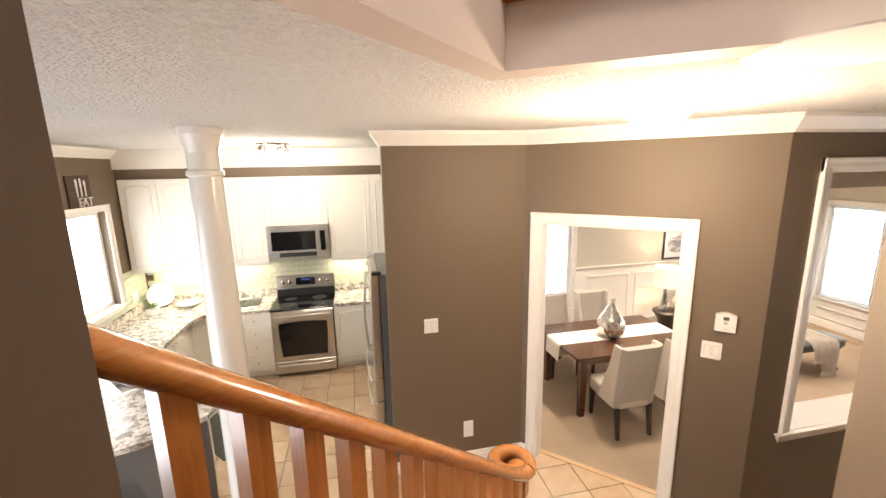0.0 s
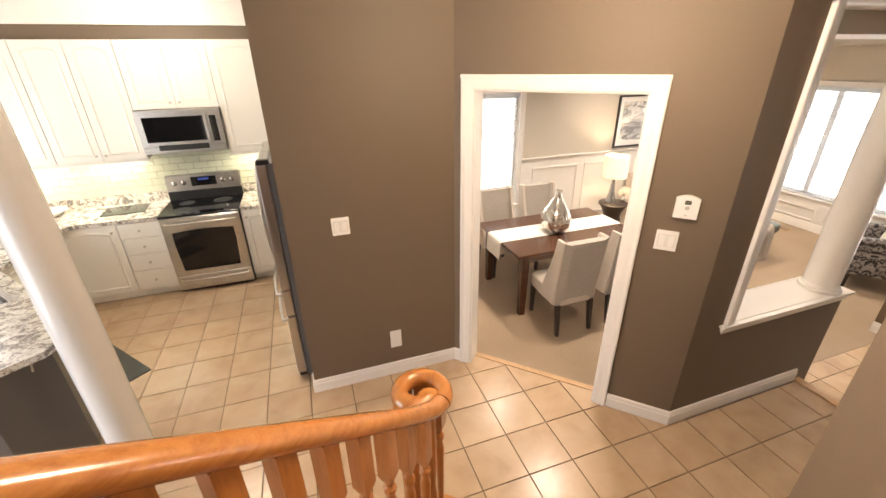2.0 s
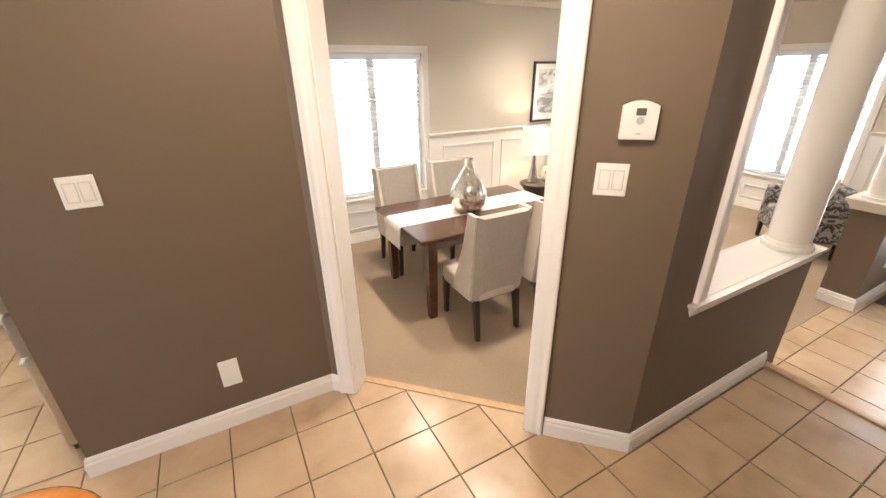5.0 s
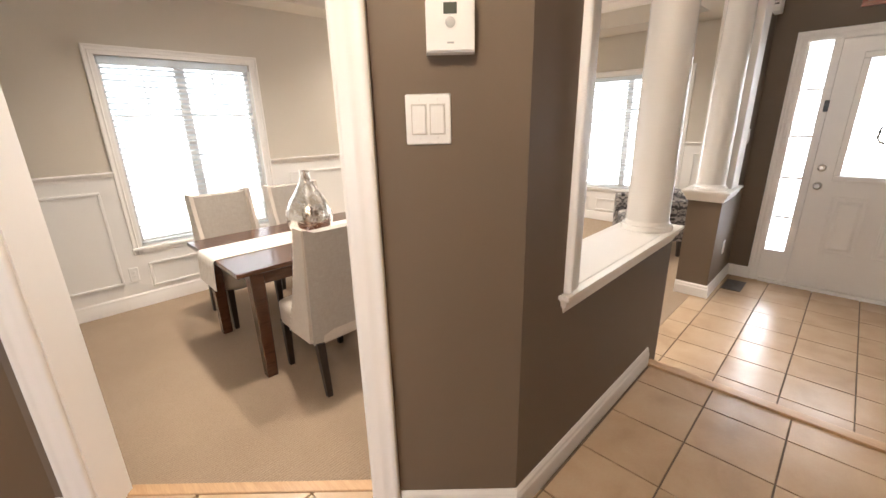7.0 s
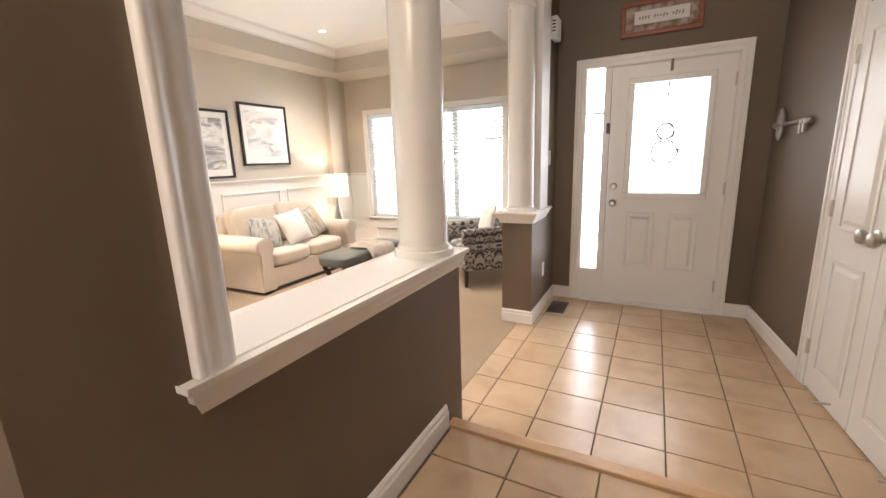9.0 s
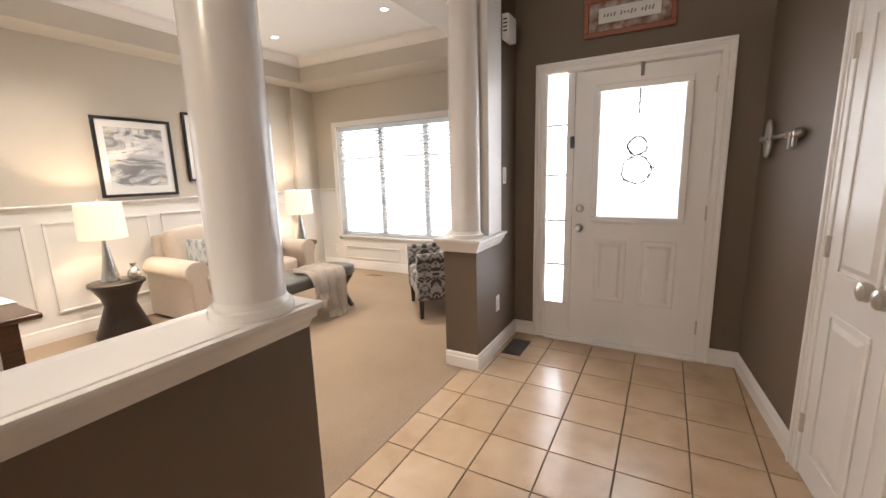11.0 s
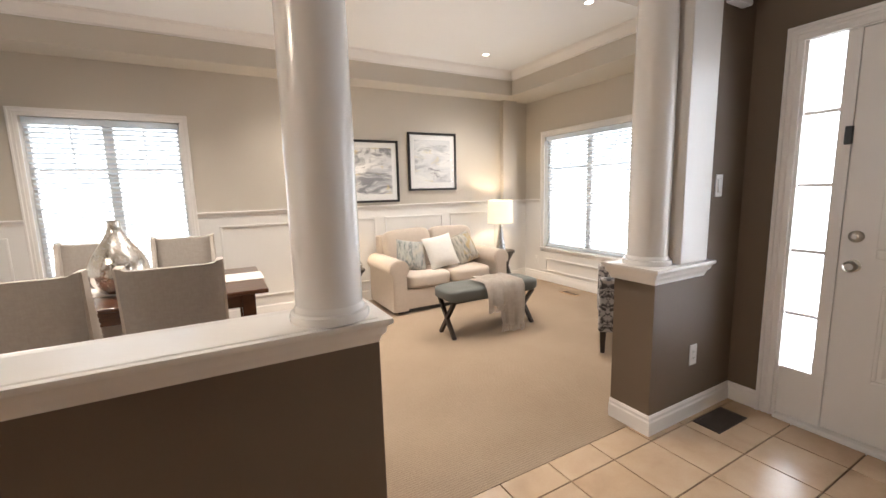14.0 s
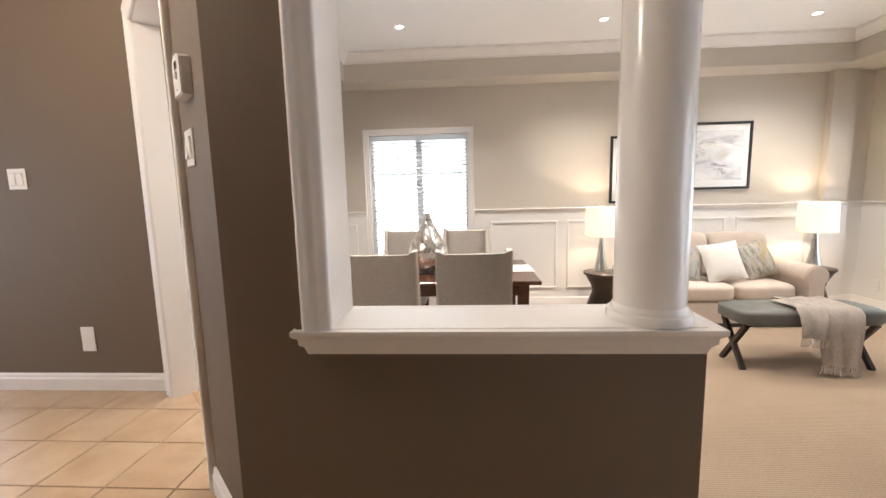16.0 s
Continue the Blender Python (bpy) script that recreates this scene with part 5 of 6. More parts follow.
# ---- hall fixtures ----
hl = thing("flush_ceiling_light", Matrix.Translation((1.13, 1.45, CEIL)), "round flush ceiling light with a lit white glass dome", "ceiling light")
smooth(part("base", lathe([(0.11, -0.012), (0.115, -0.008), (0.115, 0.0)], seg=32), M["plate"], hl), 40)
M["dome"] = glow("lit_opal_glass", (1.0, 0.82, 0.58), 9.0)
smooth(part("dome", lathe([(0.03, -0.105), (0.09, -0.09), (0.13, -0.06), (0.152, -0.025), (0.155, -0.008), (0.12, -0.004)], seg=32), M["dome"], hl, "lit opal glass dome"), 60)
struct(part("ceiling_patch", lathe([(0.24, 0), (0.25, 0.004)], 1.02, 0.62, 40), M["ceiling"])).location = (0, 0, CEIL - 0.004)


def plate(m, gangs, name="light_switch", label="white double rocker light switch"):
    t = thing(name, m, label, "switch" if "switch" in name else "outlet", "wall plates")
    w = 0.118 if gangs == 2 else 0.07 if gangs else 0.09
    h = 0.063 if gangs else 0.08
    part("plate", box(-w / 2, w / 2, -0.006, 0, -h, h, 0.003), M["plate"], t)
    for k in range(gangs):
        x = 0 if gangs == 1 else (-0.024 + 0.048 * k)
        if "switch" in name:
            part("rocker_frame", box(x - 0.0205, x + 0.0205, -0.0066, -0.004, -0.0385, 0.0385), M["plate_gap"], t)
            part("rocker", moved(box(x - 0.0175, x + 0.0175, -0.005, 0.002, -0.0355, 0.0355, 0.002), Matrix.Translation((0, -0.0065, 0)) @ pose(0, 0, 0, 4 if k else -4)), M["plate"], t)
        else:
            for z in (-0.02, 0.02):
                s = part("socket", lathe([(0.016, 0), (0.016, 0.002), (0.014, 0.003)], seg=16), M["plate"], t)
                s.matrix_basis = Matrix.Translation((0, -0.006, z)) @ pose(0, 0, 0, 90)
                for dx in (-0.006, 0.006):
                    part("slot", box(x + dx - 0.001, x + dx + 0.001, -0.0096, -0.008, z - 0.004, z + 0.005), M["black"], t)
        for z in (-0.048, 0.048):
            part("screw", lathe([(0.003, 0), (0.0025, 0.001)], seg=8), M["plate"], t).matrix_basis = Matrix.Translation((x, -0.006, z)) @ pose(0, 0, 0, 90)
    return t


plate(Matrix.Translation((0.346, 2.94, 1.348)), 2)
plate(Matrix.Translation((0.660, 2.94, 0.338)), 0, "blank_wall_plate", "plain white blank wall plate low on the taupe wall")
plate(DIAG @ Matrix.Translation((1.3735, 0, 1.366)), 2)
plate(Matrix.Translation((5.87, 1.86, 1.17)), 1)
plate(Matrix.Translation((5.72, 1.86, 0.19)), 1, "wall_outlet", "white wall outlet on the taupe post")
plate(Matrix.Translation((1.80, 5.51, 0.12)), 1, "wall_outlet", "white wall outlet in the wainscot")
plate(Matrix.Translation((7.56, 5.25, 0.10)) @ pose(0, 0, 0, 0, 0, -90), 1, "wall_outlet", "white wall outlet in the wainscot")
plate(Matrix.Translation((-2.94, 5.30, 1.15)) @ pose(0, 0, 0, 0, 0, 90), 2, "light_switch", "white double light switch on the tiled backsplash")
th = thing("thermostat", DIAG @ Matrix.Translation((1.434, 0, 1.586)), "white programmable thermostat with a small grey display", "thermostat")
bm = bmesh.new()
pts = [(-0.058, -0.065), (0.058, -0.065), (0.058, 0.048)] + [(0.058 - 0.116 * k / 8, 0.048 + 0.017 * math.sin(math.pi * k / 8)) for k in range(1, 8)] + [(-0.058, 0.048)]
va = [bm.verts.new((x, -0.032, z)) for x, z in pts]
vb = [bm.verts.new((x * 1.03, 0, z * 1.03)) for x, z in pts]
bm.faces.new(va)
bm.faces.new(vb[::-1])
for i in range(len(pts)):
    j = (i + 1) % len(pts)
    bm.faces.new((va[i], vb[i], vb[j], va[j]))
bmesh.ops.bevel(bm, geom=[e for e in bm.edges if all(v.co.y < -0.03 for v in e.verts)], offset=0.004, segments=2, affect="EDGES")
part("body", bm, M["plate"], th)
part("display", box(-0.016, 0.016, -0.0335, -0.031, 0.018, 0.042), plain("grey_lcd", (0.10, 0.11, 0.09), 0.2), th, "grey display")
smooth(part("dial", moved(lathe([(0.012, 0), (0.012, 0.003), (0.009, 0.005)], seg=20), Matrix.Translation((0, -0.032, 0.0)) @ pose(0, 0, 0, 90)), plain("grey_button", (0.45, 0.45, 0.44), 0.4), th), 40)
part("mark", box(-0.008, 0.008, -0.033, -0.0315, -0.046, -0.042), plain("grey_print", (0.4, 0.4, 0.4), 0.5), th)
ch = thing("door_chime", Matrix.Translation((5.90, 1.86, 2.13)), "white door chime box high on the foyer wall", "door chime")
part("cover", box(-0.085, 0.085, -0.055, 0, 0, 0.17, 0.010, seg=2), M["plate"], ch)
for k in range(4):
    part("slot", box(-0.086, -0.084, -0.045, -0.015, 0.05 + 0.025 * k, 0.06 + 0.025 * k), M["black"], ch)
fv = thing("floor_vent", Matrix.Translation((5.82, 1.735, LOW)), "brown metal floor vent let into the foyer tiles", "vent")
M["bronze"] = plain("brown_metal", (0.06, 0.042, 0.03), 0.45, 0.4)
part("frame", box(-0.15, 0.15, -0.075, 0.075, -0.002, 0.004, 0.001), M["bronze"], fv)
for k in range(9):
    part("louvre", box(-0.12, 0.12, -0.052 + 0.0125 * k, -0.047 + 0.0125 * k, 0.003, 0.007), M["bronze"], fv)
# family sign above the front door
sn = thing("welcome_sign", Matrix.Translation((6.135, 1.35, 2.115)) @ pose(0, 0, 0, 0, 0, -90), "red brown framed sign with a white script banner above the door", "sign")
M["sign_frame"] = wood("red_brown_sign_wood", (0.15, 0.035, 0.015), (0.30, 0.09, 0.04), "X", 1, 0.4, 0.2)
bm = bmesh.new()
for x0, x1, z0, z1 in ((0, 0.585, 0, 0.035), (0, 0.585, 0.225, 0.26), (0, 0.035, 0.035, 0.225), (0.55, 0.585, 0.035, 0.225)):
    box(x0, x1, -0.024, 0, z0, z1, 0.004, bm=bm)
part("frame", bm, M["sign_frame"], sn)
n = Nodes("mottled_stone_print")
part("backing", box(0.03, 0.555, -0.010, 0, 0.03, 0.23), n.put(Base_Color=n.ramp(n.noise(n.coords(), 14, 4), [(0.35, (0.16, 0.07, 0.045)), (0.5, (0.30, 0.20, 0.15)), (0.65, (0.45, 0.40, 0.36))]), Roughness=0.6), sn)
part("banner", box(0.10, 0.49, -0.020, -0.010, 0.085, 0.185, 0.002), M["sign_white"], sn)
M["ink"] = plain("grey_ink", (0.22, 0.21, 0.20), 0.7)
x = 0.135
rnd = random.Random(3)
for wl in (4, 5, 4):
    for k in range(wl):
        h = rnd.uniform(0.014, 0.034)
        part("script_mark", moved(box(0, 0.010, -0.0212, -0.0195, -h / 2, h / 2), Matrix.Translation((x, 0, 0.135)) @ pose(0, 0, 0, 0, 15, 0)), M["ink"], sn)
        x += 0.0215
    x += 0.022
# key ornament on the foyer wall
ky = thing("key_ornament", SOUTH @ Matrix.Translation((0.40, 0, 1.345)) @ Matrix.Scale(0.88, 4), "large brushed metal key ornament hung on the taupe wall", "wall ornament")
M["pewter"] = plain("antique_pewter", (0.42, 0.40, 0.37), 0.3, 1.0, vary=0.15, grain=25, bump=0.1)
bm = tube([(-0.20, -0.03, 0.0), (0.28, -0.03, 0.0)], 0.014, 12)
smooth(part("shank", bm, M["pewter"], ky), 50)
for x in (-0.13, 0.17, 0.25):
    smooth(part("collar", moved(lathe([(0.012, -0.012), (0.024, -0.004), (0.024, 0.004), (0.012, 0.012)], seg=16), Matrix.Translation((x, -0.03, 0)) @ pose(0, 0, 0, 0, 90, 0)), M["pewter"], ky), 50)
pts = [(-0.20 + 0.055 * math.cos(2 * math.pi * k / 24), -0.03, 0.115 * math.sin(2 * math.pi * k / 24)) for k in range(25)]
smooth(part("bow_ring", tube(pts, 0.012, 10), M["pewter"], ky), 50)
smooth(part("bow_cross", tube([(-0.20, -0.03, -0.10), (-0.20, -0.03, 0.10)], 0.008, 8), M["pewter"], ky), 50)
for x, rr in ((-0.30, 0.026), (0.30, 0.030)):
    smooth(part("end_ball", moved(lathe([(rr * 0.3, -rr), (rr * 0.8, -rr * 0.6), (rr, 0), (rr * 0.8, rr * 0.6), (rr * 0.3, rr)], seg=16), Matrix.Translation((x, -0.03, 0)) @ pose(0, 0, 0, 0, 90, 0)), M["pewter"], ky), 60)
smooth(part("shank_end", tube([(-0.30, -0.03, 0), (-0.20, -0.03, 0)], 0.010, 10), M["pewter"], ky), 50)
part("bit", box(0.17, 0.20, -0.04, -0.02, -0.085, 0.0, 0.004), M["pewter"], ky)
part("bit", box(0.23, 0.26, -0.04, -0.02, -0.075, 0.0, 0.004), M["pewter"], ky)
part("hanger", box(-0.02, 0.02, -0.03, 0.0, -0.004, 0.004), M["pewter"], ky)
# lamps that light the hall and kitchen
bulb("hall_lamp", (1.13, 1.45, 2.52), 70, (1.0, 0.80, 0.57), 0.10)
bulb("kitchen_lamp", (-0.98, 4.22, 2.68), 50, (1.0, 0.88, 0.70), 0.12)
for x in (-2.5, -1.75, -0.30):
    area("undercabinet_light", look((x, 5.47, 1.45), (x, 5.47, 0.9)), 0.45, 0.05, 5, (1.0, 0.88, 0.62))

# ---- dining room ----
TB = Matrix.Translation((2.825, 4.0, LOW))
table = thing("dining_table", TB, "dark walnut rectangular dining table on square tapered legs", "table")
part("tabletop", box(-0.78, 0.78, -0.50, 0.50, 0.722, 0.752, 0.005), M["table_wood"], table)
for s in (-1, 1):
    part("apron", box(-0.66, 0.66, s * 0.42 - 0.012, s * 0.42 + 0.012, 0.63, 0.722), M["table_wood"], table)
    part("apron", box(s * 0.66 - 0.012, s * 0.66 + 0.012, -0.40, 0.40, 0.63, 0.722), M["table_wood"], table)
    for q in (-1, 1):
        bm = bmesh.new()
        bmesh.ops.create_cube(bm, size=1.0)
        for v in bm.verts:
            k = 0.085 if v.co.z > 0 else 0.066
            v.co = Vector((s * 0.655 + v.co.x * k, q * 0.415 + v.co.y * k, 0.722 if v.co.z > 0 else 0.0))
        bmesh.ops.bevel(bm, geom=bm.edges[:], offset=0.004, segments=1, affect="EDGES")
        part("leg", bm, M["table_wood"], table)


def runner_material():
    n = Nodes("quilted_white_runner")
    quilt = n.noise(n.coords((1, 1, 1), (0, 0, 30)), 34, 2, 0.4, 0.8)
    n.bump(quilt, 0.4, 0.004)
    return n.put(Base_Color=n.ramp(quilt, [(0.3, (0.66, 0.62, 0.56)), (0.7, (0.76, 0.72, 0.67))]), Roughness=0.9)


rn = thing("table_runner", TB @ Matrix.Translation((0, 0.03, 0.7535)), "quilted off-white runner laid along the dining table", "table runner")
line = [(0.797, -0.12), (0.793, -0.05), (0.788, -0.006), (0.776, 0.0)] + [(0.776 - 0.0776 * k, 0.0) for k in range(1, 20)] + [(-0.776, 0.0), (-0.788, -0.008), (-0.793, -0.06), (-0.799, -0.14), (-0.802, -0.20)]
bm = bmesh.new()
shells = []
for off in (0.0, 0.004):
    rows = []
    for x, z in line:
        sx = math.copysign(off, x) if z < -0.001 else 0.0
        ripple = 0.004 * (1 - abs(z) / 0.2) if z < -0.02 else 0.0
        rows.append([bm.verts.new((x + sx + ripple * math.sin(u * 2.1), -0.16 + 0.04 * u, z + (off if z > -0.01 else 0.0))) for u in range(9)])
    shells.append(rows)
for rows in shells:
    for a, b in zip(rows, rows[1:]):
        for i in range(8):
            bm.faces.new((a[i], a[i + 1], b[i + 1], b[i]))
lo, hi = shells
for k in range(len(line) - 1):
    for i in (0, 8):
        bm.faces.new((lo[k][i], lo[k + 1][i], hi[k + 1][i], hi[k][i]))
for k in (0, -1):
    for i in range(8):
        bm.faces.new((lo[k][i], lo[k][i + 1], hi[k][i + 1], hi[k][i]))
smooth(part("cloth", bm, runner_material(), rn), 60)


def mercury():
    n = Nodes("mercury_glass")
    v = n.coords()
    spots = n.noise(v, 28, 8, 0.75, 0.6)
    h = n.noise(v, 5, 3)
    col = n.ramp(h, [(0.35, (0.70, 0.66, 0.60)), (0.55, (0.84, 0.83, 0.80)), (0.7, (0.90, 0.90, 0.88))])
    col = n.mix(n.ramp(spots, [(0.62, (0, 0, 0)), (0.80, (1, 1, 1))]), col, (0.55, 0.47, 0.38))
    n.bump(spots, 0.1, 0.001)
    return n.put(Base_Color=col, Metallic=0.95, Roughness=n.ramp(spots, [(0.4, (0.10,) * 3), (0.7, (0.4,) * 3)]))


M["mercury"] = mercury()
vs = thing("mercury_glass_vase", Matrix.Translation((2.745, 3.94, LOW + 0.7615)), "teardrop silver mercury glass vase standing on the table runner", "vase")
smooth(part("body", moved(lathe([(0.06, 0.0), (0.09, 0.006), (0.128, 0.06), (0.143, 0.12), (0.138, 0.17), (0.112, 0.235), (0.072, 0.30), (0.042, 0.355), (0.029, 0.40), (0.031, 0.432), (0.028, 0.432), (0.024, 0.40), (0.02, 0.38)], seg=48), Matrix.Diagonal((1.18, 1.18, 1.10, 1))), M["mercury"], vs), 60)


def dining_chair():
    """Upholstered wing-back chair, facing +y, origin between its feet on the floor."""
    top = thing("dining_chair", Matrix.Identity(4), "oatmeal linen wing-back dining chair with nailhead trim and dark legs", "chair", "chairs round the table")
    own = bmesh.new()
    bmesh.ops.create_cube(own, size=1.0)
    bmesh.ops.subdivide_edges(own, edges=own.edges[:], cuts=6, use_grid_fill=True)
    for v in own.verts:
        c = v.co * 2
        f = (abs(c.x) ** 8 + abs(c.y) ** 8 + abs(c.z) ** 8) ** (1 / 8)
        c = c / f
        z = 0.40 + c.z * 0.085
        y = 0.0 + c.y * 0.255 + 0.02
        x = c.x * 0.245
        if c.z > 0.5:
            z += 0.012 * (1 - c.x * c.x) * (1 - c.y * c.y)
        v.co = Vector((x, y, z))
    smooth(part("seat", own, M["linen"], top), 60)
    # the back leans away; its top edge dips slightly
    own = bmesh.new()
    nx, nz = 10, 10
    front, back = [], []
    for j in range(nz + 1):
        w = j / nz
        z = 0.33 + w * 0.70
        lean = -0.185 - 0.075 * w
        fr, bk = [], []
        for i in range(nx + 1):
            u = i / nx * 2 - 1
            sag = 0.020 * (1 - u ** 10) * w
            half = 0.235 + 0.015 * w
            edge = 1 - 0.35 * max(0, (abs(u) - 0.85) / 0.15) ** 2
            fr.append(own.verts.new((u * half, lean + 0.045 * edge + 0.006 * (1 - u * u), z - sag)))
            bk.append(own.verts.new((u * half * 1.01, lean - 0.042 * edge, z - sag + (0.006 if j == nz else 0))))
        front.append(fr)
        back.append(bk)
    for j in range(nz):
        for i in range(nx):
            own.faces.new((front[j][i], front[j][i + 1], front[j + 1][i + 1], front[j + 1][i]))
            own.faces.new((back[j][i], back[j + 1][i], back[j + 1][i + 1], back[j][i + 1]))
        own.faces.new((front[j][0], front[j + 1][0], back[j + 1][0], back[j][0]))
        own.faces.new((front[j][nx], back[j][nx], back[j + 1][nx], front[j + 1][nx]))
    for i in range(nx):
        own.faces.new((front[nz][i], front[nz][i + 1], back[nz][i + 1], back[nz][i]))
        own.faces.new((front[0][i], back[0][i], back[0][i + 1], front[0][i + 1]))
    smooth(part("backrest", own, M["linen_back"], top), 50)
    for s in (-1, 1):
        own = bmesh.new()
        prof = []
        for j in range(11):
            w = j / 10
            z = 0.345 + w * 0.685
            lean = -0.185 - 0.075 * w
            reach = 0.16 * (1 - w) ** 1.6 + 0.095
            prof.append((z, lean - 0.02, lean + reach))
        inn, out = [], []
        for z, ya, yb in prof:
            inn.append([own.verts.new((s * 0.225, ya + (yb - ya) * k / 4, z)) for k in range(5)])
            out.append([own.verts.new((s * (0.262 - 0.006 * (k == 4)), ya + (yb - ya) * k / 4, z + 0.004)) for k in range(5)])
        for j in range(10):
            for k in range(4):
                own.faces.new((inn[j][k], inn[j][k + 1], inn[j + 1][k + 1], inn[j + 1][k]))
                own.faces.new((out[j][k], out[j + 1][k], out[j + 1][k + 1], out[j][k + 1]))
            own.faces.new((inn[j][4], out[j][4], out[j + 1][4], inn[j + 1][4]))
            own.faces.new((inn[j][0], inn[j + 1][0], out[j + 1][0], out[j][0]))
        for k in range(4):
            own.faces.new((inn[10][k], inn[10][k + 1], out[10][k + 1], out[10][k]))
            own.faces.new((inn[0][k], out[0][k], out[0][k + 1], inn[0][k + 1]))
        wing = smooth(part("wing", own, M["linen"], top), 40)
        nails = bmesh.new()
        for z, ya, yb in prof:
            for dz in (0, 0.034):
                if z + dz < 1.02:
                    m = Matrix.Translation((s * 0.2605, yb - 0.018 - 0.2 * dz * (1 if z < 0.6 else 0.2), z + dz)) @ pose(0, 0, 0, 0, 90 * s, 0)
                    merge(moved(lathe([(0.0065, -0.003), (0.005, 0.002), (0.002, 0.0035)], seg=8), m), nails)
        part("nailhead_trim", nails, M["nickel"], wing, "nickel nailheads")["kind"] = "stuff"
    for sx in (-1, 1):
        for y, sp in ((-0.215, -0.045), (0.235, 0.0)):
            own = bmesh.new()
            bmesh.ops.create_cube(own, size=1.0)
            for v in own.verts:
                hi = v.co.z > 0
                k = 0.052 if hi else 0.036
                v.co = Vector((sx * 0.205 + v.co.x * k, y + (0 if hi else sp) + v.co.y * k, 0.34 if hi else 0.0))
            bmesh.ops.bevel(own, geom=own.edges[:], offset=0.003, segments=1, affect="EDGES")
            part("leg", own, M["dark_wood"], top)
    return top


chair = dining_chair()
NARROW = Matrix.Diagonal((0.925, 1, 1, 1))
for p in chair.children:
    p.data.transform(NARROW)
    for q in p.children:
        q.data.transform(NARROW)
chair.matrix_basis = Matrix.Translation((2.508, 3.37, LOW))
copy_thing(chair, Matrix.Translation((3.106, 3.37, LOW)) @ pose(0, 0, 0, 0, 0, 1))
copy_thing(chair, Matrix.Translation((2.432, 4.66, LOW)) @ pose(0, 0, 0, 0, 0, 181))
copy_thing(chair, Matrix.Translation((3.052, 4.66, LOW)) @ pose(0, 0, 0, 0, 0, 179))

# ---- living room ----
so = thing("loveseat", Matrix.Translation((5.74, 5.06, LOW)), "cream fabric two-seat sofa with rolled arms", "sofa")
# facing -y; width 1.48
part("base", box(-0.70, 0.70, -0.36, 0.36, 0.04, 0.27, 0.015, seg=2), M["sofa"], so)
part("plinth", box(-0.70, 0.70, -0.35, 0.36, 0.0, 0.04), M["black"], so)
for s in (-1, 1):
    c = cushion(0.575, 0.62, 0.17, 0.35, 8, m=Matrix.Translation((s * 0.288, -0.085, 0.35)))
    smooth(part("seat_cushion", c, M["sofa"], so), 60)
    c = cushion(0.62, 0.21, 0.50, 0.05, 8, m=Matrix.Translation((s * 0.312, 0.225, 0.655)) @ pose(0, 0, 0, -12, 2 * s, 0))
    smooth(part("back_cushion", c, M["sofa"], so), 60)
    bm = bmesh.new()
    prof = [(0.115 * math.cos(a), 0.52 + 0.105 * math.sin(a)) for a in [math.pi * (-0.25 + 1.5 * k / 16) for k in range(17)]]
    ring = [(0.78, 0.04)] + [(0.66 + 0.035 + x, z) for x, z in prof] + [(0.60, 0.04)]
    va = [bm.verts.new((s * x, -0.42, z)) for x, z in ring]
    vb = [bm.verts.new((s * x, 0.37, z)) for x, z in ring]
    bm.faces.new(va)
    bm.faces.new(vb[::-1])
    for i in range(len(ring)):
        j = (i + 1) % len(ring)
        bm.faces.new((va[i], va[j], vb[j], vb[i]))
    bmesh.ops.recalc_face_normals(bm, faces=bm.faces)
    bmesh.ops.bevel(bm, geom=[e for e in bm.edges if abs(e.verts[0].co.y - e.verts[1].co.y) < 1e-6], offset=0.012, segments=2, affect="EDGES")
    smooth(part("arm", bm, M["sofa"], so), 50)
part("back_frame", box(-0.68, 0.68, 0.30, 0.40, 0.04, 0.84, 0.04, seg=3), M["sofa"], so)


def pillow_material(name, base, dark, gold):
    n = Nodes(name)
    v = n.coords((1, 1, 0.25))
    a = n.noise(v, 26, 6, 0.7, 1.0)
    b = n.noise(n.coords((1, 1, 0.5)), 9, 4, 0.6, 0.5)
    col = n.ramp(a, [(0.38, dark), (0.5, base), (0.62, shade(base, 1.15))])
    col = n.mix(n.ramp(b, [(0.52, (0, 0, 0)), (0.64, (1, 1, 1))]), col, gold)
    n.bump(n.noise(v, 200, 2), 0.2, 0.001)
    return n.put(Base_Color=col, Roughness=0.9)


M["pillow_grey"] = pillow_material("grey_blue_print", (0.38, 0.38, 0.35), (0.15, 0.17, 0.18), (0.48, 0.44, 0.37))
M["pillow_gold"] = pillow_material("grey_gold_print", (0.42, 0.39, 0.33), (0.19, 0.19, 0.18), (0.42, 0.31, 0.14))
M["pillow_white"] = fabric("white_cotton_weave", (0.78, 0.75, 0.70), (0.68, 0.65, 0.60), 220, 0.3)


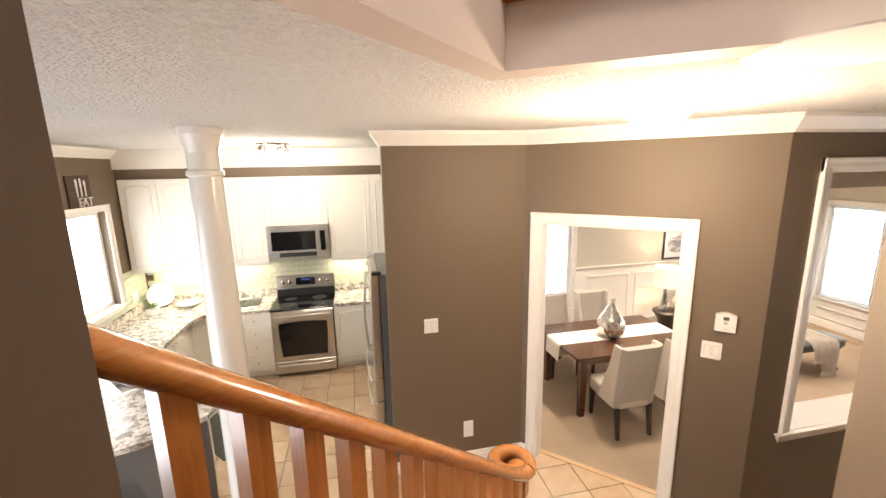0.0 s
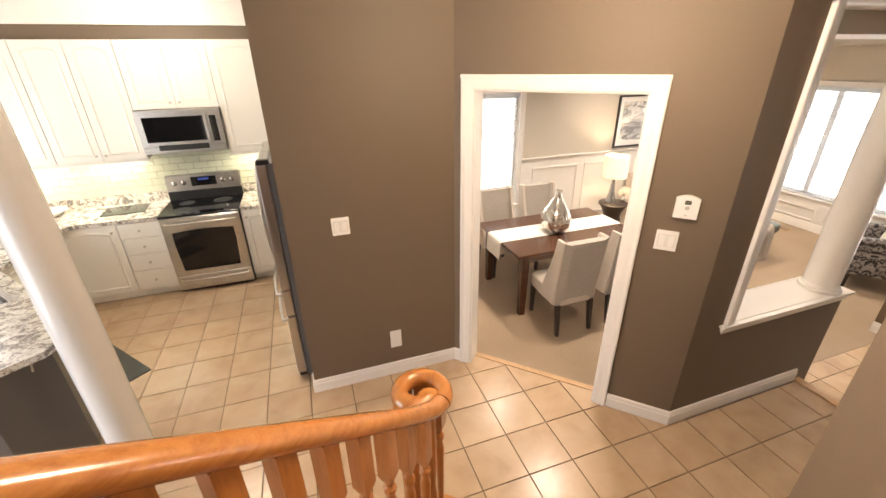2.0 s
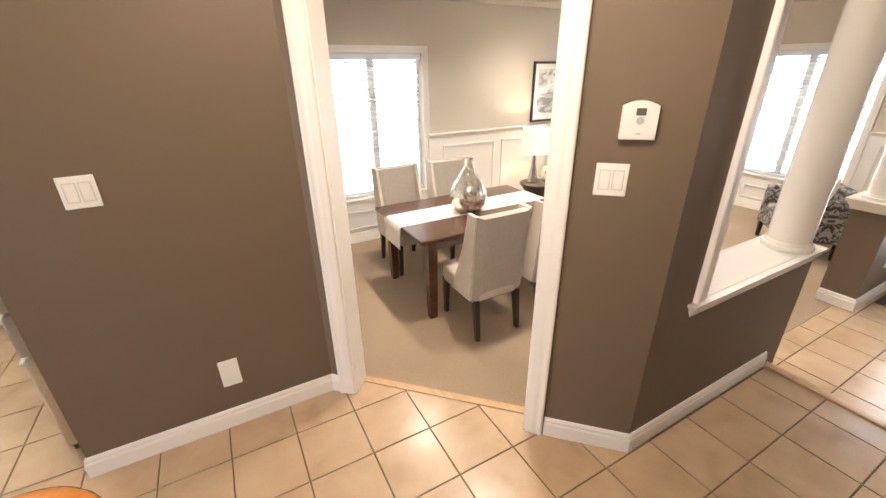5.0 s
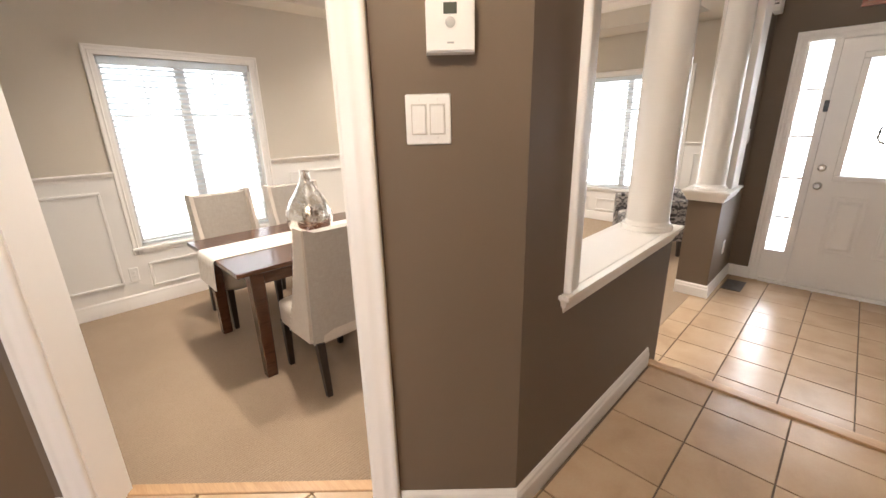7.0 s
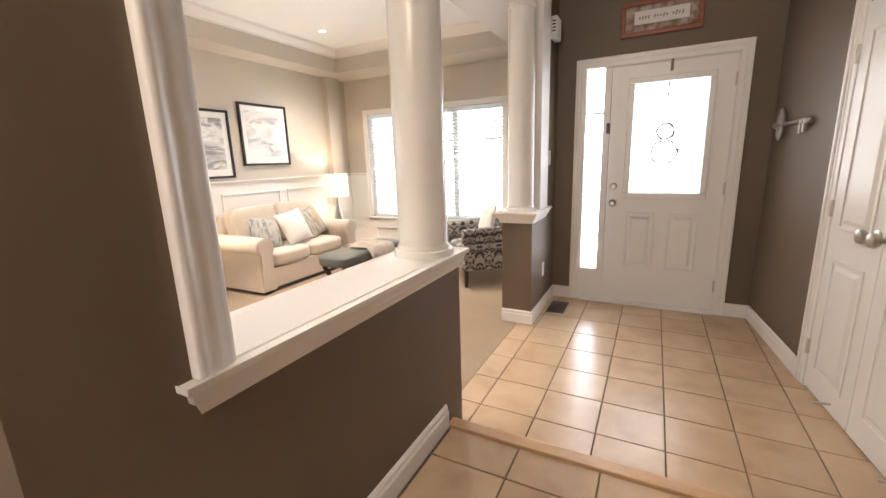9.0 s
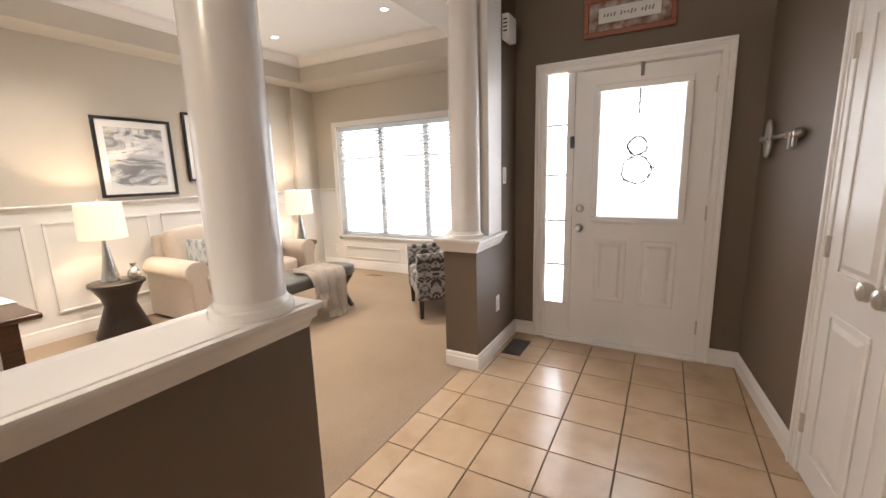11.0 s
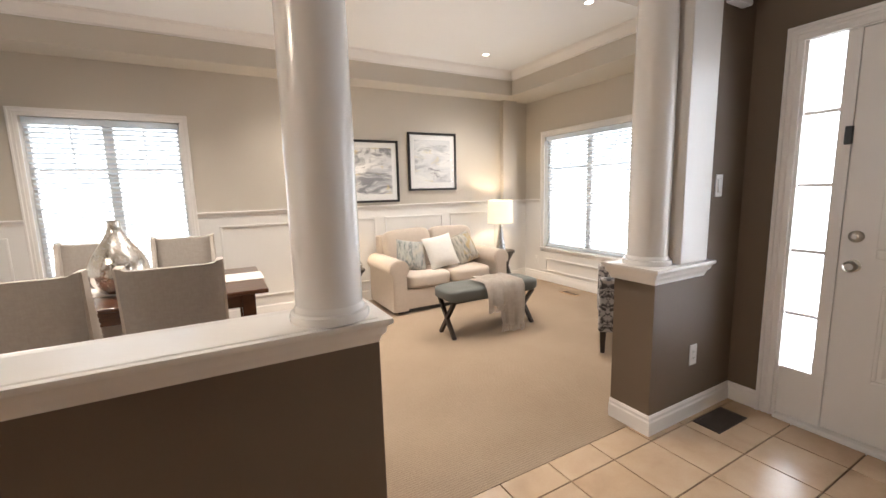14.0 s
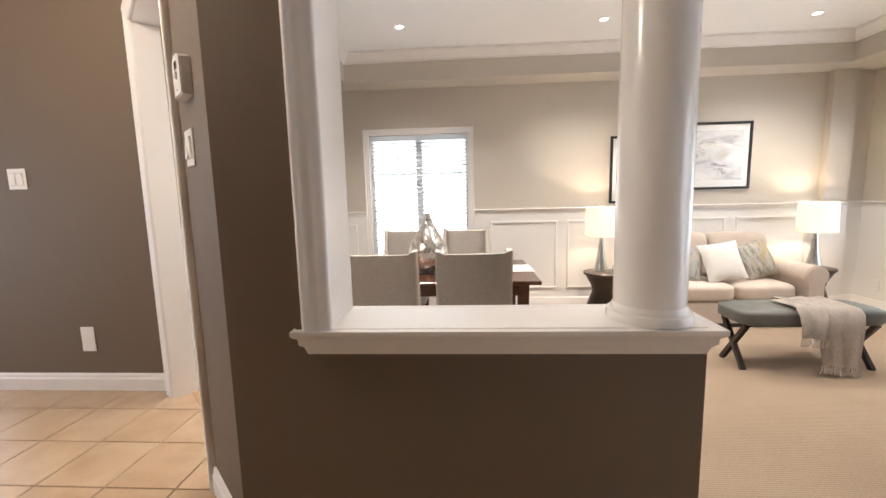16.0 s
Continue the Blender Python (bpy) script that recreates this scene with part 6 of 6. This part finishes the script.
def pillow(m, s, mat, label, t=0.15):
    own = bmesh.new()
    n = 12
    for side in (1, -1):
        g = []
        for j in range(n + 1):
            row = []
            for i in range(n + 1):
                u, w = i / n * 2 - 1, j / n * 2 - 1
                d = max(0.0, (1 - u * u) * (1 - w * w)) ** 0.5
                pinch = 1 - 0.06 * (1 - u * u) * abs(w) ** 3 - 0.06 * (1 - w * w) * abs(u) ** 3
                row.append(own.verts.new((u * s / 2 * pinch, side * t / 2 * d, w * s / 2 * pinch)))
            g.append(row)
        for j in range(n):
            for i in range(n):
                q = (g[j][i], g[j][i + 1], g[j + 1][i + 1], g[j + 1][i])
                own.faces.new(q if side < 0 else q[::-1])
    bmesh.ops.remove_doubles(own, verts=own.verts, dist=1e-5)
    t2 = thing("throw_pillow", m, label, "pillow", "pillows on the sofa")
    smooth(part("cover", own, mat, t2), 70)
    return t2


ZS = LOW + 0.43
pillow(Matrix.Translation((5.34, 4.98, ZS + 0.18)) @ pose(0, 0, 0, -24, 8, -14), 0.38, M["pillow_grey"], "grey and blue patterned square pillow leaning on the sofa")
pillow(Matrix.Translation((5.70, 4.90, ZS + 0.21)) @ pose(0, 0, 0, -24, -7, 4), 0.41, M["pillow_white"], "white woven square pillow in the middle of the sofa")
pillow(Matrix.Translation((6.09, 5.00, ZS + 0.20)) @ pose(0, 0, 0, -24, -14, 12), 0.40, M["pillow_gold"], "grey and gold patterned square pillow on the sofa")


def side_table(m, r, h, label):
    t = thing("side_table", m, label, "side table", "drum side tables")
    smooth(part("pedestal", lathe([(r * 0.98, 0), (r, 0.012), (r * 0.80, h * 0.28), (r * 0.56, h * 0.58), (r * 0.64, h * 0.72), (r * 0.93, h - 0.03)], seg=40), M["dark_wood"], t), 40)
    smooth(part("top", lathe([(r * 0.95, h - 0.03), (r, h - 0.026), (r, h - 0.004), (r * 0.97, h)], seg=40), M["dark_wood"], t), 40)
    return t


n = Nodes("lit_linen_shade")
M["shade"] = n.put(Base_Color=(0.85, 0.80, 0.68), Roughness=0.9, Emission_Color=(1.0, 0.80, 0.50), Emission_Strength=0.6)


def table_lamp(m, label):
    t = thing("table_lamp", m, label, "lamp", "silver table lamps")
    smooth(part("base", lathe([(0.078, 0), (0.080, 0.006), (0.072, 0.02), (0.052, 0.12), (0.034, 0.24), (0.022, 0.35), (0.015, 0.42)], seg=32), plain("satin_silver", (0.50, 0.50, 0.50), 0.25, 1.0, vary=0.05, bump=0.0) if "satin_silver" not in bpy.data.materials else bpy.data.materials["satin_silver"], t), 50)
    bm = bmesh.new()
    n = 40
    rings = []
    for r, z in ((0.178, 0.395), (0.168, 0.71), (0.165, 0.71), (0.175, 0.395)):
        rings.append([bm.verts.new((r * math.cos(2 * math.pi * i / n), r * math.sin(2 * math.pi * i / n), z)) for i in range(n)])
    for k in range(4):
        a, b = rings[k], rings[(k + 1) % 4]
        for i in range(n):
            bm.faces.new((a[i], a[(i + 1) % n], b[(i + 1) % n], b[i]))
    smooth(part("shade", bm, M["shade"], t, "lit cream drum shade"), 40)
    part("harp", tube([(0, 0, 0.42), (0.04, 0, 0.52), (0.03, 0, 0.66), (0, 0, 0.715)], 0.003, 6), M["nickel"], t)
    part("spider", box(-0.15, 0.15, -0.002, 0.002, 0.708, 0.712), M["nickel"], t)
    smooth(part("finial", lathe([(0.004, 0.71), (0.010, 0.73), (0.006, 0.742)], seg=10), M["nickel"], t), 50)
    return t


T1, T2 = (4.57, 5.10), (6.83, 5.19)
TH = 0.51
side_table(Matrix.Translation((*T1, LOW)), 0.215, TH, "dark hourglass wooden side table beside the sofa")
side_table(Matrix.Translation((*T2, LOW)), 0.20, TH, "dark hourglass wooden side table in the corner")
table_lamp(Matrix.Translation((T1[0] - 0.02, T1[1] + 0.05, LOW + TH)), "silver table lamp with a lit cream drum shade")
table_lamp(Matrix.Translation((T2[0], T2[1], LOW + TH)), "silver table lamp with a lit cream drum shade in the corner")
bulb("table_lamp_bulb", (T1[0] - 0.02, T1[1] + 0.05, LOW + TH + 0.57), 16, WARM, 0.03)
bulb("table_lamp_bulb", (T2[0], T2[1], LOW + TH + 0.57), 16, WARM, 0.03)
sv = thing("silver_vase", Matrix.Translation((T1[0] + 0.12, T1[1] - 0.06, LOW + TH)), "small round silver bottle vase on the side table", "vase")
smooth(part("body", lathe([(0.025, 0), (0.045, 0.012), (0.055, 0.045), (0.045, 0.08), (0.022, 0.10), (0.018, 0.125), (0.03, 0.15), (0.024, 0.15)], seg=28), M["mercury"], sv), 60)

# bench with crossed legs and a throw
be = thing("bench", Matrix.Translation((5.63, 3.82, LOW)), "grey leather bench on dark crossed wooden legs", "bench")
c = cushion(1.06, 0.40, 0.13, 0.12, 10, m=Matrix.Translation((0, 0, 0.415)))
smooth(part("seat", c, M["grey_leather"], be), 60)
for s in (-1, 1):
    for a in (-1, 1):
        p0, p1 = Vector((s * 0.465, a * 0.135, 0.0)), Vector((s * 0.465, -a * 0.135, 0.355))
        d = p1 - p0
        bm = box(-0.018, 0.018, -0.018, 0.018, 0, d.length, 0.003)
        moved(bm, Matrix.Translation(p0 + Vector((a * 0.002, 0, 0))) @ d.to_track_quat("Z", "X").to_matrix().to_4x4())
        part("leg", bm, M["dark_wood"], be)


def throw_material():
    n = Nodes("cream_tweed_throw")
    v = n.coords()
    w = n.noise(n.coords((150, 40, 150)), 1.0, 3)
    col = n.mix(0.5, n.ramp(w, [(0.35, (0.42, 0.35, 0.29)), (0.65, (0.70, 0.64, 0.57))]), n.ramp(n.noise(v, 10, 4), [(0.35, (0.52, 0.44, 0.37)), (0.65, (0.68, 0.62, 0.55))]))
    n.bump(w, 0.6, 0.003)
    return n.put(Base_Color=col, Roughness=0.95)


tw = thing("throw_blanket", Matrix.Translation((5.63, 3.82, LOW)), "cream tweed fringed throw draped over the bench", "blanket")
M["throw"] = throw_material()
rnd = random.Random(11)
FALL = [(0.245, 0.30), (0.235, 0.38), (0.212, 0.455), (0.17, 0.489), (0.08, 0.491), (0.0, 0.492), (-0.08, 0.491), (-0.17, 0.489), (-0.213, 0.455), (-0.232, 0.38), (-0.240, 0.28), (-0.246, 0.18), (-0.252, 0.10)]
FLAP = [(0.05, 0.499), (-0.05, 0.500), (-0.12, 0.500), (-0.175, 0.497), (-0.222, 0.458), (-0.243, 0.40), (-0.250, 0.345), (-0.254, 0.30)]


def drape(line, top, foot, folds, fringe_at, name):
    """Cloth that lies over the seat and hangs in folds; top and foot are its edges in x."""
    bm = bmesh.new()
    nx = 24
    rows = []
    for j, (y, z) in enumerate(line):
        w = j / (len(line) - 1)
        hang = max(0.0, (0.48 - z) / 0.4)
        k = hang if y < 0 else 0.0
        x0, x1 = top[0] + (foot[0] - top[0]) * k + 0.01 * math.sin(5 * w), top[1] + (foot[1] - top[1]) * k + 0.012 * math.sin(6 * w + 1)
        row = []
        for i in range(nx + 1):
            u = i / nx
            wave = math.sin(u * folds + 1.4 * w) + 0.4 * math.sin(u * folds * 2.3 + 4 * w)
            out = (0.010 + 0.014 * wave) * min(1.0, hang * 3)
            row.append(bm.verts.new((x0 + (x1 - x0) * u, y + math.copysign(max(0.0, out + 0.006), y), z + (0.0 if hang > 0.05 else 0.004 * (1 + wave)) - 0.03 * hang * u)))
        rows.append(row)
    for a, b in zip(rows, rows[1:]):
        for i in range(nx):
            bm.faces.new((a[i], a[i + 1], b[i + 1], b[i]))
    ends = [[v.co.copy() for v in rows[k]] for k in fringe_at]
    bmesh.ops.solidify(bm, geom=bm.faces[:], thickness=0.006)
    smooth(part(name, bm, M["throw"], tw), 60)
    bm = bmesh.new()
    for e in ends:
        for p in e:
            for k in range(2):
                q = p + Vector((rnd.uniform(-0.006, 0.006), rnd.uniform(-0.004, 0.004), 0.004))
                tube([q, q + Vector((rnd.uniform(-0.006, 0.006), rnd.uniform(-0.006, 0.006), -0.035)), q + Vector((rnd.uniform(-0.014, 0.014), rnd.uniform(-0.01, 0.01), -0.065))], 0.0030, 5, bm)
    part("fringe", bm, M["throw"], tw)["kind"] = "stuff"


drape(FALL, (-0.08, 0.31), (0.0, 0.24), 15, (0, -1), "cloth")
drape(FLAP, (-0.17, 0.05), (-0.17, -0.01), 9, (-1,), "folded_flap")


def damask():
    n = Nodes("grey_damask_fabric")
    v = n.coords()
    # mirrored repeats give the paired scrolls of a damask
    sep = n.nt.nodes.new("ShaderNodeSeparateXYZ")
    n.link(v, sep.inputs[0])
    com = n.nt.nodes.new("ShaderNodeCombineXYZ")
    for i, period in ((0, 0.11), (1, 0.11)):
        pp = n.nt.nodes.new("ShaderNodeMath")
        pp.operation = "PINGPONG"
        pp.inputs[1].default_value = period
        n.link(sep.outputs[i], pp.inputs[0])
        n.link(pp.outputs[0], com.inputs[i])
    n.link(sep.outputs[2], com.inputs[2])
    pat = n.noise(com.outputs[0], 15, 2.5, 0.5, 1.6)
    col = n.ramp(pat, [(0.44, (0.035, 0.031, 0.031)), (0.49, (0.10, 0.09, 0.09)), (0.52, (0.31, 0.28, 0.26)), (0.75, (0.40, 0.37, 0.34))])
    n.bump(n.noise(v, 220, 2), 0.2, 0.001)
    return n.put(Base_Color=col, Roughness=0.85, Sheen_Weight=0.2)


M["damask"] = damask()
ac = thing("armchair", Matrix.Translation((6.45, 2.78, LOW)) @ pose(0, 0, 0, 0, 0, 41), "grey and black damask tub armchair on dark legs", "armchair")
# faces +y
part("seat_base", box(-0.27, 0.27, -0.26, 0.28, 0.20, 0.32, 0.02, seg=2), M["damask"], ac)
smooth(part("seat_cushion", cushion(0.50, 0.55, 0.15, 0.3, 8, m=Matrix.Translation((0, 0.02, 0.385))), M["damask"], ac), 60)
for s in (-1, 1):
    bm = box(-0.05, 0.05, -0.28, 0.29, 0.19, 0.64, 0.025, seg=3)
    for v in bm.verts:
        if v.co.z > 0.5:
            v.co.z += 0.05 * max(0, -v.co.y + 0.1)
        v.co.x += 0.02 * s * (v.co.z - 0.2)
    smooth(part("arm", moved(bm, Matrix.Translation((s * 0.30, 0, 0))), M["damask"], ac), 50)
bm = box(-0.35, 0.35, -0.32, -0.22, 0.19, 0.72, 0.03, seg=3)
for v in bm.verts:
    v.co.y -= 0.10 * (v.co.z - 0.2)
smooth(part("backrest", bm, M["damask"], ac), 50)
for sx in (-1, 1):
    for y in (-0.26, 0.25):
        bm = bmesh.new()
        bmesh.ops.create_cube(bm, size=1.0)
        for v in bm.verts:
            k = 0.05 if v.co.z > 0 else 0.032
            v.co = Vector((sx * 0.30 + v.co.x * k, y + v.co.y * k, 0.21 if v.co.z > 0 else 0.0))
        part("leg", bm, M["dark_wood"], ac)
pw = pillow(Matrix.Translation((6.51, 2.70, LOW + 0.66)) @ pose(0, 0, 0, 0, 0, 41) @ pose(0, 0, 0, 22, 20, 0), 0.38, M["pillow_white"], "white woven pillow standing in the armchair")
pw["group"] = "pillows"


def art_material(name, seed, warm):
    """Broad washes of pale grey with a few dark strokes and a touch of gold low down."""
    n = Nodes(name)
    v = n.coords((1.0, 1, 2.6), (0, 10 + 6 * seed, 0))
    off = n.node("ShaderNodeMapping", Location=(seed * 3.1 + 0.4, 0, seed * 1.7))
    n.link(v, off.inputs["Vector"])
    v = off.outputs["Vector"]
    wash = n.noise(v, 2.6, 6, 0.55, 0.8)
    stroke = n.noise(v, 3.0, 7, 0.6, 1.2)
    gold = n.noise(v, 3.4, 5, 0.6, 0.9)
    col = n.ramp(wash, [(0.32, (0.42, 0.42, 0.44)), (0.45, (0.62, 0.62, 0.62)), (0.6, (0.76, 0.75, 0.73))])
    lo = 0.41 if seed else 0.46
    col = n.mix(n.ramp(stroke, [(lo - 0.07, (1, 1, 1)), (lo + 0.04, (0, 0, 0))]), col, (0.24, 0.24, 0.25))
    col = n.mix(n.ramp(gold, [(0.58, (0, 0, 0)), (0.66, (0.7, 0.7, 0.7))]), col, warm)
    return n.put(Base_Color=col, Roughness=0.5)


def picture(x0, x1, z0, z1, seed, warm, label):
    t = thing("framed_picture", Matrix.Translation((x0, 5.52, z0)), label, "picture", "framed abstract prints")
    w, h = x1 - x0, z1 - z0
    bm = bmesh.new()
    f = 0.028
    for a, b, c, d in ((0, w, 0, f), (0, w, h - f, h), (0, f, f, h - f), (w - f, w, f, h - f)):
        box(a, b, -0.03, 0, c, d, 0.003, bm=bm)
    part("frame", bm, M["black"], t, "black picture frame")
    part("mat", box(f, w - f, -0.014, -0.004, f, h - f), plain("white_picture_mat", (0.78, 0.77, 0.75), 0.8, vary=0.01) if "white_picture_mat" not in bpy.data.materials else bpy.data.materials["white_picture_mat"], t, "white picture mat")
    part("print", box(f + 0.065, w - f - 0.065, -0.0155, -0.012, f + 0.075, h - f - 0.065), art_material("abstract_print_%s" % "ab"[seed], seed, warm), t, "grey and gold abstract landscape print")
    gl = part("glazing", box(f, w - f, -0.019, -0.017, f, h - f), M["glass"], t)
    gl.visible_shadow = False
    return t


picture(4.74, 5.44, 1.055, 1.825, 0, (0.58, 0.47, 0.20), "black framed abstract grey and gold landscape print")
picture(5.58, 6.305, 1.19, 1.945, 1, (0.62, 0.55, 0.36), "black framed abstract pale grey print with gold flecks")

# recessed lights
def downlight(x, y):
    t = thing("recessed_light", Matrix.Translation((x, y, 2.74)), "small white recessed ceiling light, lit", "ceiling light", "recessed lights")
    bm = bmesh.new()
    n = 24
    rings = []
    for r, z in ((0.052, -0.001), (0.050, -0.006), (0.038, -0.006), (0.034, -0.001)):
        rings.append([bm.verts.new((r * math.cos(2 * math.pi * i / n), r * math.sin(2 * math.pi * i / n), z)) for i in range(n)])
    for a, b in zip(rings, rings[1:]):
        for i in range(n):
            bm.faces.new((a[i], a[(i + 1) % n], b[(i + 1) % n], b[i]))
    smooth(part("trim_ring", bm, M["plate"], t), 40)
    part("lens", lathe([(0.034, -0.0025), (0.034, -0.0005)], seg=20), M["bulb_glow"], t, "lit lens")
    bulb("recessed_light_bulb", (x, y, 2.72), 165, (1.0, 0.87, 0.72), 0.05, spot=122)


for x, y in ((2.48, 4.52), (4.34, 4.58), (6.25, 4.68), (6.28, 3.20), (4.36, 3.15), (2.50, 3.20)):
    downlight(x, y)
rv = thing("floor_vent", Matrix.Translation((7.28, 4.30, LOW)) @ pose(0, 0, 0, 0, 0, 90), "beige floor vent in the carpet below the window", "vent")
part("frame", box(-0.14, 0.14, -0.05, 0.05, -0.002, 0.006, 0.002), M["strip"], rv)
for k in range(8):
    part("louvre", box(-0.12 + 0.03 * k, -0.105 + 0.03 * k, -0.035, 0.035, 0.0055, 0.009), M["bronze"], rv)

# ---- laid tiles ----
G = 0.0065


def clip(poly, nx, ny, d):
    """The part of a convex polygon where nx*x + ny*y <= d."""
    out = []
    for i in range(len(poly)):
        a, b = poly[i], poly[(i + 1) % len(poly)]
        fa, fb = nx * a[0] + ny * a[1] - d, nx * b[0] + ny * b[1] - d
        if fa <= 0:
            out.append(a)
        if (fa < 0 < fb) or (fb < 0 < fa):
            t = fa / (fa - fb)
            out.append((a[0] + (b[0] - a[0]) * t, a[1] + (b[1] - a[1]) * t))
    return out


def tile_mesh(poly, h=0.008):
    bm = bmesh.new()
    n = len(poly)
    cx, cy = sum(p[0] for p in poly) / n, sum(p[1] for p in poly) / n
    lo = [bm.verts.new((x, y, -h)) for x, y in poly]
    mid = [bm.verts.new((x, y, -0.0015)) for x, y in poly]
    hi = [bm.verts.new((x + (0.0018 if x < cx else -0.0018), y + (0.0018 if y < cy else -0.0018), 0.0)) for x, y in poly]
    for a, b in ((lo, mid), (mid, hi)):
        for i in range(n):
            j = (i + 1) % n
            bm.faces.new((a[i], a[j], b[j], b[i]))
    bm.faces.new(hi)
    return bm


whole = {}


def lay(parent, PX, PY, gx, gy, x0, x1, y0, y1, z, cuts, skip=None):
    i0, i1 = math.floor((x0 - gx) / PX), math.ceil((x1 - gx) / PX)
    j0, j1 = math.floor((y0 - gy) / PY), math.ceil((y1 - gy) / PY)
    for i in range(i0, i1):
        for j in range(j0, j1):
            ax, ay = gx + i * PX + G / 2, gy + j * PY + G / 2
            full = [(ax, ay), (ax + PX - G, ay), (ax + PX - G, ay + PY - G), (ax, ay + PY - G)]
            poly = full
            for c in cuts:
                if len(c) == 5 and (ay + PY < c[3] or ax + PX < c[4]):
                    continue
                c = c[:3]
                poly = clip(poly, *c) if len(poly) > 2 else poly
            if len(poly) < 3:
                continue
            cx, cy = ax + PX / 2, ay + PY / 2
            if skip and skip(cx, cy):
                continue
            if poly == full:
                if (PX, PY) not in whole:
                    h, k = (PX - G) / 2, (PY - G) / 2
                    whole[PX, PY] = part("tile", tile_mesh([(-h, -k), (h, -k), (h, k), (-h, k)]), M["tile"], parent)
                    ob = whole[PX, PY]
                else:
                    ob = new("tile", whole[PX, PY].data)
                    ob.parent = parent
                ob.location = (ax + (PX - G) / 2, ay + (PY - G) / 2, z)
            else:
                qx, qy = sum(p[0] for p in poly) / len(poly), sum(p[1] for p in poly) / len(poly)
                if max(p[0] for p in poly) - min(p[0] for p in poly) < 0.012 or max(p[1] for p in poly) - min(p[1] for p in poly) < 0.012:
                    continue
                ob = part("tile", tile_mesh([(x - qx, y - qy) for x, y in poly]), M["tile"], parent)
                ob.location = (qx, qy, z)


FLOOR, FOYER = bpy.data.objects["floor"], bpy.data.objects["floor_foyer"]
GX, GY = 0.90, 1.441


def hidden(x, y):
    """Under cabinets, the fridge, the stairs or behind walls, where no tile shows."""
    if y > 5.2 or x < -2.45 or (x > 0.2 and y > 3.2):
        return True
    s, q = (x + y) * S2, (y - x) * S2
    if s < 1.45 and abs(q) < 0.4:
        return True
    return y < -0.3 or (y < 2.4 and x < -0.9) or (x < -0.4 and y < 1.6) or (y < 0.2 and x < 1.2)


lay(FLOOR, 0.3145, 0.316, GX, GY, -2.6, 3.60, -0.4, 5.4, 0.0, [(1, 0, 3.598), (S2, S2, (4.10 + T * 1.414 - 0.045) * S2, 1.80, 0.5)], hidden)
lay(FOYER, 0.3005, 0.3105, 4.095, 1.505, 3.66, 6.2, -0.2, 1.975, LOW, [(-1, 0, -3.664), (0, 1, 1.972), (1, 0, 6.15)])

# backsplash tiles behind the counters
SPL = bpy.data.objects["wall_kitchen_north"]
spm = None
bw, bh = 0.152, 0.0755
for r in range(6):
    for k in range(21):
        x = -2.86 + bw * k + (bw / 2 if r % 2 else 0)
        if x > -0.05:
            continue
        if spm is None:
            spm = part("backsplash_tile", box(-bw / 2 + 0.0015, bw / 2 - 0.0015, -0.008, 0, 0.0015, bh - 0.0015, 0.0015), M["backsplash"], SPL)
            ob = spm
        else:
            ob = new("backsplash_tile", spm.data)
            ob.parent = SPL
        ob.location = (x, 5.649, 1.02 + bh * r)
WSP = bpy.data.objects["wall_kitchen_west"]
ya, yb = KW[0] - 0.003, KW[1] + 0.003
for r in range(6):
    for k in range(20):
        y0 = 2.62 + bw * k + (bw / 2 if r % 2 else 0)
        y1, z0 = min(y0 + bw, 5.62), 1.02 + bh * r
        if y1 - y0 < 0.03:
            continue
        if z0 + bh > KW[2] - 0.005 and y1 > ya and y0 < yb:
            # tiles that meet the window casing are cut
            if z0 < KW[2] - 0.02:
                part("backsplash_tile", box(-2.949, -2.941, max(y0, ya) + 0.0015, min(y1, yb) - 0.0015, z0 + 0.0015, KW[2] - 0.003, 0.0015), M["backsplash"], WSP)
            y0, y1 = (y0, ya) if y0 < ya else (yb, y1) if y1 > yb else (0, 0)
            if y1 - y0 < 0.012:
                continue
        if abs(y1 - y0 - bw) < 1e-6:
            ob = new("backsplash_tile", spm.data)
            ob.parent = WSP
            ob.matrix_basis = Matrix.Translation((-2.949, (y0 + y1) / 2, z0)) @ pose(0, 0, 0, 0, 0, 90)
        else:
            part("backsplash_tile", box(-2.949, -2.941, y0 + 0.0015, y1 - 0.0015, z0 + 0.0015, z0 + bh - 0.0015, 0.0015), M["backsplash"], WSP)
